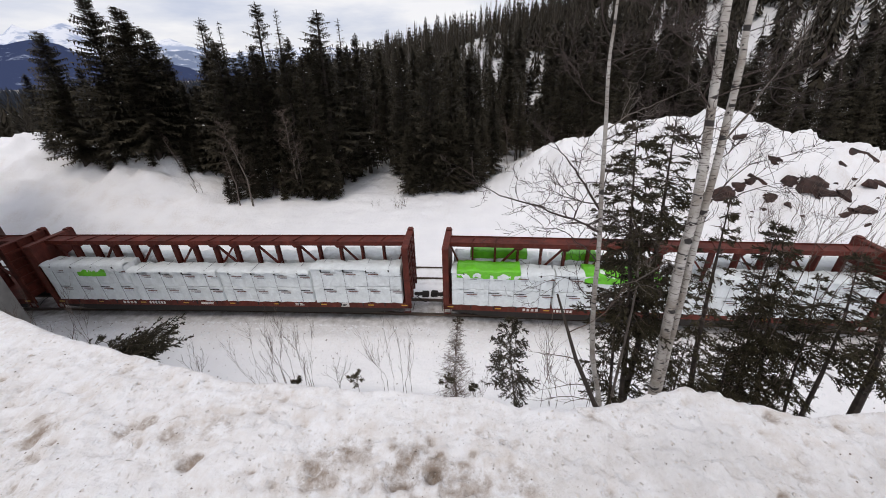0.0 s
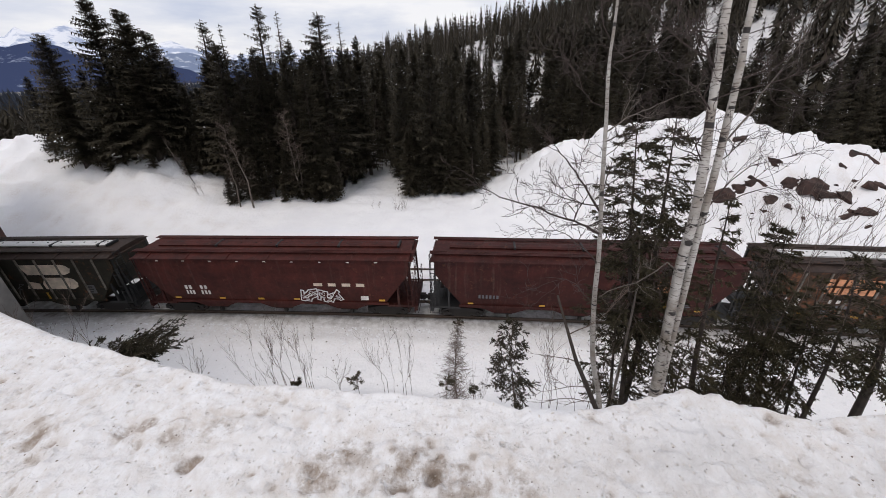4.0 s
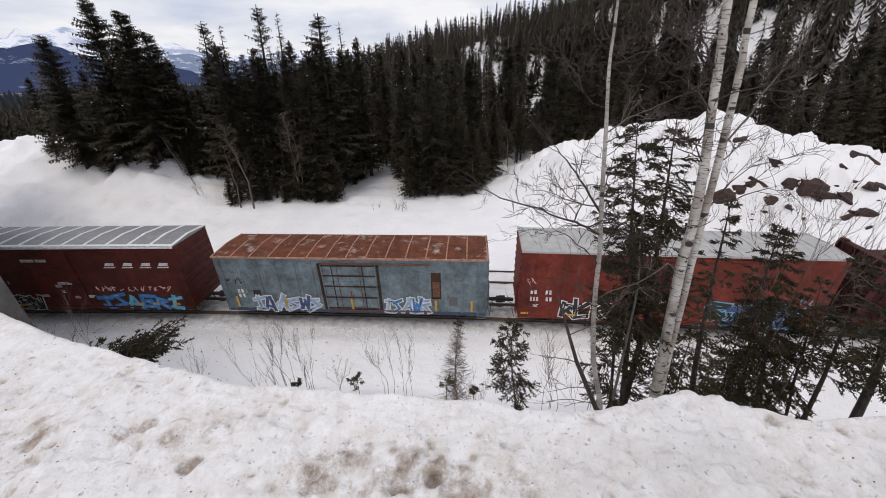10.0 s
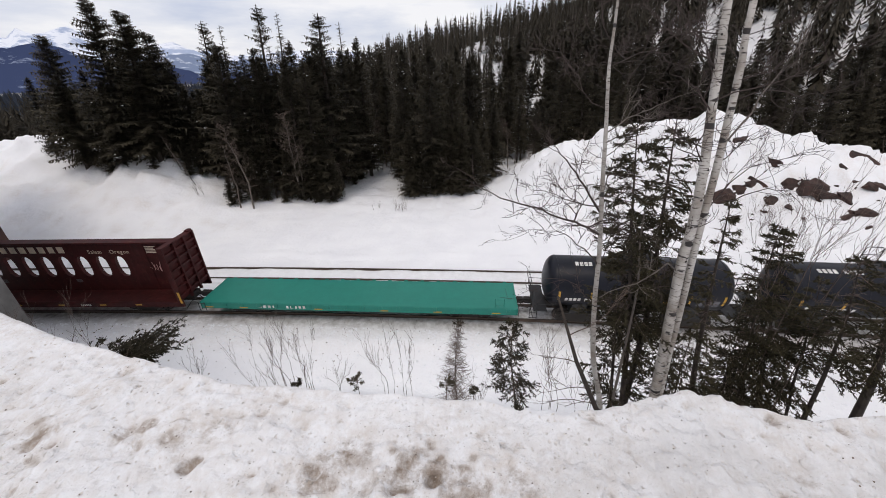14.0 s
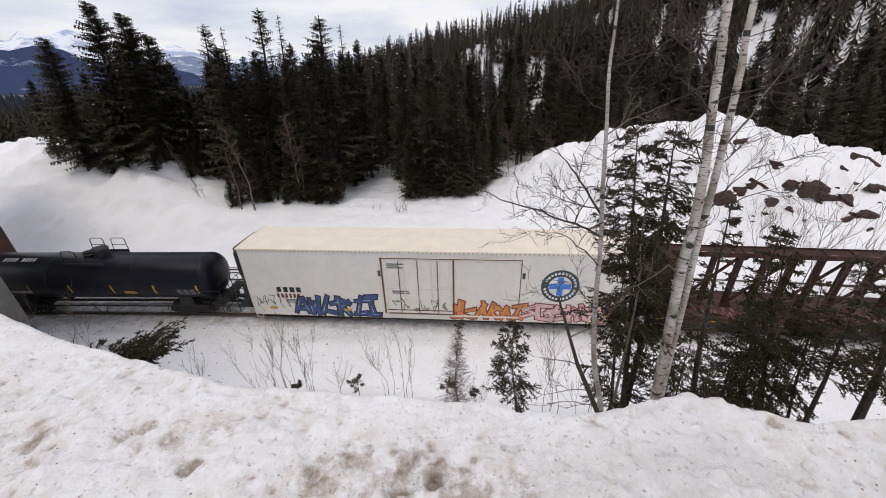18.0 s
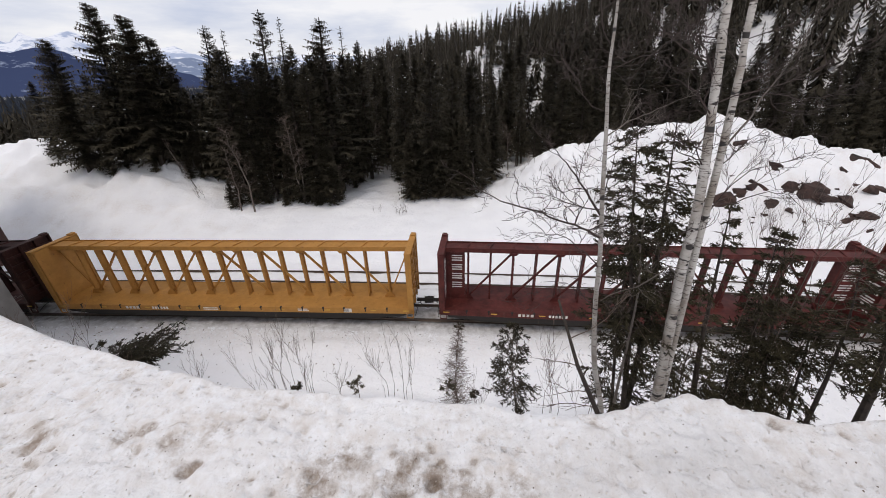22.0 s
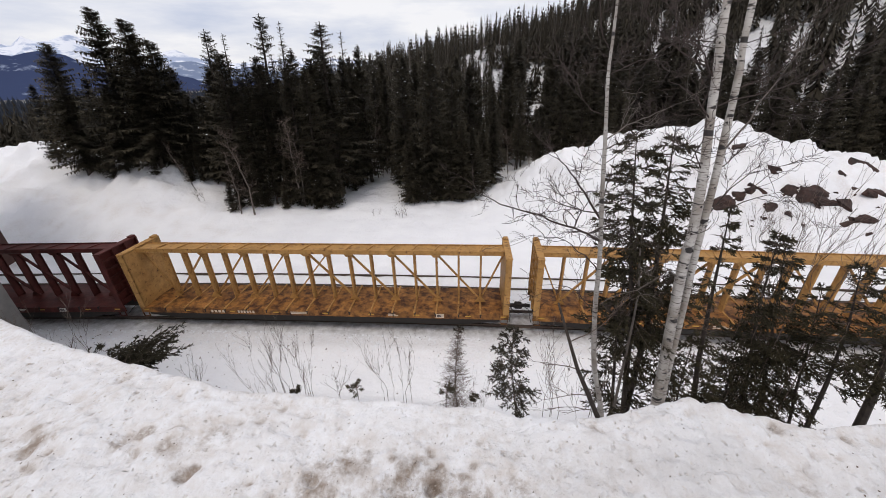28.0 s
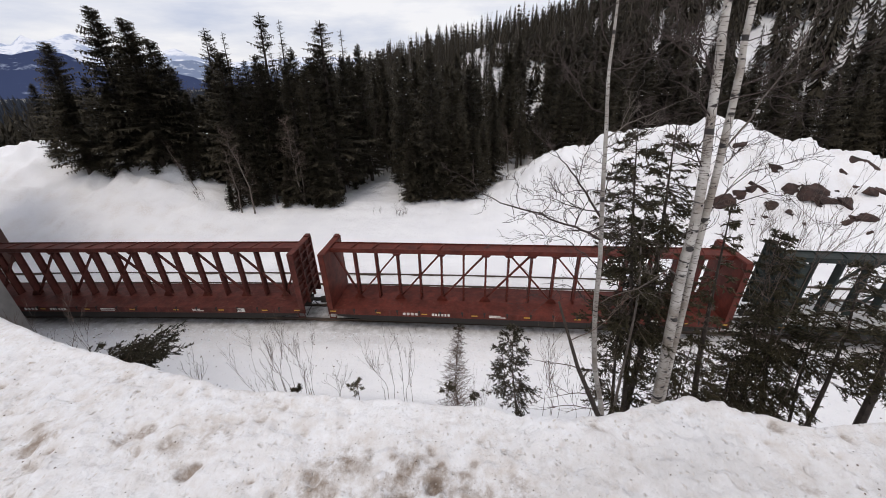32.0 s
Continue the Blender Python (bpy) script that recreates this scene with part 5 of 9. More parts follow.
for k in range(22):
    rock(rs_rock.uniform(24, 36), rs_rock.uniform(13, 16.8), rs_rock.uniform(0.2, 0.5), rs_rock.uniform(0.25, 0.4), rs_rock.uniform(-20, 40), 340 + k)


def pier(label, x0, x1, y0, y1, top, mat):
    ob = thing("bridge_pier", label, "pier", "piers beside the tracks")
    zb = min(land_z(x1, y0), land_z(x1, y1)) - 0.4
    part("shaft", Shape().box(x0, x1, y0, y1, zb, top, 0.04), mat, ob)
    part("capstone", Shape().box(x0 - 0.15, x1 + 0.15, y0 - 0.15, y1 + 0.15, top, top + 0.45, 0.04), mat, ob)


pier("grey concrete pier beside the running track", -31.5, -24.5, 15.7, 17.3, 8.6, M_CONCRETE)
pier("dark brown pier beyond the idle track", -43.5, -37.4, 26.6, 28.4, 8.6, M_PIER_BROWN)


def bridge():
    """The road's bridge over the cutting, on the two piers: deck, girders and parapets."""
    ob = thing("road_bridge", "grey concrete road bridge over the railway cutting", "bridge")
    part("deck", Shape().box(-20, 27, -0.9, 7.6, 10.1, 10.5, 0.03), M_CONCRETE, ob)
    for y in (0.2, 2.5, 4.7, 6.8):
        part("girder", Shape().box(-19, 26, y, y + 0.6, 9.05, 10.1, 0.03), M_CONCRETE, ob)
    for y in (-0.9, 7.3):
        part("parapet", Shape().box(-20, 27, y, y + 0.3, 10.5, 11.3, 0.02), M_CONCRETE, ob)
    ob.matrix_basis = pose(-24.5, 16.5, 0, 0, 0, math.degrees(math.atan2(11.0, -12.9)))


bridge()


def grit():
    """Road grit and clods frozen into the ploughed bank, too small to count."""
    rs = random.Random(4)
    sh = Shape()
    for _ in range(1700):
        s, up = rs.uniform(-4.2, 5.2), rs.uniform(16.0, 17.7)
        q = 0.0018 + 0.0075 * rs.random() ** 5
        x, y = beside(s, -up)
        sh.add([(float(x) + q * rs.uniform(0.6, 1.4), float(y), 0), (float(x), float(y) + q, 0), (float(x) - q, float(y) - 0.3 * q, 0), (float(x), float(y) - q * 0.8, 0), (float(x), float(y), q * 0.9)], [(0, 1, 4), (1, 2, 4), (2, 3, 4), (3, 0, 4)])
    pts = np.array(sh.v)
    top = pts[4::5]
    best = np.array([locate(a, b) for a, b in top[:, :2]])
    zz = bank_surface(best[:, 0], best[:, 1])
    for i in range(len(top)):
        for k in range(5):
            px, py, pz = sh.v[i * 5 + k]
            sh.v[i * 5 + k] = (px, py, pz + float(zz[i]) - 0.002)
    solid("road_grit", sh, M_GRIT, "dark road grit scattered over the snowbank", "grit", kind="stuff")


def bank_surface(s, off):
    z = height(s, off)
    for ds, dl, w, dep in DENTS:
        z = z - dep * np.exp(-(((s - ds) / w) ** 2 + ((-off - dl) / (w * 0.8)) ** 2) ** 1.5)
    return z


M_GRIT = plain("grit", (0.16, 0.12, 0.095), 0.9, 0, 0.5, 30)
grit()


def clods():
    """Lumps of ploughed snow along the running track, too many to count."""
    rs = random.Random(14)
    sh = Shape()
    dark = Shape()
    for i in range(4200):
        s = rs.uniform(-32, 24)
        up = 1.75 + 4.5 * rs.random() ** 2.0
        x, y = beside(s, -up)
        x, y = float(x), float(y)
        z = ground_z(s, -up)
        q = 0.02 + 0.07 * rs.random() ** 3
        a = rs.uniform(0, 6.28)
        vs = [(x + q * math.cos(a + k * 1.2566) * rs.uniform(0.7, 1.3), y + q * math.sin(a + k * 1.2566) * rs.uniform(0.7, 1.3), z - 0.01) for k in range(5)]
        vs += [(x + q * 0.5 * math.cos(a + k * 1.2566), y + q * 0.5 * math.sin(a + k * 1.2566), z + q * rs.uniform(0.5, 0.9)) for k in range(5)]
        target = dark if rs.random() < (0.22 if s < 0 else 0.07) else sh
        if target is dark:
            vs = [(x + (p[0] - x) * 0.6, y + (p[1] - y) * 0.6, z + (p[2] - z) * 0.5) for p in vs]
        target.add(vs, [(k, (k + 1) % 5, 5 + (k + 1) % 5, 5 + k) for k in range(5)] + [(5, 6, 7, 8, 9)])
    solid("snow_clods", sh, M_SNOWCLUMP, "broken lumps of ploughed snow beside the track", "snow", kind="stuff")
    solid("track_ballast", dark, M_GRIT, "scattered stones on the snow beside the track", "stones", kind="stuff")


clods()


# dry stalks and low brush standing out of the snow beyond the tracks
for k, (az, r, n, h) in enumerate(((-7.3, 37, 4, 1.3), (-5.9, 37.5, 3, 1.0), (-11.0, 38, 2, 0.7), (20, 38, 4, 1.6), (24, 36, 4, 1.8), (30, 34, 4, 1.6), (35, 36, 5, 2.4), (44, 38, 5, 2.6), (48, 39, 5, 2.2), (40, 33, 3, 1.2), (-35, 46, 4, 1.2), (-31, 43, 4, 1.2), (14, 44, 4, 1.4), (46, 34, 3, 1.4), (16, 41, 3, 1.0), (18, 39, 3, 0.9), (22, 40, 4, 1.2), (26, 39, 4, 1.3), (28, 37, 3, 1.0), (32, 38, 4, 1.5), (33, 34, 3, 1.0), (37, 35, 3, 1.1), (38, 38, 4, 1.6), (41, 37, 4, 1.6), (42.5, 35, 4, 1.4), (45, 39, 4, 1.8), (49, 36, 4, 1.6), (50.5, 38, 4, 1.8), (11, 45, 4, 1.1), (9.5, 46, 4, 1.0), (12.5, 43, 3, 0.8), (34, 39, 3, 1.6), (36.5, 40, 3, 1.8), (39, 41, 3, 1.5), (43.5, 40, 3, 2.0), (47, 41, 3, 2.4), (29, 41, 3, 1.2), (31, 42, 3, 1.4), (25, 42, 3, 1.2), (21, 43, 3, 1.2), (40.5, 35, 3, 1.0), (45.5, 36, 3, 1.2), (48, 35, 3, 1.4))):
    x, y = polar(az, r)
    rs = random.Random(900 + k)
    ob = thing("dry_shrub", "dry leafless brush standing out of the snow", "shrub", "dry brush beyond the tracks")
    for _ in range(n):
        bx, by = x + rs.uniform(-0.4, 0.4), y + rs.uniform(-0.4, 0.4)
        sh = Shape()
        grow(sh, (bx, by, land_z(bx, by) - 0.1), (rs.uniform(-0.4, 0.4), rs.uniform(-0.3, 0.3), 1), h * rs.uniform(0.7, 1.1), 0.018, 2, rs, 0.5, 4, 4, 0.3)
        part("stem", sh, M_TWIG, ob)

# ---------------------------------------------------------------- rolling stock: shared pieces
SPEED = 15.057
TRAIN = []   # (thing, place of its middle along the line at the start)
SHARED = {}


def shared(key, make):
    if key not in SHARED:
        SHARED[key] = make()
    return SHARED[key]


def disc_mesh():
    sh = Shape()
    for r0, y0, y1 in ((0.455, -0.065, 0.055), (0.485, 0.045, 0.075), (0.16, -0.11, 0.0)):
        n = 20
        vs = [(r0 * math.cos(6.2832 * k / n), y0, r0 * math.sin(6.2832 * k / n)) for k in range(n)]
        vs += [(r0 * math.cos(6.2832 * k / n), y1, r0 * math.sin(6.2832 * k / n)) for k in range(n)]
        fs = [(k, (k + 1) % n, (k + 1) % n + n, k + n) for k in range(n)] + [tuple(range(n))[::-1], tuple(range(n, 2 * n))]
        sh.add(vs, fs)
    me = sh.mesh("wheel")
    me.materials.append(M_WHEEL)
    return me


def side_frame_mesh():
    sh = Shape()
    sh.prism([(-1.25, 0.36), (-0.98, 0.36), (-0.6, 0.34), (-0.42, 0.20), (0.42, 0.20), (0.6, 0.34), (0.98, 0.36), (1.25, 0.36), (1.22, 0.62), (0.55, 0.80), (-0.55, 0.80), (-1.22, 0.62)], -0.09, 0.09)
    for x in (-0.24, -0.08, 0.08, 0.24):
        sh.tube([(x, 0, 0.26), (x, 0, 0.62)], 0.085, 8)
    for x in (-0.9, 0.9):
        sh.tube([(x, -0.16, 0.46), (x, 0.1, 0.46)], 0.13, 10)
    me = sh.mesh("side_frame")
    me.materials.append(M_TRUCK)
    return me


def add_trucks(car, half):
    """Two four-wheeled trucks under the car, their middles at plus and minus half."""
    for x in (-half, half):
        bol = Shape().box(-0.22, 0.22, -1.05, 1.05, 0.42, 0.72, 0.03)
        for w in (-0.89, 0.89):
            bol.tube([(w, -0.75, 0.455), (w, 0.75, 0.455)], 0.085, 8)
        truck = part("truck", bol, M_TRUCK, car)
        truck.location.x = x
        for y in (-1.0, 1.0):
            part("side_frame", shared("side_frame", side_frame_mesh), M_TRUCK, truck).location.y = y
        for w in (-0.89, 0.89):
            for y in (-0.76, 0.76):
                o = part("wheel", shared("disc", disc_mesh), M_WHEEL, truck)
                o.location = (w, y, 0.485)
                if y > 0:
                    o.rotation_euler.z = math.pi


def coupler_mesh():
    sh = Shape().box(0, 0.55, -0.09, 0.09, 0.72, 0.90, 0.02)
    sh.prism([(0.5, 0.66), (0.86, 0.66), (0.92, 0.74), (0.92, 0.90), (0.86, 0.97), (0.5, 0.97)], -0.17, 0.12)
    sh.tube([(0.2, -0.25, 0.8), (0.45, -0.3, 0.55), (0.7, -0.28, 0.42), (0.95, -0.22, 0.45)], 0.03, 6)
    me = sh.mesh("coupler")
    me.materials.append(M_TRUCK)
    return me


def lever_mesh():
    sh = Shape()
    sh.tube([(0.05, -1.35, 0.55), (0.12, -1.0, 0.75), (0.12, -0.35, 0.78), (0.45, -0.2, 0.92)], 0.02, 5)
    me = sh.mesh("uncoupling_lever")
    me.materials.append(M_BLACK)
    return me


def add_couplers(car, half):
    for sgn in (-1, 1):
        c = part("coupler", shared("coupler", coupler_mesh), M_TRUCK, car)
        c.location.x = sgn * half
        u = part("uncoupling_lever", shared("lever", lever_mesh), M_BLACK, car)
        u.location.x = sgn * half
        if sgn < 0:
            c.rotation_euler.z = math.pi
            u.scale.x = -1


def ladder(car, x, y, z0, z1, mat, width=0.42, along="x"):
    sh = Shape()
    w = width / 2
    a, b = ((x - w, y), (x + w, y)) if along == "x" else ((x, y - w), (x, y + w))
    for p in (a, b):
        sh.tube([(*p, z0), (*p, z1)], 0.022, 5)
    n = max(2, int((z1 - z0) / 0.38) + 1)
    for i in range(n):
        z = z0 + 0.06 + (z1 - z0 - 0.12) * i / (n - 1)
        sh.tube([(*a, z), (*b, z)], 0.018, 5)
    return part("ladder", sh, mat, car)


def plate(car, name, x, z, w, h, y, mat, label=""):
    """A thin patch of paint or foil on the near side, its face at y."""
    return part(name, Shape().box(x - w / 2, x + w / 2, y - 0.006, y, z - h / 2, z + h / 2), mat, car, label)


def bars(car, x, z, w, h, n, y, mat, fill=0.68, name="lettering", seed=0):
    """Writing as plain blocks, one for each character; large letters are parts of their own."""
    rs = random.Random(seed + int(x * 100) + n)
    sh = Shape()
    step = w / n
    for i in range(n):
        u = step * fill * rs.uniform(0.85, 1.05)
        cx = x - w / 2 + step * (i + 0.5)
        sh.box(cx - u / 2, cx + u / 2, y - 0.006, y, z - h / 2, z + h / 2)
        if h > 0.1:
            part(name, sh, mat, car)
            sh = Shape()
    return part(name, sh, mat, car) if sh.f else None


def small_print(car, x, z, w, h, lines, y, mat, seed=0):
    rs = random.Random(seed + int(x * 10))
    sh = Shape()
    for i in range(lines):
        u = w * rs.uniform(0.6, 1.0)
        zz = z + h / 2 - h * (i + 0.5) / lines
        sh.box(x - w / 2, x - w / 2 + u, y - 0.006, y, zz - h / lines * 0.3, zz + h / lines * 0.3)
    return part("small_print", sh, mat, car)


def flat_poly(sh, pts, y, t=0.004):
    n = len(pts)
    cx, cz = sum(p[0] for p in pts) / n, sum(p[1] for p in pts) / n
    vs = [(cx, y - t, cz)] + [(px, y - t, pz) for px, pz in pts] + [(px, y, pz) for px, pz in pts]
    fs = [(0, 1 + k, 1 + (k + 1) % n) for k in range(n)]
    fs += [(1 + k, 1 + n + k, 1 + n + (k + 1) % n, 1 + (k + 1) % n) for k in range(n)]
    sh.add(vs, fs)


STROKES = [[(0.1, 1, 0, 0), (0, 0.05, 0.9, 0), (0.5, 0.45, 1, 0.7)], [(0, 0, 0.5, 1), (0.5, 1, 1, 0), (0.2, 0.35, 0.85, 0.3)], [(0, 1, 0.25, 0), (0.25, 0, 0.5, 0.7), (0.5, 0.7, 0.75, 0), (0.75, 0, 1, 1)],
           [(1, 0.95, 0.1, 0.8), (0.1, 0.8, 0.9, 0.4), (0.9, 0.4, 0, 0.05)], [(0.05, 0, 0.1, 1), (0.1, 0.95, 0.95, 0.75), (0.95, 0.75, 0.15, 0.45), (0.3, 0.45, 1, 0)], [(0, 0.9, 1, 1), (0.5, 0.95, 0.4, 0), (0.1, 0.1, 0.9, 0)],
           [(0.9, 0.9, 0.1, 0.95), (0.1, 0.95, 0, 0.1), (0, 0.1, 0.95, 0), (0.95, 0, 0.9, 0.5), (0.9, 0.5, 0.45, 0.45)]]


def stroke_poly(p, q, w0, w1):
    """A fat stroke with slanted ends."""
    d = (Vector(q) - Vector(p)).normalized()
    k = Vector((-d.y, d.x))
    p, q = Vector(p) - d * w0 * 0.4, Vector(q) + d * w1 * 0.4
    return [tuple(p - k * w0 / 2 - d * w0 * 0.15), tuple(q - k * w1 / 2), tuple(q + k * w1 / 2 + d * w1 * 0.2), tuple(p + k * w0 / 2)]


def graffiti(car, x0, x1, z0, z1, y, n, fills, edge, shine, seed):
    """Sprayed lettering that cannot be read: leaning fat strokes with an outline, a fill and thin strokes of light."""
    rs = random.Random(seed)
    step = (x1 - x0) / n
    hz = z1 - z0
    for i in range(n):
        o, fl, st = Shape(), Shape(), Shape()
        lean = rs.uniform(-0.1, 0.25)
        w, h = step * rs.uniform(0.75, 0.95), hz * rs.uniform(0.72, 0.92)
        bx, bz = x0 + step * i + rs.uniform(-0.05, 0.05), z0 + hz * 0.06 + rs.uniform(0, 0.08)
        for j, (ax, az, cx, cz) in enumerate(rs.choice(STROKES)):
            p, q = [(bx + w * (u + rs.uniform(-0.16, 0.16)) + lean * h * v, bz + h * min(1.05, max(-0.05, v + rs.uniform(-0.14, 0.14)))) for u, v in ((ax, az), (cx, cz))]
            a0, a1 = step * rs.uniform(0.20, 0.30), step * rs.uniform(0.24, 0.36)
            flat_poly(o, stroke_poly(p, q, a0 + 0.13, a1 + 0.13), y - 0.0012 * j)
            flat_poly(fl, stroke_poly(p, q, a0, a1), y - 0.010 - 0.0012 * j)
            if rs.random() < 0.7:
                m = Vector(p).lerp(Vector(q), 0.5)
                flat_poly(st, stroke_poly(m, Vector(p).lerp(Vector(q), 0.9), 0.03, 0.05), y - 0.020)
        part("graffiti_outline", o, edge, car)
        part("graffiti_letter", fl, fills[i % len(fills)], car)
        if st.f:
            part("graffiti_stroke", st, shine, car)


def scrawl(car, x0, x1, z0, z1, y, n, mat, seed, thick=0.02):
    """Thin tags: wandering lines of spray."""
    rs = random.Random(seed)
    sh = Shape()
    for i in range(n):
        cx = x0 + (x1 - x0) * (i + 0.5) / n
        pts = [(cx + rs.uniform(-0.5, 0.5) * (x1 - x0) / n, y - 0.004, rs.uniform(z0, z1)) for _ in range(6)]
        fine = []
        for k in range(len(pts) - 1):
            for t in (0, 0.33, 0.66):
                fine.append(tuple(a + (b - a) * t for a, b in zip(pts[k], pts[k + 1])))
        sh.tube(fine, thick, 4)
    return part("spray_tag", sh, mat, car)


def register(car, middle):
    TRAIN.append((car, middle))
    return car


# ---------------------------------------------------------------- centre-beam cars
CB_HALF, CB_DECK, CB_TOP = 11.3, 1.07, 4.60


def bulkhead(car, sgn, paint, ribs_out=True):
    """An end wall: thick frame, flat inner sheet, outside ribs, cap."""
    x_in, x_out = sgn * (CB_HALF - 0.34), sgn * CB_HALF
    a, b = min(x_in, x_out), max(x_in, x_out)
    xi = sgn * (CB_HALF - 0.16)
    sheet = Shape().box(min(x_in, xi), max(x_in, xi), -1.36, 1.36, CB_DECK, CB_TOP + 0.02)
    bh = part("bulkhead", sheet, paint, car)
    for y in (-1.40, 1.30):
        part("corner_post", Shape().box(a, b, y, y + 0.10, 0.72, CB_TOP + 0.05, 0.015), paint, bh)
    part("cap", Shape().box(a - 0.02, b + 0.02, -1.40, 1.40, CB_TOP + 0.05, CB_TOP + 0.11, 0.02), paint, bh)
    for y in (-0.5, 0.4):
        part("outer_post", Shape().box(min(xi, x_out), max(xi, x_out), y, y + 0.12, 0.9, CB_TOP + 0.04), paint, bh)
    for i in range(6):
        z = 1.35 + i * 0.55
        part("outer_rib", Shape().box(min(xi, x_out * 0.997), max(xi, x_out * 0.997), -1.29, 1.29, z, z + 0.12), paint, bh)
    # a small lug on the cap
    part("cap_lug", Shape().box(min(sgn * (CB_HALF - 0.30), sgn * (CB_HALF - 0.02)), max(sgn * (CB_HALF - 0.30), sgn * (CB_HALF - 0.02)), 1.0, 1.38, CB_TOP + 0.11, CB_TOP + 0.20, 0.02), paint, bh)
    return bh


def tie_down_mesh():
    """A strap anchor let into the deck's edge, dark with rust."""
    me = Shape().box(-0.06, 0.06, -1.415, -1.30, CB_DECK - 0.06, CB_DECK + 0.03, 0.01).box(-0.03, 0.03, -1.42, -1.40, CB_DECK - 0.22, CB_DECK - 0.06).mesh("tie_down")
    me.materials.append(M_TRUCK)
    return me


def post_mesh(paint):
    """An upright of the middle beam: two flanges on a web, a row of lifting slots near the outer edge."""
    sh = Shape()
    z0, z1, n = CB_DECK + 0.05, CB_TOP - 0.2, 10
    step = (z1 - z0) / n
    for y in (-0.20, 0.17):
        sh.box(-0.052, 0.024, y, y + 0.03, z0, z1)
        sh.box(0.042, 0.056, y, y + 0.03, z0, z1)
        for i in range(n):
            zc = z0 + step * (i + 0.5)
            sh.box(0.024, 0.042, y + 0.002, y + 0.028, zc - step * 0.33, zc + step * 0.33)
    sh.box(-0.03, -0.01, -0.17, 0.17, z0, z1)
    me = sh.mesh("post")
    me.materials.append(paint)
    return me


M_SCUFF = plain("scuffed_metal", (0.30, 0.25, 0.22), 0.6, 0, 0.4, 9, 0.1)


def centre_beam(label, middle, paint, deck_mat, sill_mat=None, print_mat=None, ribbed=False, load=None, marks=0, scuffs=0, chord=0.46, seed=0, group="empty centre-beam cars"):
    car = thing("centerbeam_car", label, "rail car", group)
    rs = random.Random(seed)
    sill_mat = sill_mat or paint
    L = CB_HALF - 0.34
    deck = Shape()
    deck.loft([(-1.36, CB_DECK - 0.06), (1.36, CB_DECK - 0.06), (1.36, CB_DECK), (0.25, CB_DECK + 0.07), (-0.25, CB_DECK + 0.07), (-1.36, CB_DECK)], -L, L)
    part("deck", deck, deck_mat, car)
    for y in (-1.40, 1.30):
        sh = Shape().box(-CB_HALF, CB_HALF, y, y + 0.10, 0.72, CB_DECK + 0.015, 0.012)
        part("side_sill", sh, sill_mat, car)
        # added dark strip standing in for the shade beneath the car
        part("shade_skirt", Shape().prism([(-CB_HALF + 2.6, 0.34), (CB_HALF - 2.6, 0.34), (CB_HALF - 0.5, 0.60), (CB_HALF - 0.5, 0.72), (-CB_HALF + 0.5, 0.72), (-CB_HALF + 0.5, 0.60)], y + 0.02, y + 0.08), M_TRUCK, car)
    part("centre_sill", Shape().box(-CB_HALF + 0.1, CB_HALF - 0.1, -0.35, 0.35, 0.62, CB_DECK - 0.07), M_TRUCK, car)
    for sgn in (-1, 1):
        bulkhead(car, sgn, paint)
    # top chord with its cross ribs
    ch = Shape()
    ch.loft([(-chord, CB_TOP - 0.18), (-chord + 0.06, CB_TOP - 0.22), (chord - 0.06, CB_TOP - 0.22), (chord, CB_TOP - 0.18), (chord, CB_TOP), (-chord, CB_TOP)], -L + 0.01, L - 0.01)
    part("top_chord", ch, paint, car)
    for y in (-chord, chord - 0.035):
        part("chord_lip", Shape().box(-L + 0.01, L - 0.01, y, y + 0.035, CB_TOP + 0.002, CB_TOP + 0.075), paint, car)
    nb, bay = 17, 2 * L / 17
    for i in range(nb + 1):
        x = -L + bay * i
        if 0 < i < nb:
            part("chord_rib", Shape().bar((x - 0.14, -chord + 0.04, CB_TOP + 0.03), (x + 0.14, chord - 0.04, CB_TOP + 0.03), 0.07, 0.055), paint, car)
            part("post", shared("post" + paint.name, lambda: post_mesh(paint)), paint, car).location.x = x
            part("tie_down", shared("tie_down", tie_down_mesh), M_TRUCK, car).location.x = x + rs.uniform(-0.04, 0.04)
            if ribbed:
                part("deck_rib", Shape().box(x - 0.05, x + 0.05, -1.45, 1.45, CB_DECK + 0.01, CB_DECK + 0.10, 0.02), paint, car)

    def node(i, top):
        return (-L + bay * i, 0.0, CB_TOP - 0.3 if top else CB_DECK + 0.14)

    pairs = [(node(0, True), node(1, False))]
    pairs += [(node(i, False), node(i + 2, True)) for i in (1, 3, 5)]
    pairs += [(node(7, False), node(9, True))]
    mirror = [((-p[0], p[1], p[2]), (-q[0], q[1], q[2])) for p, q in pairs]
    for p, q in pairs + mirror:
        part("diagonal", Shape().bar(p, q, 0.14, 0.08), paint, car)
    for i in (3, 5, 7, 8, 9, 10, 12, 14):
        x = -L + bay * i
        part("gusset", Shape().prism([(x - 0.16, CB_TOP - 0.46), (x + 0.16, CB_TOP - 0.46), (x + 0.34, CB_TOP - 0.22), (x - 0.34, CB_TOP - 0.22)], -0.215, -0.202), paint, car)
    for i in (1, 3, 5, 7, 10, 12, 14, 16):
        x = -L + bay * i
        part("gusset", Shape().prism([(x - 0.34, CB_DECK + 0.08), (x + 0.34, CB_DECK + 0.08), (x + 0.12, CB_DECK + 0.42), (x - 0.12, CB_DECK + 0.42)], -0.215, -0.202), paint, car)
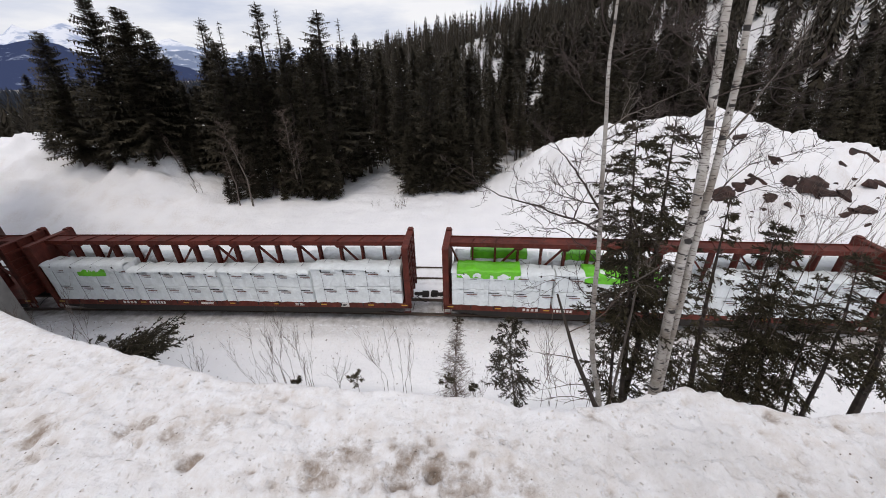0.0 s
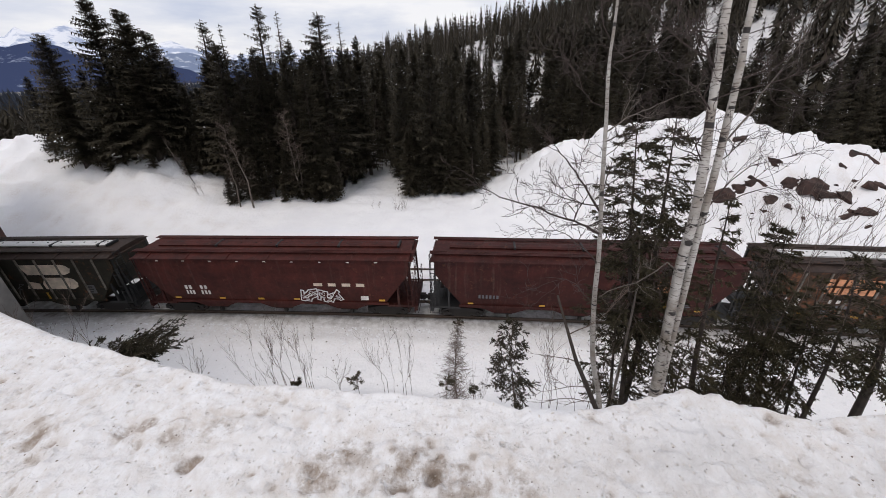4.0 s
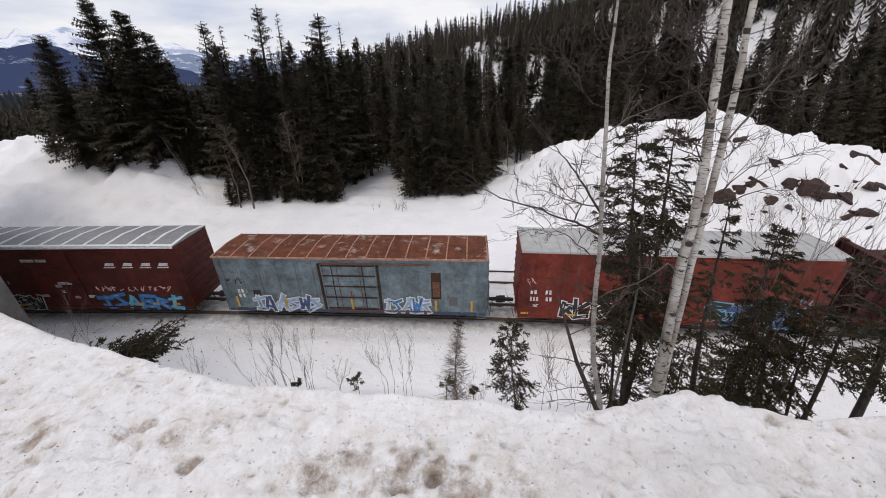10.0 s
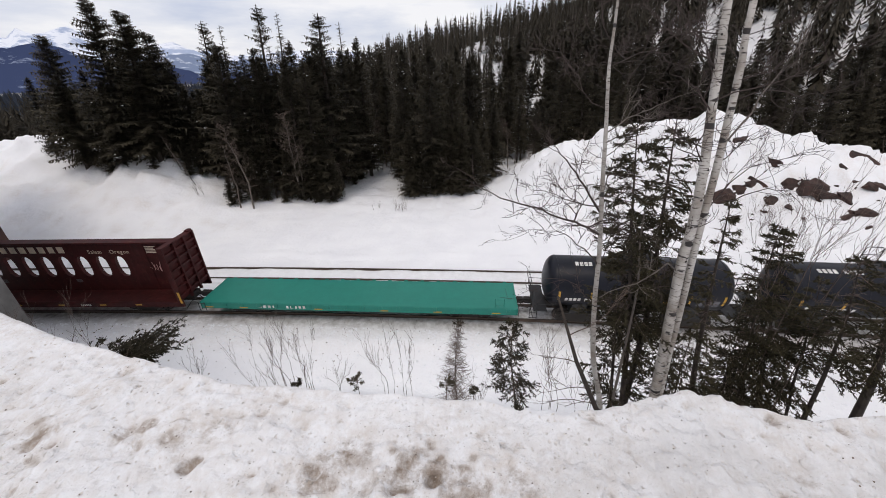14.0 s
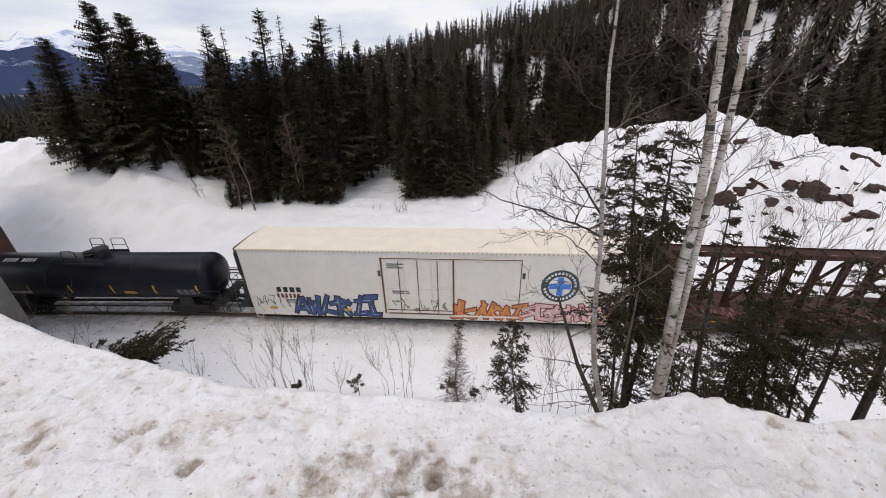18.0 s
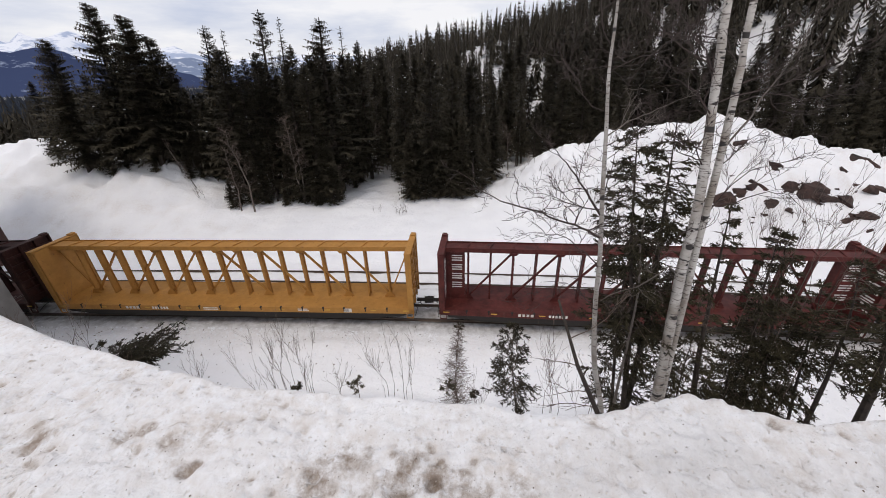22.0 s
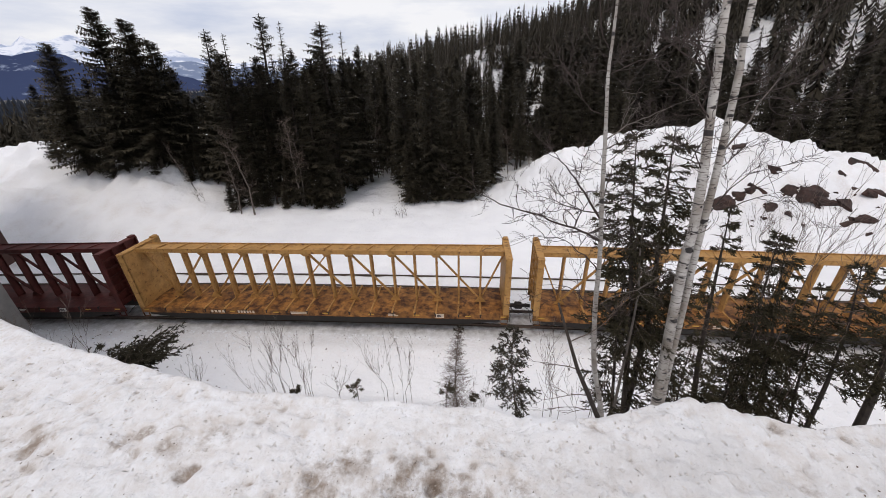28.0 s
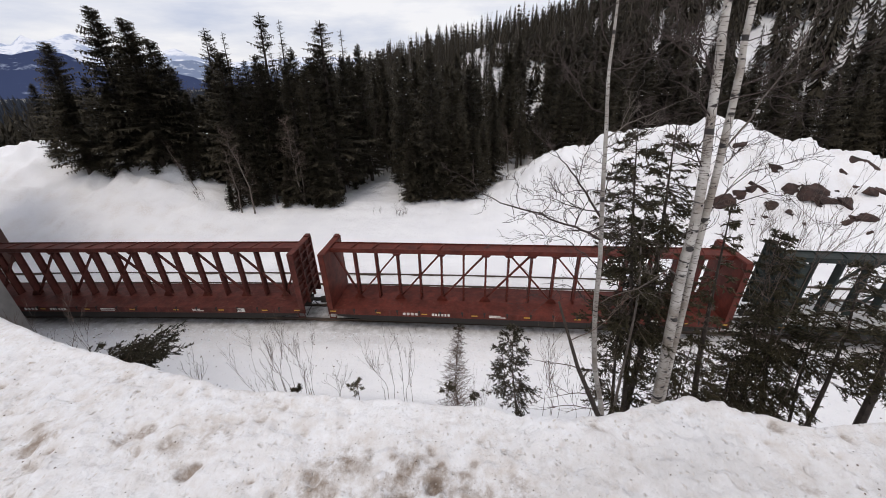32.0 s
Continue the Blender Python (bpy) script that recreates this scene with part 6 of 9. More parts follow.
    # markings along the sill
    for x in (-10.9, -8.2, -5.4, -2.6, 0.4, 3.2, 6.0, 8.9, 10.9):
        plate(car, "reflector", x + rs.uniform(-0.1, 0.1), 0.93, 0.34, 0.075, -1.402, M_YELLOW, "yellow reflective strip")
    if print_mat:
        bars(car, -6.3, 0.92, 0.95, 0.17, 4, -1.403, print_mat, seed=seed)
        bars(car, -4.5, 0.92, 1.1, 0.17, 6, -1.403, print_mat, seed=seed)
        small_print(car, -1.2, 0.92, 1.0, 0.2, 2, -1.403, print_mat, seed)
        small_print(car, 4.6, 0.92, 0.7, 0.2, 2, -1.403, print_mat, seed + 1)
        plate(car, "sign_plate", 7.3, 0.92, 0.5, 0.26, -1.403, print_mat, "pale stencilled plate")
        small_print(car, 7.3, 0.92, 0.3, 0.16, 2, -1.411, M_BLACK, seed + 2)
        if marks:
            for sgn in (-1, 1):
                sh = Shape()
                xx = sgn * (L - 0.012)
                for i in range(16):
                    z = 4.1 - i * 0.15
                    if i % 5 != 4:
                        sh.box(min(xx, xx - sgn * 0.008), max(xx, xx - sgn * 0.008), -1.2, -1.2 + rs.uniform(0.45, 0.75), z, z + 0.08)
                part("small_print", sh, print_mat, car)
                sh = Shape()
                for i in range(15):
                    z = 4.05 - i * 0.15
                    if i % 4 != 3:
                        x0 = sgn * (L - 0.95)
                        sh.box(min(x0, x0 + sgn * 0.6), max(x0, x0 + sgn * 0.6), -0.232, -0.224, z, z + 0.07)
                part("small_print", sh, print_mat, car)
                part("end_panel", Shape().box(min(sgn * (L - 1.1), sgn * L), max(sgn * (L - 1.1), sgn * L), -0.222, -0.205, CB_DECK + 0.1, CB_TOP - 0.2), paint, car)
    if scuffs:
        # bare metal streaks where packs were dragged across the deck
        sh = Shape()
        for _ in range(scuffs):
            x, y0 = rs.uniform(-L + 0.5, L - 0.5), rs.uniform(-1.3, -0.5)
            ln, w = rs.uniform(0.10, 0.55), rs.uniform(0.012, 0.03)
            zz = [CB_DECK + 0.07 * (q + 1.36) / 1.11 + 0.004 for q in (y0, min(y0 + ln, -0.26))]
            sh.add([(x - w, y0, zz[0]), (x + w, y0, zz[0]), (x + w + 0.05 * ln, min(y0 + ln, -0.26), zz[1]), (x - w + 0.05 * ln, min(y0 + ln, -0.26), zz[1])], [(0, 1, 2, 3)])
        for _ in range(scuffs // 6):
            x, w = rs.uniform(-L + 0.5, L - 0.5), rs.uniform(0.03, 0.18)
            sh.add([(x - w, -0.3, CB_TOP + 0.004), (x + w, -0.3, CB_TOP + 0.004), (x + w * 0.8, -0.2, CB_TOP + 0.004), (x - w, -0.22, CB_TOP + 0.004)], [(0, 1, 2, 3)])
        part("scuff_marks", sh, M_SCUFF, car, "pale scuffed bare metal streaks", kind="stuff")
    for x in (-CB_HALF + 0.25, CB_HALF - 0.25):
        part("corner_step", Shape().box(x - 0.2, x + 0.2, -1.42, -1.36, 0.42, 0.47).box(x - 0.2, x - 0.17, -1.42, -1.36, 0.42, 0.74).box(x + 0.17, x + 0.2, -1.42, -1.36, 0.42, 0.74), sill_mat, car)
    add_trucks(car, 8.6)
    add_couplers(car, CB_HALF)
    if load:
        load(car)
    return register(car, middle)


def soft_pack(x0, x1, y0, y1, z0, z1, seed, sag=0.05):
    """A wrapped pack: a box of cloth-like faces, bulged and creased a little."""
    rs = np.random.RandomState(seed)
    sh = Shape()
    ph = rs.uniform(0, 6.28, 6)
    off = Vector(rs.uniform(0, 50, 3))

    def bulge(p):
        x, y, z = p
        v = Vector(p) + off
        k = 0.016 * math.sin(9 * x + ph[0]) + 0.055 * noise.noise(v * 2.2) + 0.035 * abs(noise.noise(v * 5.5)) + 0.014 * noise.noise(v * 14)
        up = 0.02 * math.sin(7 * x + ph[2]) + 0.06 * noise.noise(v * 3.1) + 0.03 * abs(noise.noise(v * 7))
        near = y < (y0 + y1) / 2
        yy = y - k - 0.01 if near else y + k
        zz = z + up * (1 if z > z0 + 0.1 else 0.2) - sag * (0.5 + 0.5 * math.sin(3 * x + ph[4])) * (1 if z > (z0 + z1) / 2 else 0)
        return (x, yy, zz)

    nx = max(3, int((x1 - x0) / (0.075 if y0 < 0 else 0.2)))
    e = 0.06
    prof = [(y0, z0 + (z1 - z0) * t) for t in (0, 0.12, 0.24, 0.36, 0.48, 0.6, 0.72, 0.84)]
    prof += [(y0, z1 - e), (y0 + e, z1), (y0 + (y1 - y0) * 0.3, z1 + 0.01), (y0 + (y1 - y0) * 0.6, z1 + 0.01), (y1 - e, z1), (y1, z1 - e), (y1, z0)]
    m = len(prof)
    vs = [bulge((x0 + (x1 - x0) * i / nx, *p)) for i in range(nx + 1) for p in prof]
    fs = [(i * m + k, (i + 1) * m + k, (i + 1) * m + k + 1, i * m + k + 1) for i in range(nx) for k in range(m - 1)]
    fs += [tuple(range(m)), tuple(range(nx * m + m - 1, nx * m - 1, -1))]
    sh.add(vs, fs)
    return sh


def wrapped_load(groups, wrap, green, patches):
    """Packs of boards in white sheeting on both sides of the beam. groups: x from, x to, top, tiers."""
    def build(car):
        k = 0
        for gi, (x0, x1, top, tiers) in enumerate(groups):
            n = max(1, round((x1 - x0) / 1.25))
            w = (x1 - x0) / n
            hz = (top - CB_DECK - 0.05) / tiers
            for t in range(tiers):
                for side in (-1, 1):
                    y0, y1 = (-1.40, -0.24) if side < 0 else (0.24, 1.40)
                    z0 = CB_DECK + 0.03 + t * hz
                    k += 1
                    part("wrapped_pack", soft_pack(x0 + 0.02, x1 - 0.02, y0 + 0.01 * (k % 3), y1, z0, z0 + hz - 0.01, k + gi * 31, 0.06 if t == tiers - 1 else 0.0), wrap, car, smooth=True)
            for i in range(n):
                xs = x0 + w * (i + 0.5)
                sh = Shape()
                sh.box(xs - 0.008, xs + 0.008, -1.482, -1.466, CB_DECK, top - 0.05)
                sh.box(xs - 0.008, xs + 0.008, -1.43, -0.25, top + 0.02, top + 0.034)
                part("strap", sh, M_PRINT_GREY, car)
                part("strap_buckle", Shape().box(xs - 0.04, xs + 0.04, -1.50, -1.466, top - 0.18, top - 0.06), M_BLACK, car)
                for t in range(tiers):
                    z = CB_DECK + 0.05 + t * hz + hz * 0.74
                    cx = xs + w * 0.45
                    part("print_band", Shape().box(cx - 0.62, cx - 0.05, -1.482, -1.472, z + 0.06, z + 0.10), M_G_BLACK, car)
                    part("print_band", Shape().box(cx - 0.46, cx + 0.12, -1.482, -1.472, z - 0.07, z - 0.02), M_PRINT_RED, car)
                    part("print_band", Shape().box(cx - 0.30, cx + 0.10, -1.482, -1.472, z - 0.16, z - 0.13), M_PRINT_GREY, car)
            # the loose flap of the top sheet, torn along its lower edge
            rs = random.Random(gi * 7 + int(x0 * 10))
            nx = int((x1 - x0) / 0.09)
            flap, drop = Shape(), 0.12
            vs = []
            for i in range(nx + 1):
                x = x0 + (x1 - x0) * i / nx
                v = Vector((x * 1.7, gi * 9.0, 0))
                drop = min(0.42, max(0.03, drop + rs.uniform(-0.09, 0.09)))
                out = 0.05 * noise.noise(v * 2) + 0.02 * rs.uniform(-1, 1)
                lift = 0.07 * noise.noise(v * 1.5) + 0.02 * rs.uniform(-1, 1)
                vs += [(x, -0.9, top + 0.05 + lift), (x, -1.30, top + 0.06 + lift), (x, -1.47 - 0.3 * out, top + 0.0), (x, -1.49 - abs(out), top - drop * 0.5), (x + 0.03 * rs.uniform(-1, 1), -1.485 - abs(out) * 1.5, top - drop)]
            flap.add(vs, [(i * 5 + k, i * 5 + 5 + k, i * 5 + 6 + k, i * 5 + 1 + k) for i in range(nx) for k in range(4)])
            part("loose_sheet", flap, wrap, car, "torn loose flap of white sheeting", smooth=True)
        for x0, x1, y0, y1, z0, z1 in patches:
            part("green_sheeting", soft_pack(x0, x1, y0 - (0.05 if y0 < 0 else 0), y1, z0, z1 + 0.07, int(x0 * 7) % 97, 0.05), green, car, "torn bright green sheeting", smooth=True)
    return build


# ---------------------------------------------------------------- covered hoppers
def hopper(label, middle, paint, roof, hatch, ribs, end_mat, frame_mat, decals, half=8.0):
    car = thing("hopper_car", label, "rail car", "covered hopper cars")
    zt, ze = 4.36, 4.14
    side = [(-half + 1.5, 1.30), (half - 1.5, 1.30), (half, 3.35), (half, ze), (-half, ze), (-half, 3.35)]
    sh = Shape()
    if ribs:
        sh.prism(side, -1.46, 1.46)
    else:
        # rounded sides: a stack of slices that swell towards the middle height
        prof = [(1.42, 1.30), (1.49, 1.9), (1.52, 2.6), (1.52, 3.3), (1.49, 3.85), (1.44, ze)]
        rows = []
        for y, z in prof:
            inset = 0 if z >= 3.35 else 1.5 * (3.35 - z) / 2.05
            rows.append([(-half + inset, -y, z), (half - inset, -y, z), (half - inset, y, z), (-half + inset, y, z)])
        vs = [p for r in rows for p in r]
        fs = [(0, 3, 2, 1)]
        for i in range(len(rows) - 1):
            for k in range(4):
                j = (k + 1) % 4
                fs.append((i * 4 + k, i * 4 + j, i * 4 + 4 + j, i * 4 + 4 + k))
        fs.append(tuple(range(len(vs) - 4, len(vs))))
        sh.add(vs, fs)
    body = part("body", sh, paint, car)
    # underslung hopper bays and outlets
    for x in (-4.1, 0.0, 4.1):
        part("hopper_bay", Shape().prism([(x - 0.6, 0.72), (x + 0.6, 0.72), (x + 2.0, 1.31), (x - 2.0, 1.31)], -1.30, 1.30), paint, car)
        part("outlet", Shape().box(x - 0.55, x + 0.55, -1.15, 1.15, 0.52, 0.74, 0.03).box(x + 0.15, x + 0.3, -1.38, -1.15, 0.42, 0.68), M_TRUCK, car)
    # roof with its running boards and the long hatch
    rf = Shape().loft([(-1.53, ze - 0.03), (1.53, ze - 0.03), (1.53, ze + 0.03), (0.75, zt), (-0.75, zt), (-1.53, ze + 0.03)], -half - 0.06, half + 0.06)
    part("roof", rf, roof, car)
    for i in range(7):
        x = -half + 0.8 + i * (2 * half - 1.6) / 6
        part("roof_seam", Shape().bar((x, -1.53, ze + 0.05), (x, -0.75, zt + 0.02), 0.07, 0.05), roof, car)
        part("roof_seam", Shape().bar((x, 1.53, ze + 0.05), (x, 0.75, zt + 0.02), 0.07, 0.05), roof, car)
    cuts = [-7.45, -4.05, -0.25, 3.6, 6.55, 7.15] if ribs else [-7.3, -3.6, 0.1, 3.8, 7.3]
    for a, b in zip(cuts[:-1], cuts[1:]):
        lid = Shape().loft([(-0.32, zt), (0.32, zt), (0.34, zt + 0.09), (0.2, zt + 0.14), (-0.2, zt + 0.14), (-0.34, zt + 0.09)], a + 0.05, b - 0.05)
        hl = part("hatch_cover", lid, hatch, car)
        for i in range(4):
            x = a + (b - a) * (i + 0.5) / 4
            part("hatch_bolt", Shape().box(x - 0.035, x + 0.035, -0.06, 0.01, zt + 0.14, zt + 0.165), M_BLACK, hl)
        part("hatch_strap", Shape().box(b - 0.06, b + 0.06, -0.42, 0.42, zt + 0.02, zt + 0.17, 0.02), M_BLACK, car)
    for y in (-0.92, 0.92):
        sh = Shape()
        for k in range(3):
            sh.box(-half - 0.3, half + 0.3, y - 0.17 + k * 0.13, y - 0.08 + k * 0.13, zt + 0.03, zt + 0.06)
        part("running_board", sh, frame_mat, car)
    for sgn in (-1, 1):
        x = sgn * (half + 0.25)
        part("end_board", Shape().box(min(x, x - sgn * 0.5), max(x, x - sgn * 0.5), -1.2, 1.2, zt - 0.28, zt - 0.24).box(min(x, x - sgn * 0.5), max(x, x - sgn * 0.5), -1.5, -1.1, zt - 0.28, zt - 0.24), frame_mat, car)
    if ribs:
        n = 13
        for i in range(n):
            x = -half + 1.0 + i * (2 * half - 2.0) / (n - 1)
            zl = 1.32 if abs(x) < half - 1.5 else 1.32 + (abs(x) - half + 1.5) * 2.05 / 1.5
            part("side_rib", Shape().box(x - 0.045, x + 0.045, -1.53, -1.46, zl, ze - 0.05, 0.012), ribs, car)
            part("side_rib", Shape().box(x - 0.045, x + 0.045, 1.46, 1.53, zl, ze - 0.05, 0.012), ribs, car)
    for y in (-1.50, 1.42):
        part("side_sill", Shape().prism([(-half + 1.35, 1.16), (half - 1.35, 1.16), (half - 1.35, 1.34), (-half + 1.35, 1.34)], y, y + 0.08), paint, car)
    # open end frames: platform, posts, slanted braces, ladder, brake wheel
    for sgn in (-1, 1):
        xe, xb = sgn * (half + 0.35), sgn * (half - 1.4)
        part("end_platform", Shape().box(min(xe, xb), max(xe, xb), -1.35, 1.35, 0.92, 1.06, 0.01), end_mat, car)
        part("end_sill", Shape().box(min(xe, xe - sgn * 0.2), max(xe, xe - sgn * 0.2), -1.4, 1.4, 0.72, 1.08, 0.015), end_mat, car)
        for y in (-1.32, 1.32):
            part("end_post", Shape().bar((sgn * (half + 0.1), y, 1.0), (sgn * (half - 0.02), y, ze - 0.1), 0.11, 0.11), end_mat, car)
            part("end_brace", Shape().bar((sgn * (half - 0.75), y, 1.05), (sgn * (half - 0.75), y, 2.3), 0.12, 0.10), end_mat, car)
        for y in (-0.5, 0.5):
            part("slope_brace", Shape().bar((sgn * (half - 0.3), y, 1.05), (sgn * (half - 0.55), y, 2.55), 0.1, 0.1), end_mat, car)
        ladder(car, sgn * (half + 0.3), -1.12, 1.05, zt + 0.1, end_mat, 0.4, "y")
        ladder(car, sgn * (half + 0.02), -1.43, 0.6, 3.4, end_mat, 0.4, "x")
        sh = Shape()
        sh.tube([(xe, -1.3, 1.08), (xe, -1.3, 2.0), (xe, 1.3, 2.0), (xe, 1.3, 1.08)], 0.02, 5)
        sh.tube([(xe, -1.3, 1.55), (xe, 1.3, 1.55)], 0.02, 5)
        part("end_rail", sh, end_mat, car)
    bw = Shape()
    bw.tube([(half + 0.42 + 0.0 * k, 0.55 + 0.28 * math.cos(k * 0.5236), 2.5 + 0.28 * math.sin(k * 0.5236)) for k in range(13)], 0.02, 5)
    part("brake_wheel", bw, M_BLACK, car)
    part("brake_cylinder", Shape().tube([(-half + 0.1, 0.3, 1.5), (-half + 0.9, 0.3, 1.5)], 0.2, 10), M_TRUCK, car)
    decals(car)
    add_trucks(car, half - 1.5)
    add_couplers(car, half + 0.32)
    return register(car, middle)


# ---------------------------------------------------------------- box cars and the refrigerator car
def box_body(car, half, z0, z1, paint, roof, roof_rib, wide=1.5, rise=0.14, panels=10, rib_w=0.05, flat=False, rib_mat=None):
    part("body", Shape().box(-half, half, -wide, wide, z0, z1, 0.02), paint, car)
    prof = [(-wide - 0.03, z1 - 0.03), (wide + 0.03, z1 - 0.03), (wide + 0.03, z1 + 0.03), (0.0, z1 + rise), (-wide - 0.03, z1 + 0.03)]
    part("roof", Shape().loft(prof, -half - 0.02, half + 0.02), roof, car)
    part("eave", Shape().box(-half - 0.03, half + 0.03, -wide - 0.05, -wide - 0.001, z1 - 0.09, z1 + 0.035, 0.01), roof_rib, car)
    part("eave", Shape().box(-half - 0.03, half + 0.03, wide + 0.001, wide + 0.05, z1 - 0.09, z1 + 0.035, 0.01), roof_rib, car)
    for i in range(panels + 1):
        x = -half + 0.06 + (2 * half - 0.12) * i / panels
        for y in (-1, 1):
            part("roof_rib", Shape().bar((x, y * (wide + 0.02), z1 + 0.045), (x, 0.0, z1 + rise + 0.015), rib_w, 0.04), roof_rib, car)
    part("side_sill", Shape().box(-half + 0.02, half - 0.02, -wide - 0.012, -wide + 0.05, z0 - 0.16, z0 + 0.06, 0.01), rib_mat or paint, car)
    part("side_sill", Shape().box(-half + 0.02, half - 0.02, wide - 0.05, wide + 0.012, z0 - 0.16, z0 + 0.06, 0.01), rib_mat or paint, car)
    part("centre_sill", Shape().box(-half + 0.1, half - 0.1, -0.4, 0.4, z0 - 0.2, z0 + 0.02), M_TRUCK, car)
    # corrugated ends
    for sgn in (-1, 1):
        for i in range(9):
            z = z0 + 0.3 + i * (z1 - z0 - 0.5) / 8
            part("end_rib", Shape().prism([(sgn * half, z - 0.14), (sgn * (half + 0.055), z - 0.03), (sgn * (half + 0.055), z + 0.03), (sgn * half, z + 0.14)][::sgn], -wide + 0.1, wide - 0.1), paint, car)
        ladder(car, sgn * (half + 0.09), -wide + 0.35, z0 - 0.1, z0 + 1.9, paint, 0.42, "y")
        ladder(car, sgn * (half - 0.3), -wide - 0.05, z0 - 0.35, z0 + 1.2, paint, 0.42, "x")


def sliding_door(car, x0, x1, z0, z1, y, paint, rows=4, rod_mat=None, track=True, track_to=None):
    d = part("door", Shape().box(x0, x1, y - 0.05, y, z0, z1, 0.012), paint, car)
    h = (z1 - z0) / rows
    for i in range(rows):
        part("door_panel", Shape().box(x0 + 0.12, x1 - 0.12, y - 0.066, y - 0.05, z0 + h * i + 0.08, z0 + h * (i + 1) - 0.08, 0.012), paint, d)
    for x in (x0 + 0.05, x1 - 0.05):
        part("door_post", Shape().box(x - 0.05, x + 0.05, y - 0.075, y, z0, z1), paint, d)
    rm = rod_mat or paint
    for u in (0.3, 0.7):
        x = x0 + (x1 - x0) * u
        part("lock_rod", Shape().tube([(x, y - 0.085, z0 + 0.05), (x, y - 0.085, z1 - 0.05)], 0.018, 6), rm, d)
    part("door_handle", Shape().tube([(x0 + (x1 - x0) * 0.5, y - 0.09, z0 + 0.75), (x0 + (x1 - x0) * 0.5, y - 0.09, z0 + 1.3)], 0.028, 6), rm, d)
    if track:
        e = track_to if track_to is not None else x1 + (x1 - x0)
        part("door_track", Shape().box(min(x0, e), max(x1, e), y - 0.09, y, z1 + 0.02, z1 + 0.10, 0.01), rm, car)
        part("door_track", Shape().box(min(x0, e), max(x1, e), y - 0.09, y, z0 - 0.10, z0 - 0.03, 0.01), rm, car)
    return d


def wheels_under(car, half, tr):
    add_trucks(car, tr)
    add_couplers(car, half + 0.12)
    part("brake_gear", Shape().box(-1.2, -0.4, -0.9, -0.5, 0.45, 0.75, 0.03).tube([(-0.3, -0.6, 0.6), (half - 2.5, -0.3, 0.6)], 0.03, 5), M_TRUCK, car)


# ---------------------------------------------------------------- tank cars
def lathe(profile, n=40, x_sign=1):
    """Turns (x, r) pairs round the x axis."""
    sh = Shape()
    vs = [(x, r * math.sin(6.28318 * k / n), r * math.cos(6.28318 * k / n)) for x, r in profile for k in range(n)]
    m = len(profile)
    fs = [(i * n + k, i * n + (k + 1) % n, (i + 1) * n + (k + 1) % n, (i + 1) * n + k)[::-1] for i in range(m - 1) for k in range(n)]
    fs += [tuple(range(n)), tuple(range(m * n - 1, (m - 1) * n - 1, -1))]
    return sh.add(vs, fs)


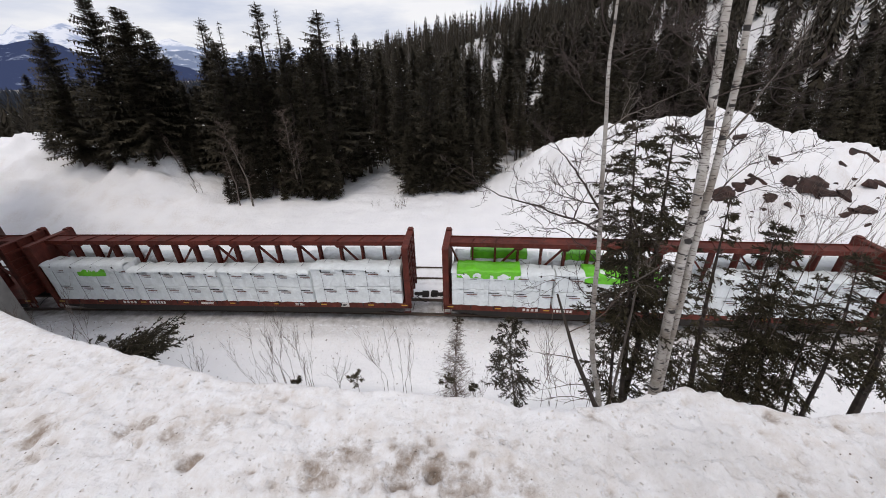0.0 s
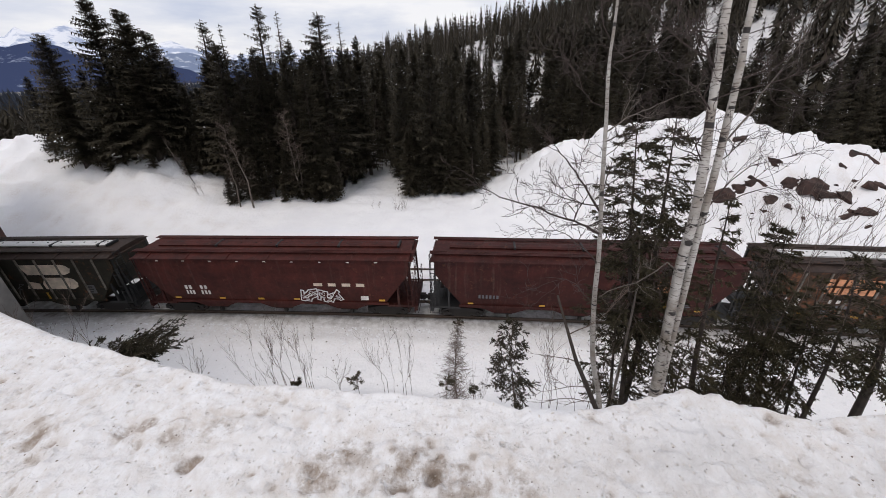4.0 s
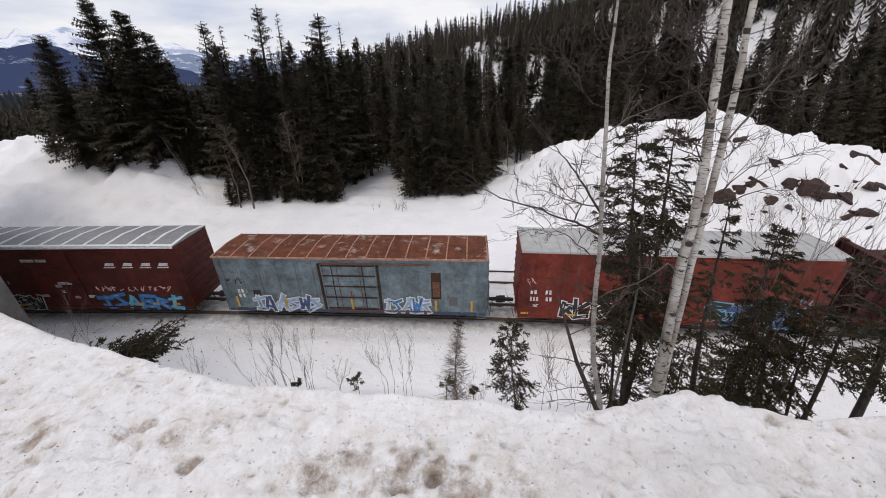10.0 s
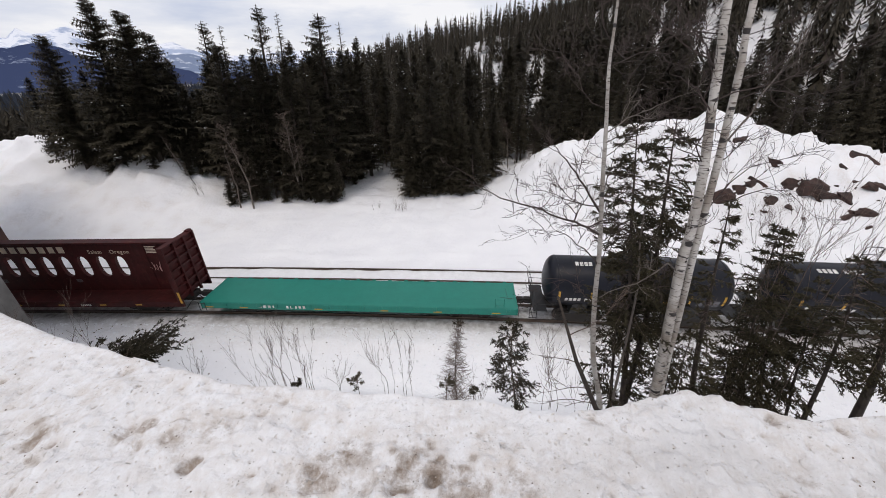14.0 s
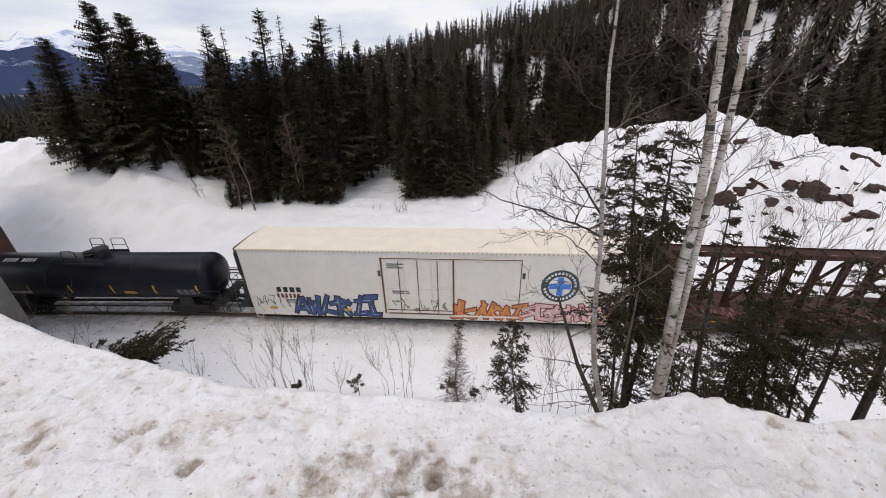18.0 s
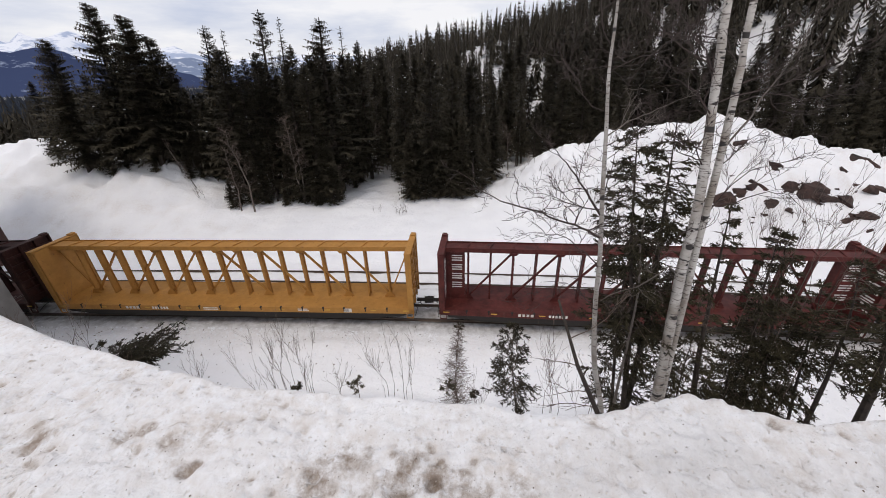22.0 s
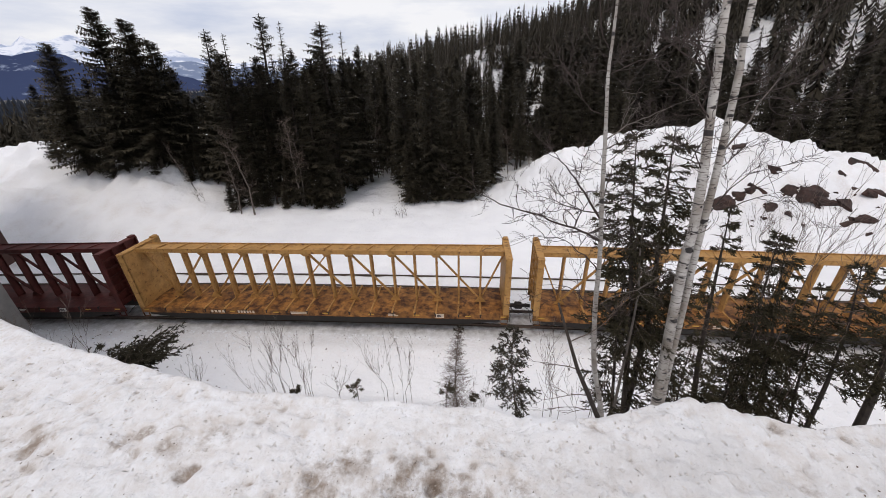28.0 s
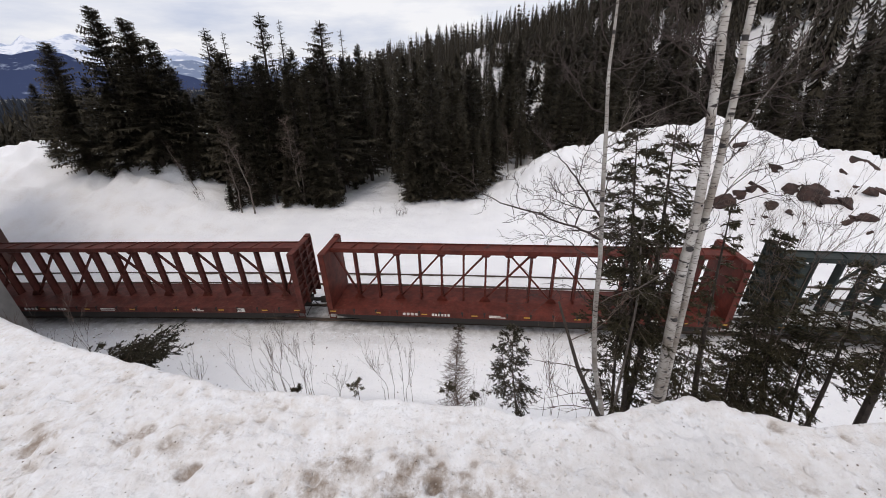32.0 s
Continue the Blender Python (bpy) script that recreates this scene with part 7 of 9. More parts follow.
def tank_car(label, middle, half, dome_x=0.0, text=0.0, seed=0):
    car = thing("tank_car", label, "rail car", "black tank cars")
    r, zc = 1.44, 2.36
    head = [(-half + 0.62 - 0.62 * math.cos(a), max(0.02, r * math.sin(a))) for a in [i * math.pi / 16 for i in range(1, 8)]]
    prof = [(-half, 0.02)] + head + [(-half + 0.62, r), (half - 0.62, r)] + [(-x, q) for x, q in head[::-1]] + [(half, 0.02)]
    sh = lathe(prof, 44)
    sh.v = [(x, y, z + zc) for x, y, z in sh.v]
    part("tank_shell", sh, M_TANK, car, smooth=True)
    for x in (-half + 0.64, half - 0.64, -half * 0.36, half * 0.36):
        ring = lathe([(x - 0.03, r + 0.001), (x - 0.02, r + 0.012), (x + 0.02, r + 0.012), (x + 0.03, r + 0.001)], 44)
        ring.v = [(a, b, c + zc) for a, b, c in ring.v]
        part("weld_band", ring, M_TANK, car, smooth=True)
    # fittings platform and dome
    zt = zc + r
    part("dome_platform", Shape().box(dome_x - 1.2, dome_x + 1.2, -0.95, 0.95, zt - 0.28, zt - 0.22, 0.01).box(dome_x - 1.2, dome_x + 1.2, -0.97, -0.93, zt - 0.30, zt - 0.10).box(dome_x - 1.2, dome_x + 1.2, 0.93, 0.97, zt - 0.30, zt - 0.10), M_BLACK, car)
    dome = Shape()
    dome.tube([(dome_x + 0.35, 0, zt - 0.1), (dome_x + 0.35, 0, zt + 0.42)], 0.42, 20)
    dome.tube([(dome_x + 0.35, 0, zt + 0.42), (dome_x + 0.35, 0, zt + 0.50)], [0.46, 0.36], 20)
    dome.tube([(dome_x - 0.55, 0.1, zt - 0.1), (dome_x - 0.55, 0.1, zt + 0.2)], 0.26, 14)
    dome.box(dome_x - 0.5, dome_x - 0.1, -0.35, -0.1, zt - 0.1, zt + 0.12)
    part("manway_dome", dome, M_BLACK, car, smooth=False)
    for y in (-0.95, 0.95):
        sh = Shape()
        for a, b in ((dome_x - 1.2, dome_x - 0.25), (dome_x + 0.2, dome_x + 1.2)):
            sh.tube([(a, y, zt - 0.2), (a + 0.1, y, zt + 0.62), (a + 0.2, y, zt + 0.7), (b - 0.1, y, zt + 0.7), (b, y, zt + 0.62), (b, y, zt - 0.2)], 0.024, 6)
            sh.tube([(a + 0.05, y, zt + 0.25), (b, y, zt + 0.25)], 0.02, 6)
        part("dome_railing", sh, M_BLACK, car)
    # stub sills, saddles, end platforms, rails
    for sgn in (-1, 1):
        xe = sgn * (half + 0.55)
        part("stub_sill", Shape().box(min(sgn * (half - 3.2), xe), max(sgn * (half - 3.2), xe), -0.32, 0.32, 0.66, 1.05, 0.02), M_TRUCK, car)
        part("saddle", Shape().prism([(sgn * (half - 2.0) - 0.5, 0.8), (sgn * (half - 2.0) + 0.5, 0.8), (sgn * (half - 2.0) + 0.35, 1.5), (sgn * (half - 2.0) - 0.35, 1.5)], -1.1, 1.1), M_BLACK, car)
        part("end_platform", Shape().box(min(xe, sgn * (half - 0.2)), max(xe, sgn * (half - 0.2)), -1.35, 1.35, 1.02, 1.08), M_BLACK, car)
        sh = Shape()
        for z in (1.55, 2.05):
            sh.tube([(sgn * (half - 0.8), -1.42, z), (xe, -1.42, z), (xe, 1.42, z), (sgn * (half - 0.8), 1.42, z)], 0.02, 5)
        for y in (-1.42, -0.5, 0.5, 1.42):
            sh.tube([(xe, y, 1.05), (xe, y, 2.05)], 0.02, 5)
        part("end_railing", sh, M_BLACK, car)
        ladder(car, xe, -1.30, 0.45, 1.6, M_BLACK, 0.4)
        part("hand_rail", Shape().tube([(sgn * (half - 3.0), -1.45, 0.62), (sgn * (half - 3.0), -1.45, 1.02), (sgn * (half - 0.5), -1.45, 1.02)], 0.018, 5), M_BLACK, car)
    part("brake_pipe", Shape().tube([(-half + 2.8, -1.1, 0.72), (half - 2.8, -1.1, 0.72)], 0.03, 6), M_BLACK, car)
    part("side_rail", Shape().tube([(-half + 2.6, -1.35, 0.95), (half - 2.6, -1.35, 0.95)], 0.02, 5).tube([(-0.6, -1.3, 0.95), (-0.3, -1.3, 0.42), (0.1, -1.3, 0.42), (0.4, -1.3, 0.95)], 0.022, 5), M_BLACK, car)

    def on_shell(name, x, z, w, h, mat, label=""):
        """A strip that follows the round shell."""
        zs = [z - h / 2 + h * i / 6 for i in range(7)]
        vs = []
        for q in zs:
            y = -math.sqrt(max(0.01, (r + 0.006) ** 2 - (q - zc) ** 2))
            vs += [(x - w / 2, y, q), (x + w / 2, y, q)]
        part(name, Shape().add(vs, [(2 * i, 2 * i + 1, 2 * i + 3, 2 * i + 2) for i in range(6)]), mat, car, label)

    n = 6
    for i in range(n):
        x = -half + 0.75 + (2 * half - 1.5) * i / (n - 1)
        on_shell("reflector", x, 2.15, 0.12, 0.62, M_YELLOW, "yellow reflective strip")
    for i in range(4):
        on_shell("lettering", -half + 1.15 + text + i * 0.23, 1.93, 0.16, 0.22, M_WHITE)
    for i in range(6):
        on_shell("lettering", -half + 2.2 + text + i * 0.22, 1.93, 0.15, 0.22, M_WHITE)
    for i in range(9):
        x = -half + 1.6 + text + i * 0.24
        vs = [(x, -0.62, 0), (x + 0.17, -0.62, 0), (x + 0.17, -0.36, 0), (x, -0.36, 0)]
        vs = [(a, b, zc + math.sqrt((r + 0.006) ** 2 - b * b)) for a, b, _ in vs]
        if i != 4:
            part("lettering", Shape().add(vs, [(0, 1, 2, 3)]), M_WHITE, car)
    on_shell("placard", half * 0.32, 1.92, 0.75, 0.22, M_YELLOW, "yellow warning panel")
    for k, x in enumerate((half - 1.9, half - 1.5, half - 1.1)):
        on_shell("small_print", x, 1.95, 0.3, 0.45, M_FAINT)
    on_shell("small_print", half * 0.1, 1.5, 0.9, 0.1, M_FAINT)
    add_trucks(car, half - 2.0)
    add_couplers(car, half + 0.5)
    return register(car, middle)


# ---------------------------------------------------------------- paints
M_CB_RED = car_paint("centrebeam_red", (0.112, 0.024, 0.016), wear=0.25, streak=0.3)
M_CB_MAROON = car_paint("centrebeam_maroon", (0.088, 0.020, 0.017), wear=0.2, streak=0.25)
M_CB_PINK = car_paint("centrebeam_faded_red", (0.103, 0.027, 0.021), wear=0.45, streak=0.5)
M_CB_BROWN = car_paint("centrebeam_brown", (0.045, 0.015, 0.012), wear=0.3, streak=0.5)
M_CB_YELLOW = car_paint("centrebeam_yellow", (0.43, 0.235, 0.078), rust=(0.11, 0.042, 0.02), wear=0.6, streak=0.5, dust=(0.22, 0.12, 0.06), patch=4.0, soil=0.6)
M_CB_YELLOW_NEW = car_paint("centrebeam_bright_yellow", (0.41, 0.20, 0.05), rust=(0.17, 0.075, 0.03), wear=0.3, streak=0.3, dust=(0.24, 0.13, 0.06), patch=5.0, soil=0.35)
M_DECK_YELLOW = car_paint("yellow_deck_rusted", (0.34, 0.155, 0.045), rust=(0.050, 0.019, 0.010), wear=1.35, streak=0.4, patch=1.7)
M_DECK_BROWN = car_paint("brown_deck_scuffed", (0.085, 0.032, 0.028), rust=(0.20, 0.15, 0.13), wear=0.35, streak=0.5)
M_CB_DARK = car_paint("centrebeam_dark_green", (0.022, 0.032, 0.030), wear=0.3, streak=0.4)
M_KRED = car_paint("warehouse_car_red", (0.052, 0.008, 0.008), wear=0.2, streak=0.2)
M_BX_RED = car_paint("boxcar_red", (0.082, 0.015, 0.010), wear=0.1, streak=0.15)
M_BX_RED2 = car_paint("boxcar_bright_red", (0.155, 0.026, 0.016), wear=0.2, streak=0.45)
M_BX_BLUE = car_paint("boxcar_blue_grey", (0.155, 0.205, 0.23), rust=(0.16, 0.08, 0.05), wear=0.35, streak=0.5)
M_BX_DARKBLUE = plain("boxcar_dark_sill", (0.03, 0.05, 0.10), 0.6)
M_ROOF_GREY = plain("galvanised_roof", (0.247, 0.251, 0.255), 0.5, 0.25, 0.15, 3)
M_ROOF_FROST = plain("frosted_roof_rib", (0.72, 0.73, 0.74), 0.7, 0, 0.15, 8)
M_ROOF_PALE = plain("pale_roof", (0.42, 0.42, 0.41), 0.55, 0.15, 0.15, 2)
M_ROOF_RUST = car_paint("rusted_roof", (0.14, 0.048, 0.026), rust=(0.40, 0.34, 0.31), wear=0.55, streak=0.5, rough=0.8, dust=(0.05, 0.02, 0.014), patch=1.1)
M_ROOF_RUST_RIB = plain("rust_light", (0.36, 0.20, 0.14), 0.8, 0, 0.4, 4)
M_REEFER = car_paint("reefer_white", (0.66, 0.64, 0.60), rust=(0.40, 0.33, 0.27), wear=0.0, streak=0.3, dust=(0.50, 0.44, 0.37), soil=0.12)
M_REEFER_ROOF = plain("reefer_roof_cream", (0.78, 0.70, 0.58), 0.7, 0, 0.06, 1.0)
M_RUSTY = plain("rusty_iron", (0.13, 0.06, 0.035), 0.85, 0, 0.4, 5)
M_HOP_BLACK = car_paint("hopper_black_green", (0.024, 0.022, 0.015), rust=(0.13, 0.05, 0.025), wear=0.45, streak=0.75, dust=(0.20, 0.10, 0.05))
M_HOP_RUSTY = car_paint("hopper_rusty_black", (0.040, 0.025, 0.015), rust=(0.17, 0.062, 0.028), wear=0.85, streak=1.0, dust=(0.30, 0.13, 0.055))
M_HOP_ROOF = car_paint("hopper_dark_roof", (0.040, 0.026, 0.021), rust=(0.10, 0.05, 0.03), wear=0.4, streak=0.3)
M_HOP_RED = car_paint("hopper_red", (0.057, 0.012, 0.009), wear=0.25, streak=0.3)
M_HOP_MAROON = car_paint("hopper_maroon", (0.045, 0.010, 0.008), wear=0.35, streak=0.45)
M_RIB_LIGHT = plain("worn_rib", (0.13, 0.115, 0.095), 0.7, 0, 0.7, 3)
M_HATCH_WHITE = plain("white_hatch", (0.66, 0.66, 0.65), 0.5, 0, 0.06, 4)
M_TANK = car_paint("tank_black", (0.009, 0.010, 0.016), rust=(0.02, 0.02, 0.022), wear=0.1, streak=0.15, rough=0.36, dust=(0.06, 0.06, 0.065), soil=0.6)
M_FLAT = car_paint("flatcar_green", (0.018, 0.20, 0.155), rust=(0.012, 0.16, 0.12), wear=0.0, streak=0.0, rough=0.34, soil=0.15)
def sheeting():
    """Thin white lumber wrap, creased where it is folded and pulled tight, a little soiled."""
    m, n, l, b = nodes_of("white_sheeting")
    dirt = noise_node(n, l, 2.2, 6, 0.65)
    c = ramp_node(n, l, dirt.outputs["Fac"], 0.3, (0.66, 0.70, 0.71), 0.6, (0.79, 0.84, 0.85))
    l.new(c.outputs["Color"], b.inputs["Base Color"])
    b.inputs["Roughness"].default_value = 0.34
    fold = noise_node(n, l, 1.0, 5, 0.6, stretch=(9, 9, 1.6))
    pull = noise_node(n, l, 1.0, 4, 0.6, stretch=(1.2, 2, 7))
    b0 = bump_node(n, l, fold.outputs["Fac"], 0.8, 0.07, None)
    bump_node(n, l, pull.outputs["Fac"], 0.7, 0.06, b, b0)
    return m


M_WRAP = sheeting()
M_GREEN = plain("green_sheeting", (0.13, 0.52, 0.02), 0.35, 0, 0.1, 3, 0.3)
M_PRINT_RED = plain("print_red", (0.16, 0.07, 0.06), 0.5)
M_PRINT_GREY = plain("print_grey", (0.22, 0.23, 0.25), 0.5)
M_FAINT = plain("faint_print", (0.10, 0.10, 0.11), 0.6)
M_GOLD = plain("faded_orange", (0.58, 0.26, 0.13), 0.7, 0, 0.4, 2)
M_CREAM = plain("worn_cream", (0.60, 0.50, 0.40), 0.7, 0, 0.3, 2)
M_G_BLUE = plain("spray_blue", (0.035, 0.17, 0.42), 0.6, 0, 0.3, 3)
M_G_SKY = plain("spray_sky", (0.10, 0.36, 0.50), 0.6, 0, 0.25, 3)
M_G_WHITE = plain("spray_white", (0.60, 0.60, 0.60), 0.6, 0, 0.2, 3)
M_G_BLACK = plain("spray_black", (0.015, 0.015, 0.018), 0.6)
M_G_NAVY = plain("spray_navy", (0.04, 0.07, 0.17), 0.6, 0, 0.4, 3)
M_G_ORANGE = plain("spray_orange", (0.55, 0.21, 0.06), 0.6, 0, 0.3, 3)
M_G_PINK = plain("spray_pink", (0.58, 0.36, 0.34), 0.6, 0, 0.2, 3)
M_G_PALE = plain("spray_pale_blue", (0.27, 0.38, 0.52), 0.6, 0, 0.35, 3)
M_G_MAROON = plain("spray_maroon", (0.16, 0.04, 0.04), 0.6)
M_LOGO_BLUE = plain("emblem_blue", (0.04, 0.18, 0.55), 0.5)
M_LOGO_DARK = plain("emblem_dark", (0.03, 0.05, 0.05), 0.5)

# ---------------------------------------------------------------- the train, from its head
centre_beam("dark red centre-beam lumber car, empty", -37.1, M_CB_RED, M_CB_RED, print_mat=M_WHITE, marks=1, seed=1)
centre_beam("red centre-beam car loaded with boards in white sheeting", -13.15, M_CB_RED, M_CB_RED, print_mat=M_WHITE, seed=2, group="loaded centre-beam cars",
            load=wrapped_load([(-10.8, -5.6, 3.55, 2), (-5.5, -0.05, 3.2, 2), (0.05, 5.5, 3.2, 2), (5.6, 10.8, 3.45, 2)], M_WRAP, M_GREEN,
                              [(-8.6, -6.9, -1.43, -1.20, 2.85, 3.25)]))
centre_beam("red centre-beam car loaded with white and green wrapped boards", 11.4, M_CB_RED, M_CB_RED, print_mat=M_WHITE, seed=3, group="loaded centre-beam cars",
            load=wrapped_load([(-10.8, -5.2, 3.35, 2), (-5.1, 0.3, 3.35, 2), (0.4, 3.0, 2.6, 2), (3.1, 8.0, 3.45, 2), (8.1, 10.8, 3.45, 2)], M_WRAP, M_GREEN,
                              [(-10.5, -7.0, -1.44, -0.3, 3.0, 3.42), (-3.6, -1.0, -1.44, -0.3, 2.9, 3.41), (-0.9, 0.25, -1.44, -0.9, 2.8, 3.40),
                               (-9.8, -6.5, 0.3, 1.4, 3.3, 3.75), (-4.4, -2.6, 0.3, 1.4, 3.3, 3.7)]))


def burlington(car, seed, gold, pale):
    for k, (x, z, w, n) in enumerate(((-4.7, 3.60, 2.5, 6), (-4.75, 3.10, 2.3, 6))):
        bars(car, x, z, w, 0.38, n, -1.535, gold, 0.7, seed=seed + k)
    bars(car, -2.6, 3.6, 1.0, 0.36, 2, -1.464, M_FAINT, 0.7)
    bars(car, -5.1, 2.42, 0.7, 0.2, 2, -1.464, M_WHITE, 0.5)
    bars(car, -5.0, 2.1, 1.3, 0.18, 6, -1.464, M_FAINT, 0.6)
    small_print(car, -5.2, 1.75, 0.6, 0.35, 4, -1.464, M_FAINT, seed)
    # large two-part emblem: two stacked lobes with a dark band through them
    sh = Shape()
    flat_poly(sh, [(2.25, 3.72), (2.55, 3.05), (3.4, 3.05), (3.4, 3.72)][::-1], -1.466)
    flat_poly(sh, [(3.5, 3.72), (3.5, 3.05), (4.9, 3.05), (5.25, 3.2), (5.38, 3.45), (5.2, 3.66), (4.9, 3.74)], -1.466)
    flat_poly(sh, [(3.5, 2.85), (3.2, 2.45), (3.2, 2.05), (5.0, 2.05), (5.3, 2.2), (5.4, 2.5), (5.25, 2.75), (4.95, 2.85)], -1.466)
    flat_poly(sh, [(2.05, 2.08), (2.35, 2.6), (3.0, 2.45), (3.0, 2.05)], -1.466)
    part("emblem", sh, pale, car)
    for x in (-6.5, -3.9, -1.95, 0.55, 3.2):
        plate(car, "reflector", x, 1.62, 0.4 if gold is M_GOLD else 0.14, 0.15 if gold is M_GOLD else 0.45, -1.54, M_YELLOW, "yellow reflective strip")
    sh = Shape().box(5.85, 6.3, -1.468, -1.462, 1.72, 2.32)
    part("data_panel", sh, M_FAINT, car)
    small_print(car, 6.07, 2.02, 0.36, 0.5, 3, -1.475, M_BLACK, seed)
    scrawl(car, -3.2, 2.0, 1.6, 2.6, -1.47, 6, M_FAINT, seed + 5, 0.012)


def hopper_c(car):
    burlington(car, 11, M_CREAM, M_CREAM)


def hopper_f(car):
    burlington(car, 23, M_GOLD, M_GOLD)
    graffiti(car, 2.4, 5.0, 1.6, 1.85, -1.545, 8, [M_FAINT], M_G_BLACK, M_CREAM, 4)
    scrawl(car, -7.4, -6.6, 1.9, 2.7, -1.47, 3, M_G_WHITE, 9, 0.02)


def hopper_d(car):
    bars(car, -5.3, 2.25, 0.5, 0.26, 2, -1.515, M_WHITE, 0.62)
    bars(car, -4.35, 2.25, 0.5, 0.26, 2, -1.515, M_WHITE, 0.62)
    bars(car, -5.25, 1.9, 0.6, 0.26, 3, -1.515, M_WHITE, 0.6)
    bars(car, -4.3, 1.9, 0.65, 0.26, 3, -1.515, M_WHITE, 0.6)
    bars(car, 3.9, 2.55, 3.3, 0.2, 4, -1.53, M_CREAM, 0.6, "emblem")
    graffiti(car, 1.6, 3.9, 1.45, 2.1, -1.535, 5, [M_HOP_RED], M_G_WHITE, M_G_WHITE, 3)
    for x in (-6.2, -3.4, -1.0, 1.2, 6.3):
        plate(car, "reflector", x, 1.50, 0.36, 0.12, -1.5, M_YELLOW, "yellow reflective strip")
    plate(car, "data_panel", 5.3, 1.65, 0.45, 0.28, -1.51, M_WHITE)
    for i in range(9):
        plate(car, "roof_tag", -6.6 + i * 1.6, 4.02, 0.16, 0.05, -1.50, M_WHITE)


def hopper_e(car):
    ring = [(4.2 + 0.40 * math.cos(k * math.pi / 10), 3.0 + 0.40 * math.sin(k * math.pi / 10)) for k in range(20)]
    sh = Shape()
    flat_poly(sh, ring, -1.535)
    part("emblem_ring", sh, M_GOLD, car)
    sh = Shape()
    flat_poly(sh, [(4.2 + (a - 4.2) * 0.7, 3.0 + (b - 3.0) * 0.7) for a, b in ring], -1.541)
    part("emblem_disc", sh, M_HOP_MAROON, car)
    sh = Shape()
    sh.box(4.15, 4.25, -1.552, -1.546, 2.76, 3.24).box(3.97, 4.43, -1.552, -1.546, 2.95, 3.05)
    part("emblem_cross", sh, M_GOLD, car)
    small_print(car, 4.6, 1.7, 0.7, 0.35, 3, -1.5, M_YELLOW, 3)
    small_print(car, 5.5, 1.7, 0.8, 0.35, 3, -1.5, M_FAINT, 5)
    bars(car, -5.0, 1.95, 1.2, 0.22, 6, -1.515, M_FAINT, 0.6)
    for x in (-6.0, -2.0, 2.0, 6.2):
        plate(car, "reflector", x, 1.46, 0.3, 0.1, -1.5, M_YELLOW)


hopper("black ribbed covered hopper with white roof hatches", 32.8, M_HOP_BLACK, M_HOP_ROOF, M_HATCH_WHITE, M_RIB_LIGHT, M_BLACK, M_HOP_ROOF, hopper_c)
hopper("red smooth-sided covered hopper with pale tags", 50.4, M_HOP_RED, M_HOP_RED, M_HOP_RED, None, M_HOP_MAROON, M_HOP_RED, hopper_d)
hopper("dull maroon covered hopper with round orange emblem", 67.9, M_HOP_MAROON, M_HOP_MAROON, M_HOP_MAROON, None, M_BLACK, M_HOP_MAROON, hopper_e)
hopper("rust-streaked black covered hopper with orange emblem", 85.5, M_HOP_RUSTY, M_HOP_ROOF, M_HATCH_WHITE, M_RIB_LIGHT, M_BLACK, M_HOP_ROOF, hopper_f)
centre_beam("faded red centre-beam lumber car, empty", 106.4, M_CB_PINK, M_CB_PINK, print_mat=M_WHITE, seed=4)


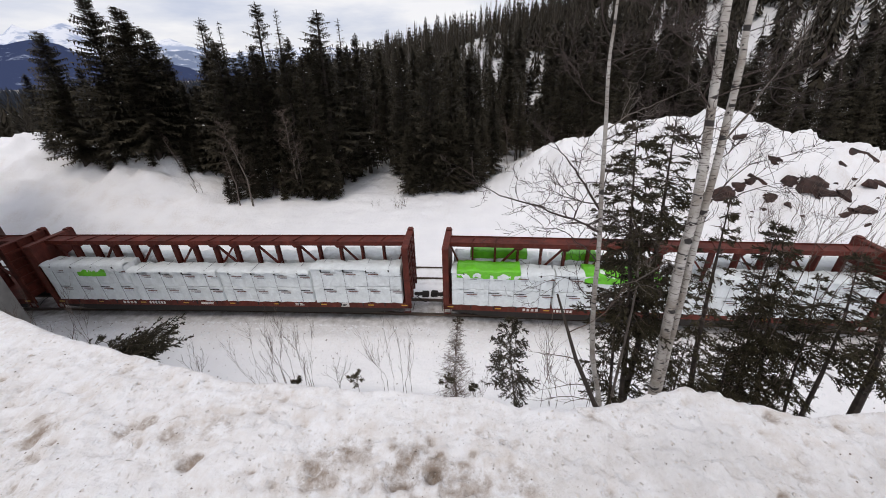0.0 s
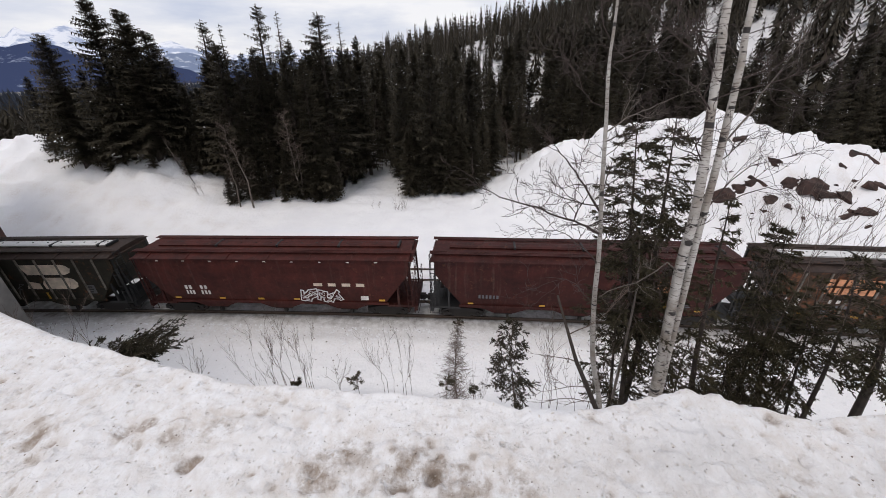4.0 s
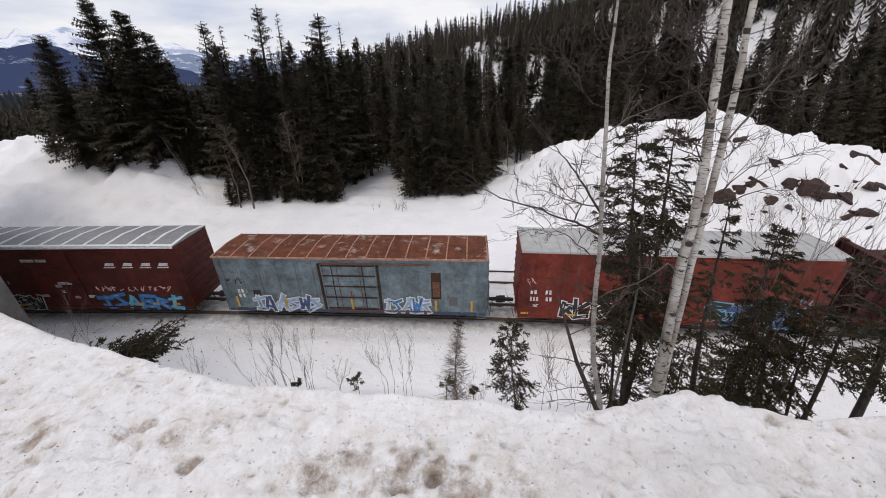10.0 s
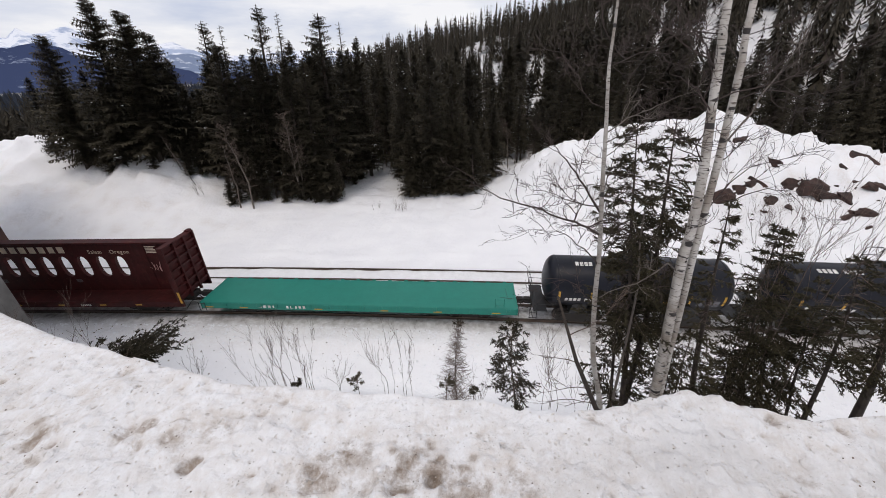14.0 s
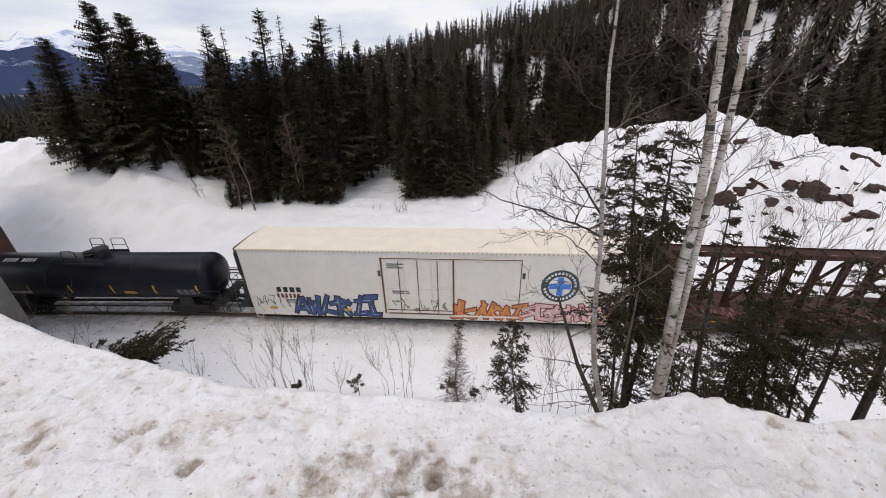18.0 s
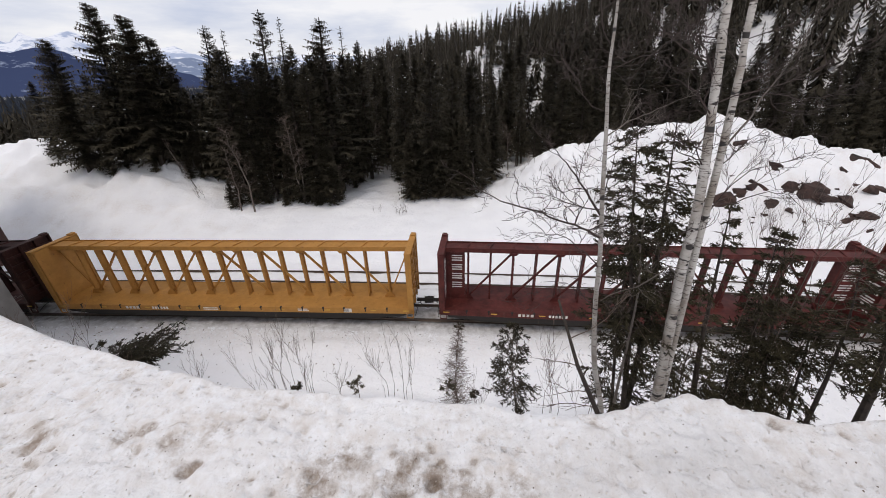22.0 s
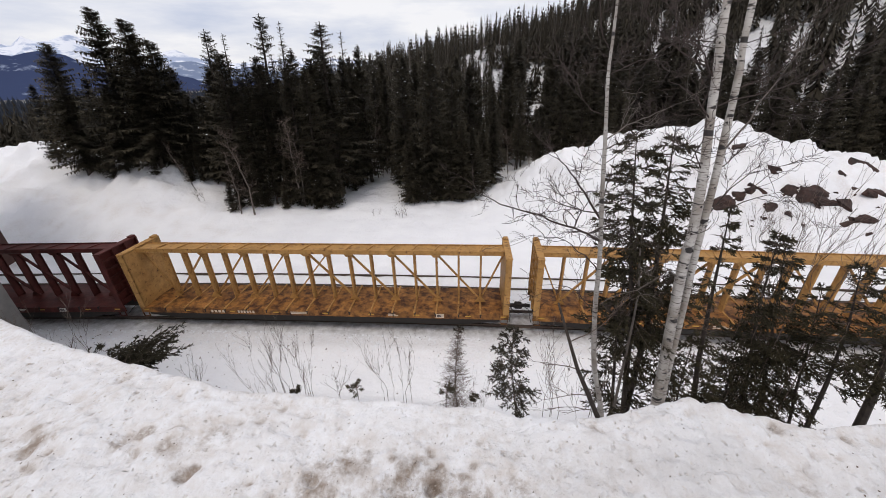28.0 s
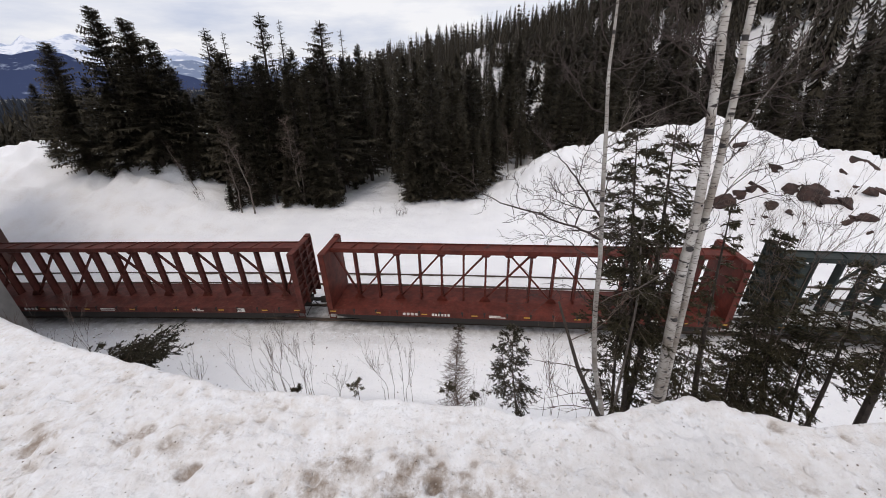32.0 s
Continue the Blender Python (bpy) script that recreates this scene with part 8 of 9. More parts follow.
def boxcar_h():
    car = thing("boxcar", "dark red boxcar with frosted grey roof and graffiti", "rail car", "boxcars")
    box_body(car, 7.98, 0.80, 4.94, M_BX_RED, M_ROOF_GREY, M_ROOF_FROST, rise=0.16, panels=12, rib_w=0.16)
    part("frost_edge", Shape().box(-7.98, 7.98, -1.50, -1.28, 4.985, 5.02), M_ROOF_FROST, car)
    sliding_door(car, -1.4, 1.5, 0.95, 4.6, -1.502, M_BX_RED, 3, track_to=4.6)
    bars(car, -6.45, 2.76, 0.62, 0.34, 2, -1.503, M_WHITE, 0.6)
    bars(car, -5.4, 2.74, 0.62, 0.34, 2, -1.503, M_WHITE, 0.6)
    bars(car, -6.45, 2.14, 0.85, 0.3, 3, -1.503, M_WHITE, 0.6)
    bars(car, -5.35, 2.14, 0.85, 0.3, 3, -1.503, M_WHITE, 0.6)
    for i, x in enumerate((3.7, 4.8, 5.9, 6.95)):
        sh = Shape()
        flat_poly(sh, [(x - 0.35, 3.58), (x + 0.3, 3.58), (x + 0.42, 3.66), (x - 0.28, 3.66)], -1.503)
        flat_poly(sh, [(x - 0.22, 3.72), (x + 0.34, 3.72), (x + 0.4, 3.92), (x - 0.1, 3.92)], -1.503)
        part("emblem", sh, M_WHITE, car)
    small_print(car, -0.6, 4.12, 1.6, 0.22, 2, -1.58, M_WHITE, 4)
    small_print(car, -7.0, 4.55, 0.5, 0.12, 2, -1.505, M_CREAM, 4)
    for k, (x, z, w) in enumerate(((-6.5, 1.75, 0.4), (-5.3, 1.75, 0.9), (0.1, 2.4, 0.5), (0.2, 2.0, 0.25), (0.9, 1.6, 0.4), (1.75, 1.6, 0.6), (-1.1, 1.7, 0.5), (0.6, 2.6, 1.0), (-3.1, 2.6, 0.1))):
        small_print(car, x, z, w, 0.2, 3 if w > 0.3 else 2, -1.585 if -1.4 < x < 1.5 else -1.505, M_WHITE, k)
    graffiti(car, -6.1, -1.5, 0.72, 1.65, -1.515, 6, [M_G_BLACK], M_G_WHITE, M_G_WHITE, 31)
    graffiti(car, 2.2, 7.3, 0.72, 1.75, -1.515, 6, [M_G_BLUE, M_G_BLUE, M_G_SKY], M_G_BLACK, M_G_PALE, 32)
    scrawl(car, 2.0, 7.0, 1.95, 2.35, -1.505, 12, M_G_PINK, 33, 0.022)
    for x in (-7.3, -5.3, -3.0, 4.6, 5.6, 6.9):
        plate(car, "reflector", x, 0.98 + 0.1 * (x % 1 > 0.5), 0.42, 0.14, -1.534, M_YELLOW, "yellow reflective strip")
    wheels_under(car, 7.98, 5.6)
    register(car, 127.35)


M_RUST_DARK = car_paint("dark_rust", (0.045, 0.022, 0.014), wear=0.5, streak=0.4)


def boxcar_i():
    car = thing("boxcar", "blue-grey ribbed boxcar with rusted roof and torn side", "rail car", "boxcars")
    box_body(car, 7.82, 0.80, 4.34, M_BX_BLUE, M_ROOF_RUST, M_ROOF_RUST_RIB, rise=0.13, panels=14, rib_w=0.06, rib_mat=M_BX_DARKBLUE)
    for x in (-7.5, -6.4, -5.3, -4.2, -3.1, -2.1, 2.1, 3.0, 3.9, 5.5, 6.4, 7.3):
        part("side_rib", Shape().box(x - 0.06, x + 0.06, -1.54, -1.501, 0.85, 4.25, 0.012), M_BX_BLUE, car)
    sliding_door(car, -1.55, 1.6, 0.95, 3.95, -1.502, M_BX_BLUE, 3, M_RUSTY, track_to=4.6)
    for x in (-1.66, 1.70):
        part("rust_post", Shape().box(x - 0.06, x + 0.06, -1.57, -1.502, 0.9, 4.0), M_RUST_DARK, car)
    for z in (1.0, 1.75, 2.5, 3.2, 3.85):
        part("door_rib", Shape().box(-1.5, 1.55, -1.60, -1.575, z, z + 0.09, 0.008), M_RUST_DARK, car)
    for x in (-0.9, 0.85):
        part("lock_rod", Shape().tube([(x, -1.615, 0.95), (x, -1.615, 3.9)], 0.025, 6), M_RUST_DARK, car)
    part("torn_opening", Shape().box(4.66, 5.22, -1.512, -1.5, 1.75, 3.5), M_RUST_DARK, car, "dark rusted hole torn in the side")
    part("bare_panel", Shape().box(4.74, 5.14, -1.522, -1.512, 1.9, 2.9), M_RUSTY, car, "bare rusted panel")
    bars(car, -6.6, 2.05, 0.65, 0.24, 3, -1.503, M_WHITE, 0.6)
    bars(car, -6.7, 1.72, 0.5, 0.26, 2, -1.503, M_WHITE, 0.6)
    plate(car, "dark_patch", -5.7, 1.85, 0.45, 0.6, -1.545, M_BLACK)
    bars(car, -5.7, 1.72, 0.36, 0.26, 2, -1.552, M_WHITE, 0.6)
    graffiti(car, -6.0, -1.9, 0.75, 1.75, -1.548, 6, [M_G_PALE, M_G_NAVY, M_G_PALE], M_G_WHITE, M_G_NAVY, 41)
    graffiti(car, 1.9, 4.6, 0.75, 1.75, -1.548, 5, [M_G_PALE, M_G_BLUE], M_G_WHITE, M_G_NAVY, 42)
    scrawl(car, -7.4, -6.3, 2.5, 3.0, -1.505, 3, M_G_BLACK, 43)
    for x in (-7.0, -4.0, 0.0, 4.9, 6.95):
        plate(car, "reflector", x, 1.35, 0.12, 0.75, -1.605, M_YELLOW, "yellow reflective strip")
    plate(car, "data_panel", 5.9, 1.6, 0.5, 0.6, -1.505, M_FAINT)
    wheels_under(car, 7.82, 5.5)
    register(car, 145.3)


def boxcar_j():
    car = thing("boxcar", "bright red boxcar with pale roof and blue graffiti", "rail car", "boxcars")
    box_body(car, 7.8, 0.80, 4.92, M_BX_RED2, M_ROOF_PALE, M_ROOF_PALE, rise=0.12, panels=16, rib_w=0.05)
    sliding_door(car, -2.2, 1.9, 0.95, 4.6, -1.502, M_BX_RED2, 3, track_to=5.2)
    bars(car, -7.0, 2.4, 0.4, 0.26, 2, -1.503, M_WHITE, 0.62)
    bars(car, -6.2, 2.4, 0.4, 0.26, 2, -1.503, M_WHITE, 0.62)
    bars(car, -6.95, 1.95, 0.5, 0.26, 3, -1.503, M_WHITE, 0.62)
    bars(car, -6.15, 1.95, 0.4, 0.26, 2, -1.503, M_WHITE, 0.62)
    small_print(car, 0.5, 3.2, 0.8, 0.3, 3, -1.575, M_WHITE, 1)
    for k, (x, z, w) in enumerate(((-2.6, 2.6, 0.4), (-1.9, 2.5, 0.5), (-1.4, 2.9, 0.3), (-0.3, 2.1, 0.6), (-0.4, 1.8, 0.3), (0.6, 1.5, 0.7), (-6.8, 1.5, 0.35))):
        small_print(car, x, z, w, 0.22, 3, -1.575 if -2.2 < x < 1.9 else -1.505, M_WHITE, k + 20)
    graffiti(car, -5.4, -2.3, 0.75, 1.95, -1.515, 4, [M_G_BLACK], M_G_WHITE, M_G_WHITE, 51)
    graffiti(car, 2.0, 6.9, 0.75, 2.15, -1.515, 4, [M_G_BLACK, M_G_NAVY], M_G_SKY, M_G_SKY, 52)
    scrawl(car, 6.3, 7.0, 2.2, 2.6, -1.505, 3, M_G_SKY, 53)
    scrawl(car, -7.5, -6.9, 2.8, 3.3, -1.505, 2, M_G_PINK, 54)
    for x in (-7.4, -4.8, -1.0, 2.2, 5.0, 7.3):
        plate(car, "reflector", x, 0.98, 0.42, 0.14, -1.534, M_YELLOW, "yellow reflective strip")
    wheels_under(car, 7.8, 5.5)
    register(car, 162.7)


boxcar_h()
boxcar_i()
boxcar_j()


def warehouse_car():
    """Centre-beam car whose middle wall is plate with tall rounded openings."""
    car = thing("centerbeam_car", "dark red centre-beam car with row of rounded wall openings", "rail car", "empty centre-beam cars")
    L = CB_HALF - 0.34
    deck = Shape().loft([(-1.36, CB_DECK - 0.08), (1.36, CB_DECK - 0.08), (1.36, CB_DECK - 0.02), (0.25, CB_DECK + 0.07), (-0.25, CB_DECK + 0.07), (-1.36, CB_DECK - 0.02)], -L, L)
    part("deck", deck, M_KRED, car)
    for y in (-1.40, 1.30):
        part("side_sill", Shape().box(-CB_HALF, CB_HALF, y, y + 0.10, 0.68, CB_DECK, 0.012), M_KRED, car)
    part("centre_sill", Shape().box(-CB_HALF + 0.1, CB_HALF - 0.1, -0.35, 0.35, 0.62, CB_DECK - 0.09), M_TRUCK, car)
    for sgn in (-1, 1):
        bulkhead(car, sgn, M_KRED)
    part("top_chord", Shape().box(-L, L, -0.3, 0.3, CB_TOP - 0.1, CB_TOP + 0.02, 0.02), M_KRED, car)
    # the wall, one cell to an opening
    pitch, x_first, nw = 1.217, -7.46, 13
    z_lo, z_hi, zc, ww, hh = CB_DECK + 0.05, CB_TOP - 0.1, 2.88, 0.36, 0.72
    a = x_first - pitch / 2
    part("wall_plate", Shape().box(-L, a, -0.1, 0.1, z_lo, z_hi), M_KRED, car)
    b = x_first + pitch * (nw - 0.5)
    part("wall_plate", Shape().box(b, L, -0.1, 0.1, z_lo, z_hi), M_KRED, car)

    def cell():
        n = 28
        ring, rect = [], []
        for k in range(n):
            w = 2 * math.pi * (k + 0.5) / n
            c, s = math.cos(w), math.sin(w)
            ring.append((ww * abs(c) ** 0.8 * (1 if c > 0 else -1), hh * abs(s) ** 0.75 * (1 if s > 0 else -1)))
            hx, lo, hi = pitch / 2, z_lo - zc, z_hi - zc
            t = min(hx / abs(c) if abs(c) > 1e-6 else 1e9, (hi / s) if s > 1e-6 else (lo / s if s < -1e-6 else 1e9))
            rect.append((c * t, s * t))
        sh = Shape()
        for y, flip in ((-0.1, 1), (0.1, -1)):
            vs = [(p[0], y, zc + p[1]) for p in rect] + [(p[0], y, zc + p[1]) for p in ring]
            fs = []
            for k in range(n):
                j = (k + 1) % n
                f = (k, j, n + j, n + k)
                fs.append(f if flip > 0 else f[::-1])
            # corners that the ring of rays cuts off
            for cx, cz in ((-pitch / 2, z_lo), (pitch / 2, z_lo), (pitch / 2, z_hi), (-pitch / 2, z_hi)):
                best = min(range(n), key=lambda q: abs(math.atan2(cz - zc, cx) - math.atan2((rect[q][1] + rect[(q + 1) % n][1]) / 2, (rect[q][0] + rect[(q + 1) % n][0]) / 2)))
                vs.append((cx, y, cz))
                f = (best, len(vs) - 1, (best + 1) % n)
                fs.append(f if flip > 0 else f[::-1])
            sh.add(vs, fs)
        vs = [(p[0], -0.1, zc + p[1]) for p in ring] + [(p[0], 0.1, zc + p[1]) for p in ring]
        sh.add(vs, [(k, (k + 1) % n, n + (k + 1) % n, n + k) for k in range(n)])
        me = sh.mesh("wall_plate")
        me.materials.append(M_KRED)
        return me

    me = cell()
    for i in range(nw):
        part("wall_plate", me, M_KRED, car).location.x = x_first + pitch * i
    for x in (9.0, 9.9, -9.2):
        part("wall_rib", Shape().box(x - 0.03, x + 0.03, -0.14, -0.101, z_lo, z_hi), M_KRED, car)
    bars(car, -4.75, 4.08, 4.1, 0.42, 7, -0.106, M_CREAM, 0.66, "company_lettering")
    bars(car, 1.2, 4.06, 5.6, 0.42, 9, -0.106, M_CREAM, 0.66, "company_lettering")
    for word, x0 in (("Salem", 5.35), ("Oregon", 6.75)):
        x = x0
        for ch in word:
            cu = bpy.data.curves.new("town_letter", "FONT")
            cu.body, cu.size, cu.extrude = ch, 0.36, 0.003
            tmp = bpy.data.objects.new("town_letter", cu)
            me_t = bpy.data.meshes.new_from_object(tmp)
            bpy.data.objects.remove(tmp)
            me_t.materials.clear()
            me_t.materials.append(M_CREAM)
            part("town_letter", me_t, M_CREAM, car).matrix_basis = pose(x, -0.108, 3.80, 90, 0, 0)
            x += max(v.co.x for v in me_t.vertices) + 0.03
    small_print(car, 9.5, 4.05, 0.8, 0.5, 5, -0.106, M_CREAM, 6)
    small_print(car, -1.2, 1.85, 0.5, 0.25, 3, -0.106, M_FAINT, 7)
    small_print(car, 3.9, 1.85, 0.5, 0.25, 3, -0.106, M_FAINT, 8)
    scrawl(car, 8.9, 9.9, 2.5, 3.2, -0.12, 5, M_G_PINK, 61, 0.015)
    sh = Shape()
    flat_poly(sh, [(10.2, 1.5), (10.65, 1.5), (10.42, 2.2)], -0.106)
    part("white_mark", sh, M_FAINT, car)
    plate(car, "reflector", 11.2, 1.35, 0.14, 0.8, -1.405, M_YELLOW, "yellow reflective strip")
    for x in (-10, -7.6, -5, -2.3, 0.6, 3.4, 6.1, 8.4):
        plate(car, "reflector", x, 0.86, 0.4, 0.08, -1.402, M_YELLOW, "yellow reflective strip")
    bars(car, 5.0, 0.85, 0.7, 0.12, 6, -1.403, M_WHITE, 0.6)
    add_trucks(car, 8.6)
    add_couplers(car, CB_HALF)
    register(car, 183.4)


warehouse_car()


def flatcar():
    car = thing("flatcar", "bare flatcar with bright green steel deck", "rail car")
    h = 9.65
    part("deck", Shape().box(-h, h, -1.38, 1.38, 1.02, 1.10, 0.01), M_FLAT, car)
    for y in (-1.42, 1.34):
        part("side_sill", Shape().box(-h, h, y, y + 0.08, 0.66, 1.08, 0.01), M_FLAT, car)
        for i in range(18):
            x = -h + 0.55 + i * (2 * h - 1.1) / 17
            yy = y - 0.07 if y < 0 else y + 0.08
            part("stake_pocket", Shape().box(x - 0.11, x + 0.11, yy, yy + 0.07, 0.84, 1.12, 0.012), M_FLAT, car)
    for x in (-h, h - 0.12):
        part("end_sill", Shape().box(x, x + 0.12, -1.42, 1.42, 0.66, 1.12, 0.01), M_FLAT, car)
    part("centre_sill", Shape().prism([(-h + 1.5, 0.45), (h - 1.5, 0.45), (h - 0.2, 0.7), (h - 0.2, 1.01), (-h + 0.2, 1.01), (-h + 0.2, 0.7)], -0.35, 0.35), M_FLAT, car)
    bars(car, -5.4, 0.88, 1.2, 0.18, 4, -1.425, M_WHITE, 0.6)
    bars(car, -3.6, 0.88, 1.3, 0.18, 5, -1.425, M_WHITE, 0.6)
    for x in (-9.1, -6.9, -2.2, 1.8, 5.0, 8.4):
        plate(car, "reflector", x, 0.78, 0.5, 0.08, -1.425, M_YELLOW, "yellow reflective strip")
    ladder(car, 8.6, -1.3, 0.8, 1.7, M_FLAT, 0.5)
    ladder(car, -9.55, -1.45, 0.35, 1.1, M_BLACK, 0.4)
    add_trucks(car, 6.9)
    add_couplers(car, h)
    register(car, 205.5)


flatcar()
tank_car("short black tank car with yellow reflective strips", 221.6, 5.0, seed=1)
tank_car("short black tank car with white lettering", 234.5, 5.75, seed=2)
tank_car("long black tank car with dome platform and railings", 249.6, 7.4, -0.2, seed=3)


M_UNIT = plain("cooling_unit_grey", (0.05, 0.05, 0.052), 0.6, 0, 0.25, 4)


def reefer():
    car = thing("refrigerator_car", "long white refrigerator car with graffiti and round emblem", "rail car")
    h, y = 10.9, -1.50
    box_body(car, h, 0.62, 4.93, M_REEFER, M_REEFER_ROOF, M_REEFER_ROOF, rise=0.10, panels=2, rib_w=0.03)
    bolt = Shape().box(-0.028, 0.028, -1.572, -1.552, 4.85, 4.895).mesh("eave_bolt")
    for i in range(88):
        part("eave_bolt", bolt, M_RUSTY, car).location.x = -h + 0.25 + i * (2 * h - 0.5) / 87
    sliding_door(car, -2.6, 1.2, 0.85, 4.45, y - 0.002, M_REEFER, 2, M_REEFER, track_to=4.95)
    for x in (-1.75, -0.7, 0.4):
        part("lock_rod", Shape().tube([(x, -1.60, 0.9), (x, -1.60, 4.4)], 0.022, 6), M_RUSTY, car)
    for z in (1.15, 0.9):
        part("door_sill", Shape().box(-2.6, 1.3, -1.59, -1.502, z - 0.05, z, 0.008), M_RUSTY, car)
    part("panel_seam", Shape().box(4.9, 4.95, -1.512, -1.5, 0.9, 4.5), M_RUSTY, car)
    part("door_stop", Shape().box(5.0, 5.15, -1.53, -1.5, 3.35, 3.7), M_LOGO_DARK, car)
    part("door_stop", Shape().box(-2.95, -2.8, -1.53, -1.5, 3.35, 3.7), M_LOGO_DARK, car)
    bars(car, -8.4, 2.28, 1.6, 0.34, 4, y - 0.002, M_G_BLACK, 0.7)
    bars(car, -8.5, 1.86, 1.5, 0.3, 6, y - 0.002, M_G_MAROON, 0.6)
    small_print(car, -8.3, 1.5, 0.8, 0.3, 3, y - 0.002, M_FAINT, 3)
    small_print(car, -1.9, 4.05, 1.0, 0.35, 3, -1.572, M_FAINT, 4)
    small_print(car, -1.6, 2.35, 1.2, 0.25, 2, -1.572, M_FAINT, 5)
    # round emblem: dark ring, pale disc, blue cross
    cx, cz = 7.05, 2.92
    for nm, r, mat, dy in (("emblem_ring", 1.02, M_LOGO_DARK, 0.002), ("emblem_disc", 0.62, M_G_WHITE, 0.008)):
        sh = Shape()
        flat_poly(sh, [(cx + r * math.cos(k * math.pi / 20), cz + r * math.sin(k * math.pi / 20)) for k in range(40)], y - dy)
        part(nm, sh, mat, car)
    part("emblem_cross", Shape().box(cx - 0.16, cx + 0.16, y - 0.02, y - 0.014, cz - 0.58, cz + 0.58).box(cx - 0.58, cx - 0.17, y - 0.02, y - 0.014, cz - 0.16, cz + 0.16).box(cx + 0.17, cx + 0.58, y - 0.02, y - 0.014, cz - 0.16, cz + 0.16), M_LOGO_BLUE, car)
    for k in range(26):
        a = math.pi * (0.02 + 1.96 * k / 26)
        if k not in (12, 13):
            part("emblem_letter", Shape().box(cx + 0.82 * math.cos(a) - 0.06, cx + 0.82 * math.cos(a) + 0.06, y - 0.014, y - 0.008, cz + 0.82 * math.sin(a) - 0.07, cz + 0.82 * math.sin(a) + 0.07), M_G_WHITE, car)
    graffiti(car, -8.2, -2.9, 0.62, 1.9, y - 0.012, 6, [M_G_NAVY], M_G_BLACK, M_G_PALE, 71)
    graffiti(car, 1.1, 5.3, 0.62, 1.7, y - 0.012, 6, [M_G_ORANGE], M_G_MAROON, M_G_ORANGE, 72)
    graffiti(car, 5.2, 10.1, 0.62, 1.7, y - 0.012, 6, [M_G_PINK], M_G_MAROON, M_G_WHITE, 73)
    scrawl(car, -10.6, -8.0, 0.9, 1.9, y - 0.004, 6, M_FAINT, 74, 0.018)
    scrawl(car, -2.3, 1.0, 1.0, 2.0, -1.575, 6, M_G_BLACK, 75, 0.018)
    for x in (-2.72, 1.28):
        part("door_frame", Shape().box(x - 0.035, x + 0.035, -1.56, -1.502, 0.85, 4.5), M_RUSTY, car)
    part("door_frame", Shape().box(-2.75, 4.95, -1.60, -1.592, 4.5, 4.55), M_RUSTY, car)
    for x in (7.4, 7.75):
        plate(car, "data_panel", x, 1.18, 0.3, 0.28, y - 0.026, M_G_BLACK)
    for x in (-9.6, -5.0, 9.7):
        plate(car, "reflector", x, 0.98, 0.5, 0.16, y - 0.026, M_YELLOW, "yellow reflective strip")
    # cooling unit on a platform at the leading end
    part("end_platform", Shape().box(-h - 1.05, -h, -1.4, 1.4, 0.85, 0.97, 0.01), M_BLACK, car)
    unit = part("cooling_unit", Shape().box(-h - 0.55, -h - 0.002, -1.15, 1.15, 2.6, 4.8, 0.12), M_UNIT, car, "dark grey cooling unit with black grilles")
    part("grille", Shape().box(-h - 0.58, -h - 0.551, -0.95, 0.95, 4.25, 4.65, 0.01), M_BLACK, unit)
    part("grille", Shape().box(-h - 0.58, -h - 0.551, -0.95, 0.95, 2.9, 4.0, 0.01), M_BLACK, unit)
    part("side_vent", Shape().box(-h - 0.5, -h - 0.08, -1.18, -1.151, 3.0, 4.5, 0.01), M_BLACK, unit)
    part("fuel_tank", Shape().box(-h - 0.6, -h - 0.002, -1.2, 1.2, 1.0, 2.5, 0.06), M_BLACK, car)
    sh = Shape()
    for yy in (-1.38, 1.38):
        sh.tube([(-h - 1.0, yy, 0.5), (-h - 1.0, yy, 3.1), (-h - 0.85, yy, 3.3), (-h - 0.1, yy, 3.3)], 0.025, 6)
        sh.tube([(-h - 1.0, yy, 2.2), (-h - 0.1, yy, 2.2)], 0.02, 6)
    for z in (0.55, 0.9, 1.3, 1.7, 2.1, 2.5):
        sh.tube([(-h - 1.0, -1.38, z), (-h - 1.0, -0.95, z)], 0.02, 6)
    part("end_railing", sh, M_BLACK, car)
    add_trucks(car, 7.9)
    add_couplers(car, h + 0.3)
    register(car, 270.4)


reefer()
centre_beam("dark brown centre-beam lumber car with scuffed deck, empty", 294.1, M_CB_BROWN, M_DECK_BROWN, print_mat=M_WHITE, marks=1, scuffs=130, seed=5)
scrawl(TRAIN[-1][0], 10.0, 10.9, 2.4, 4.0, -0.24, 5, M_G_SKY, 81, 0.03)
centre_beam("bright yellow centre-beam lumber car, empty", 318.2, M_CB_YELLOW_NEW, M_CB_YELLOW_NEW, M_CB_YELLOW_NEW, M_WHITE, seed=6)
centre_beam("red centre-beam lumber car with white stencils, empty", 342.35, M_CB_MAROON, M_CB_MAROON, print_mat=M_WHITE, marks=1, seed=7)
centre_beam("red centre-beam lumber car, empty", 366.3, M_CB_RED, M_CB_RED, print_mat=M_WHITE, marks=1, seed=8)
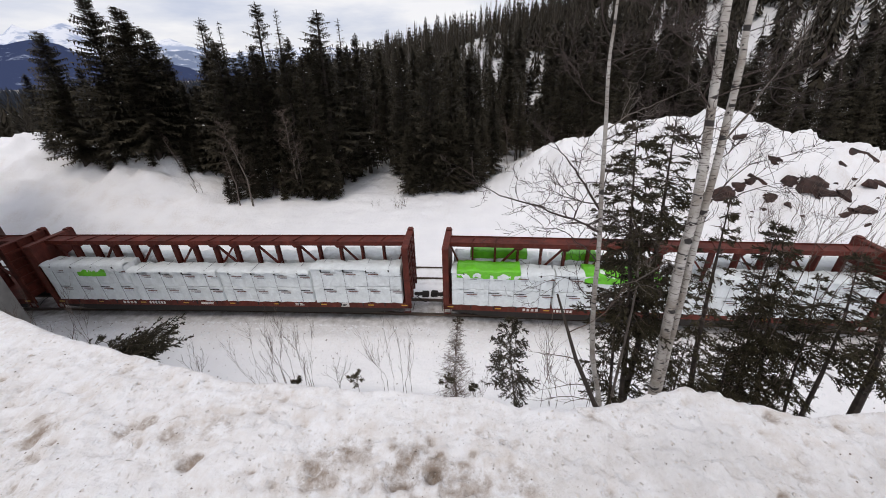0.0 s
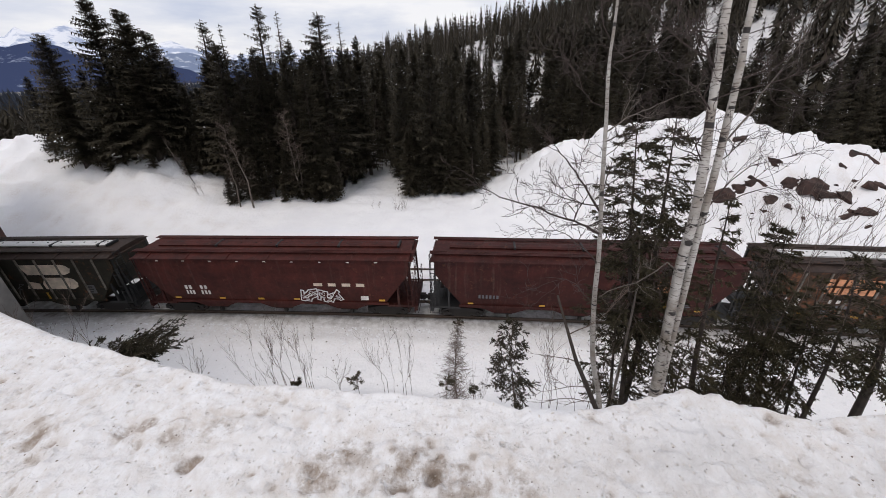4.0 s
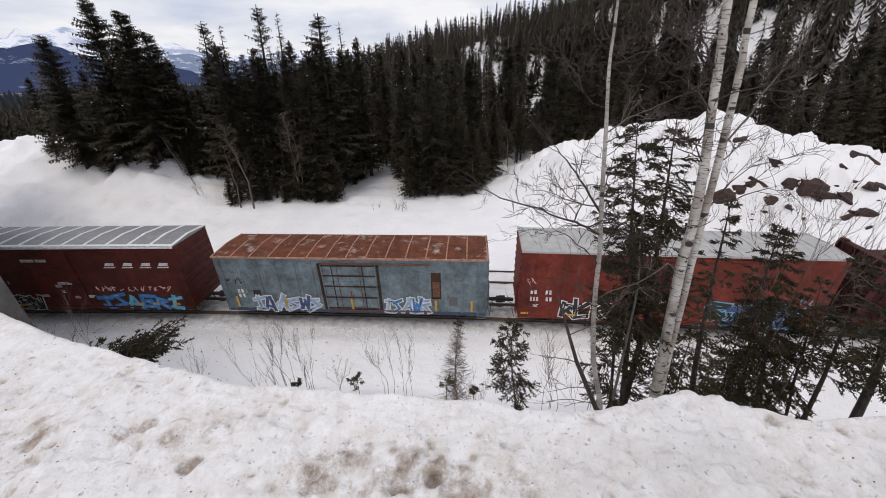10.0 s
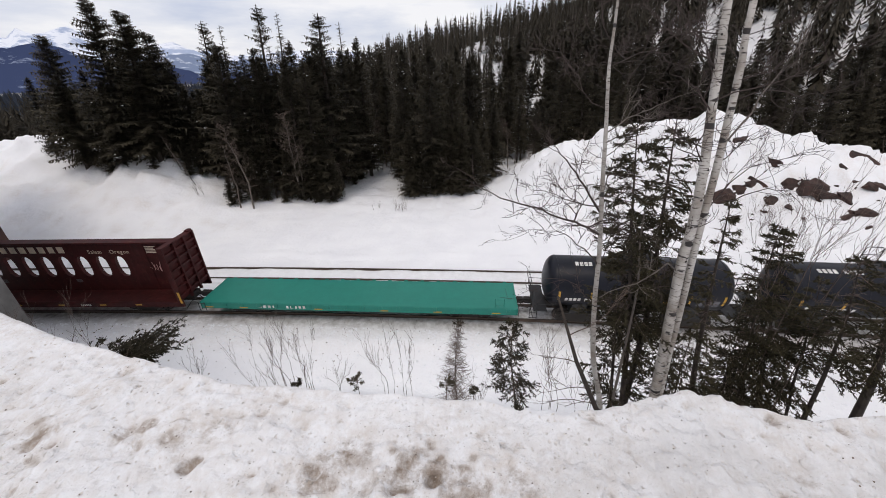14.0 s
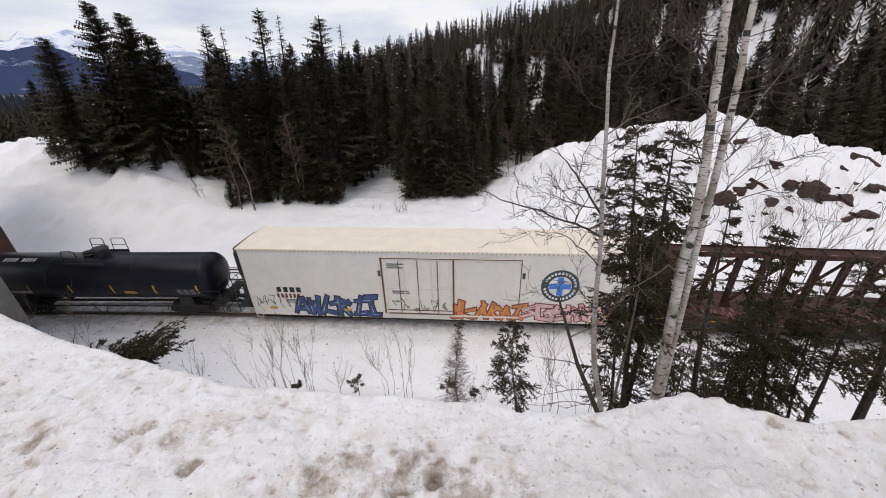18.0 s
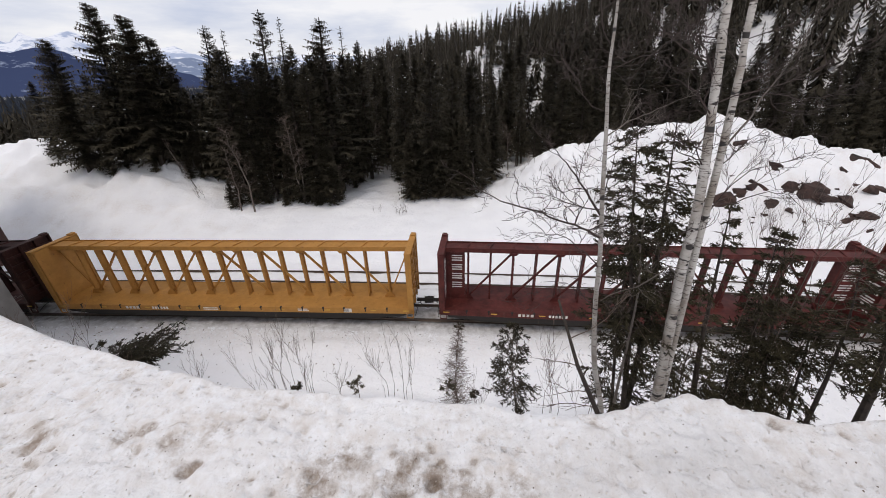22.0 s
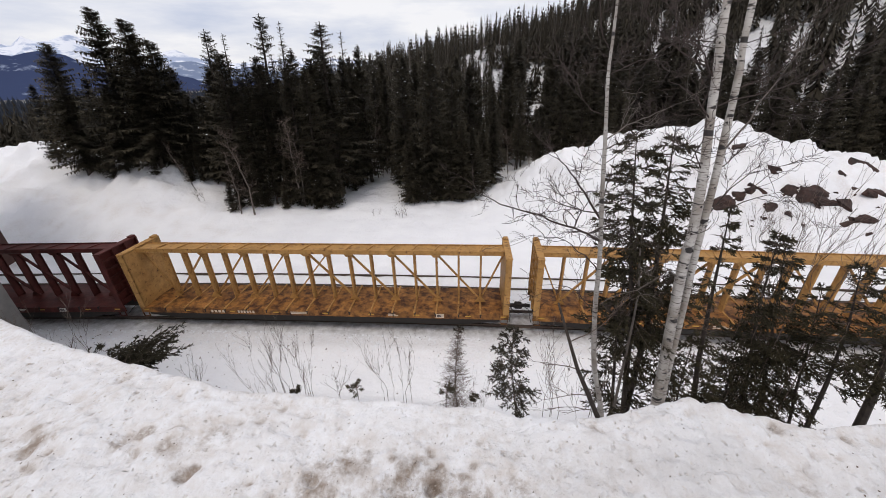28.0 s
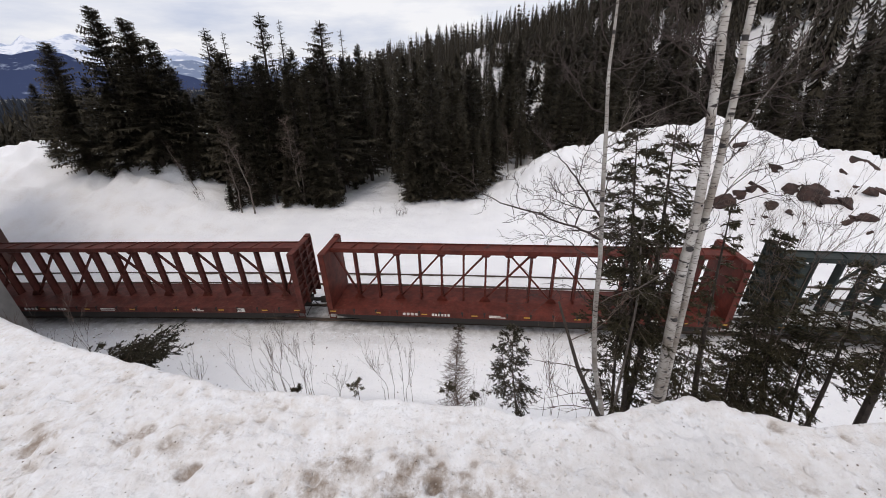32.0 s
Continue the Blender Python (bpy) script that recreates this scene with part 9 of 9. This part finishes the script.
centre_beam("dark red centre-beam lumber car, empty", 390.4, M_CB_MAROON, M_CB_MAROON, print_mat=M_WHITE, seed=9)
centre_beam("weathered yellow centre-beam car with rusted ribbed deck", 414.1, M_CB_YELLOW, M_DECK_YELLOW, M_DECK_YELLOW, M_CREAM, ribbed=True, seed=10)
centre_beam("weathered yellow centre-beam car with rusted ribbed deck", 438.1, M_CB_YELLOW, M_DECK_YELLOW, M_DECK_YELLOW, M_CREAM, ribbed=True, seed=11)
badge_car = centre_beam("faded red centre-beam lumber car with green badge, empty", 462.1, M_CB_PINK, M_CB_PINK, print_mat=M_WHITE, seed=12)


def round_badge(car):
    """A green disc with a pale crescent on the inner face of the leading end wall."""
    x = -(CB_HALF - 0.34) + 0.006
    for name, r0, cy, cz, mat, dx in (("badge_disc", 0.52, -0.75, 2.2, M_BADGE_GREEN, 0.0), ("badge_crescent", 0.22, -0.62, 2.32, M_CREAM, 0.008)):
        sh = Shape()
        ring = [(cy + r0 * math.cos(k * math.pi / 12), cz + r0 * math.sin(k * math.pi / 12)) for k in range(24)]
        sh.add([(x + dx, a, b) for a, b in ring] + [(x + dx + 0.005, a, b) for a, b in ring], [tuple(range(24)), tuple(range(47, 23, -1))] + [(k, (k + 1) % 24, 24 + (k + 1) % 24, 24 + k) for k in range(24)])
        part(name, sh, mat, car)


M_BADGE_GREEN = plain("badge_green", (0.06, 0.20, 0.13), 0.6, 0, 0.3, 4)
round_badge(badge_car)
centre_beam("red centre-beam lumber car, empty", 486.2, M_CB_RED, M_CB_RED, print_mat=M_WHITE, seed=13)
centre_beam("dark green centre-beam lumber car, empty", 511.0, M_CB_DARK, M_ROOF_PALE, seed=14)


# ---------------------------------------------------------------- movement
def motions():
    """The train runs along the line at an even pace."""
    for car, middle in TRAIN:
        rows = []
        for k in range(33):
            t = float(k)
            s = middle - SPEED * t
            x, y, turn = line_at(s)
            rows.append((t, pose(float(x), float(y), 0.0, 0, 0, math.degrees(float(turn)))))
        walk(car, rows)


motions()
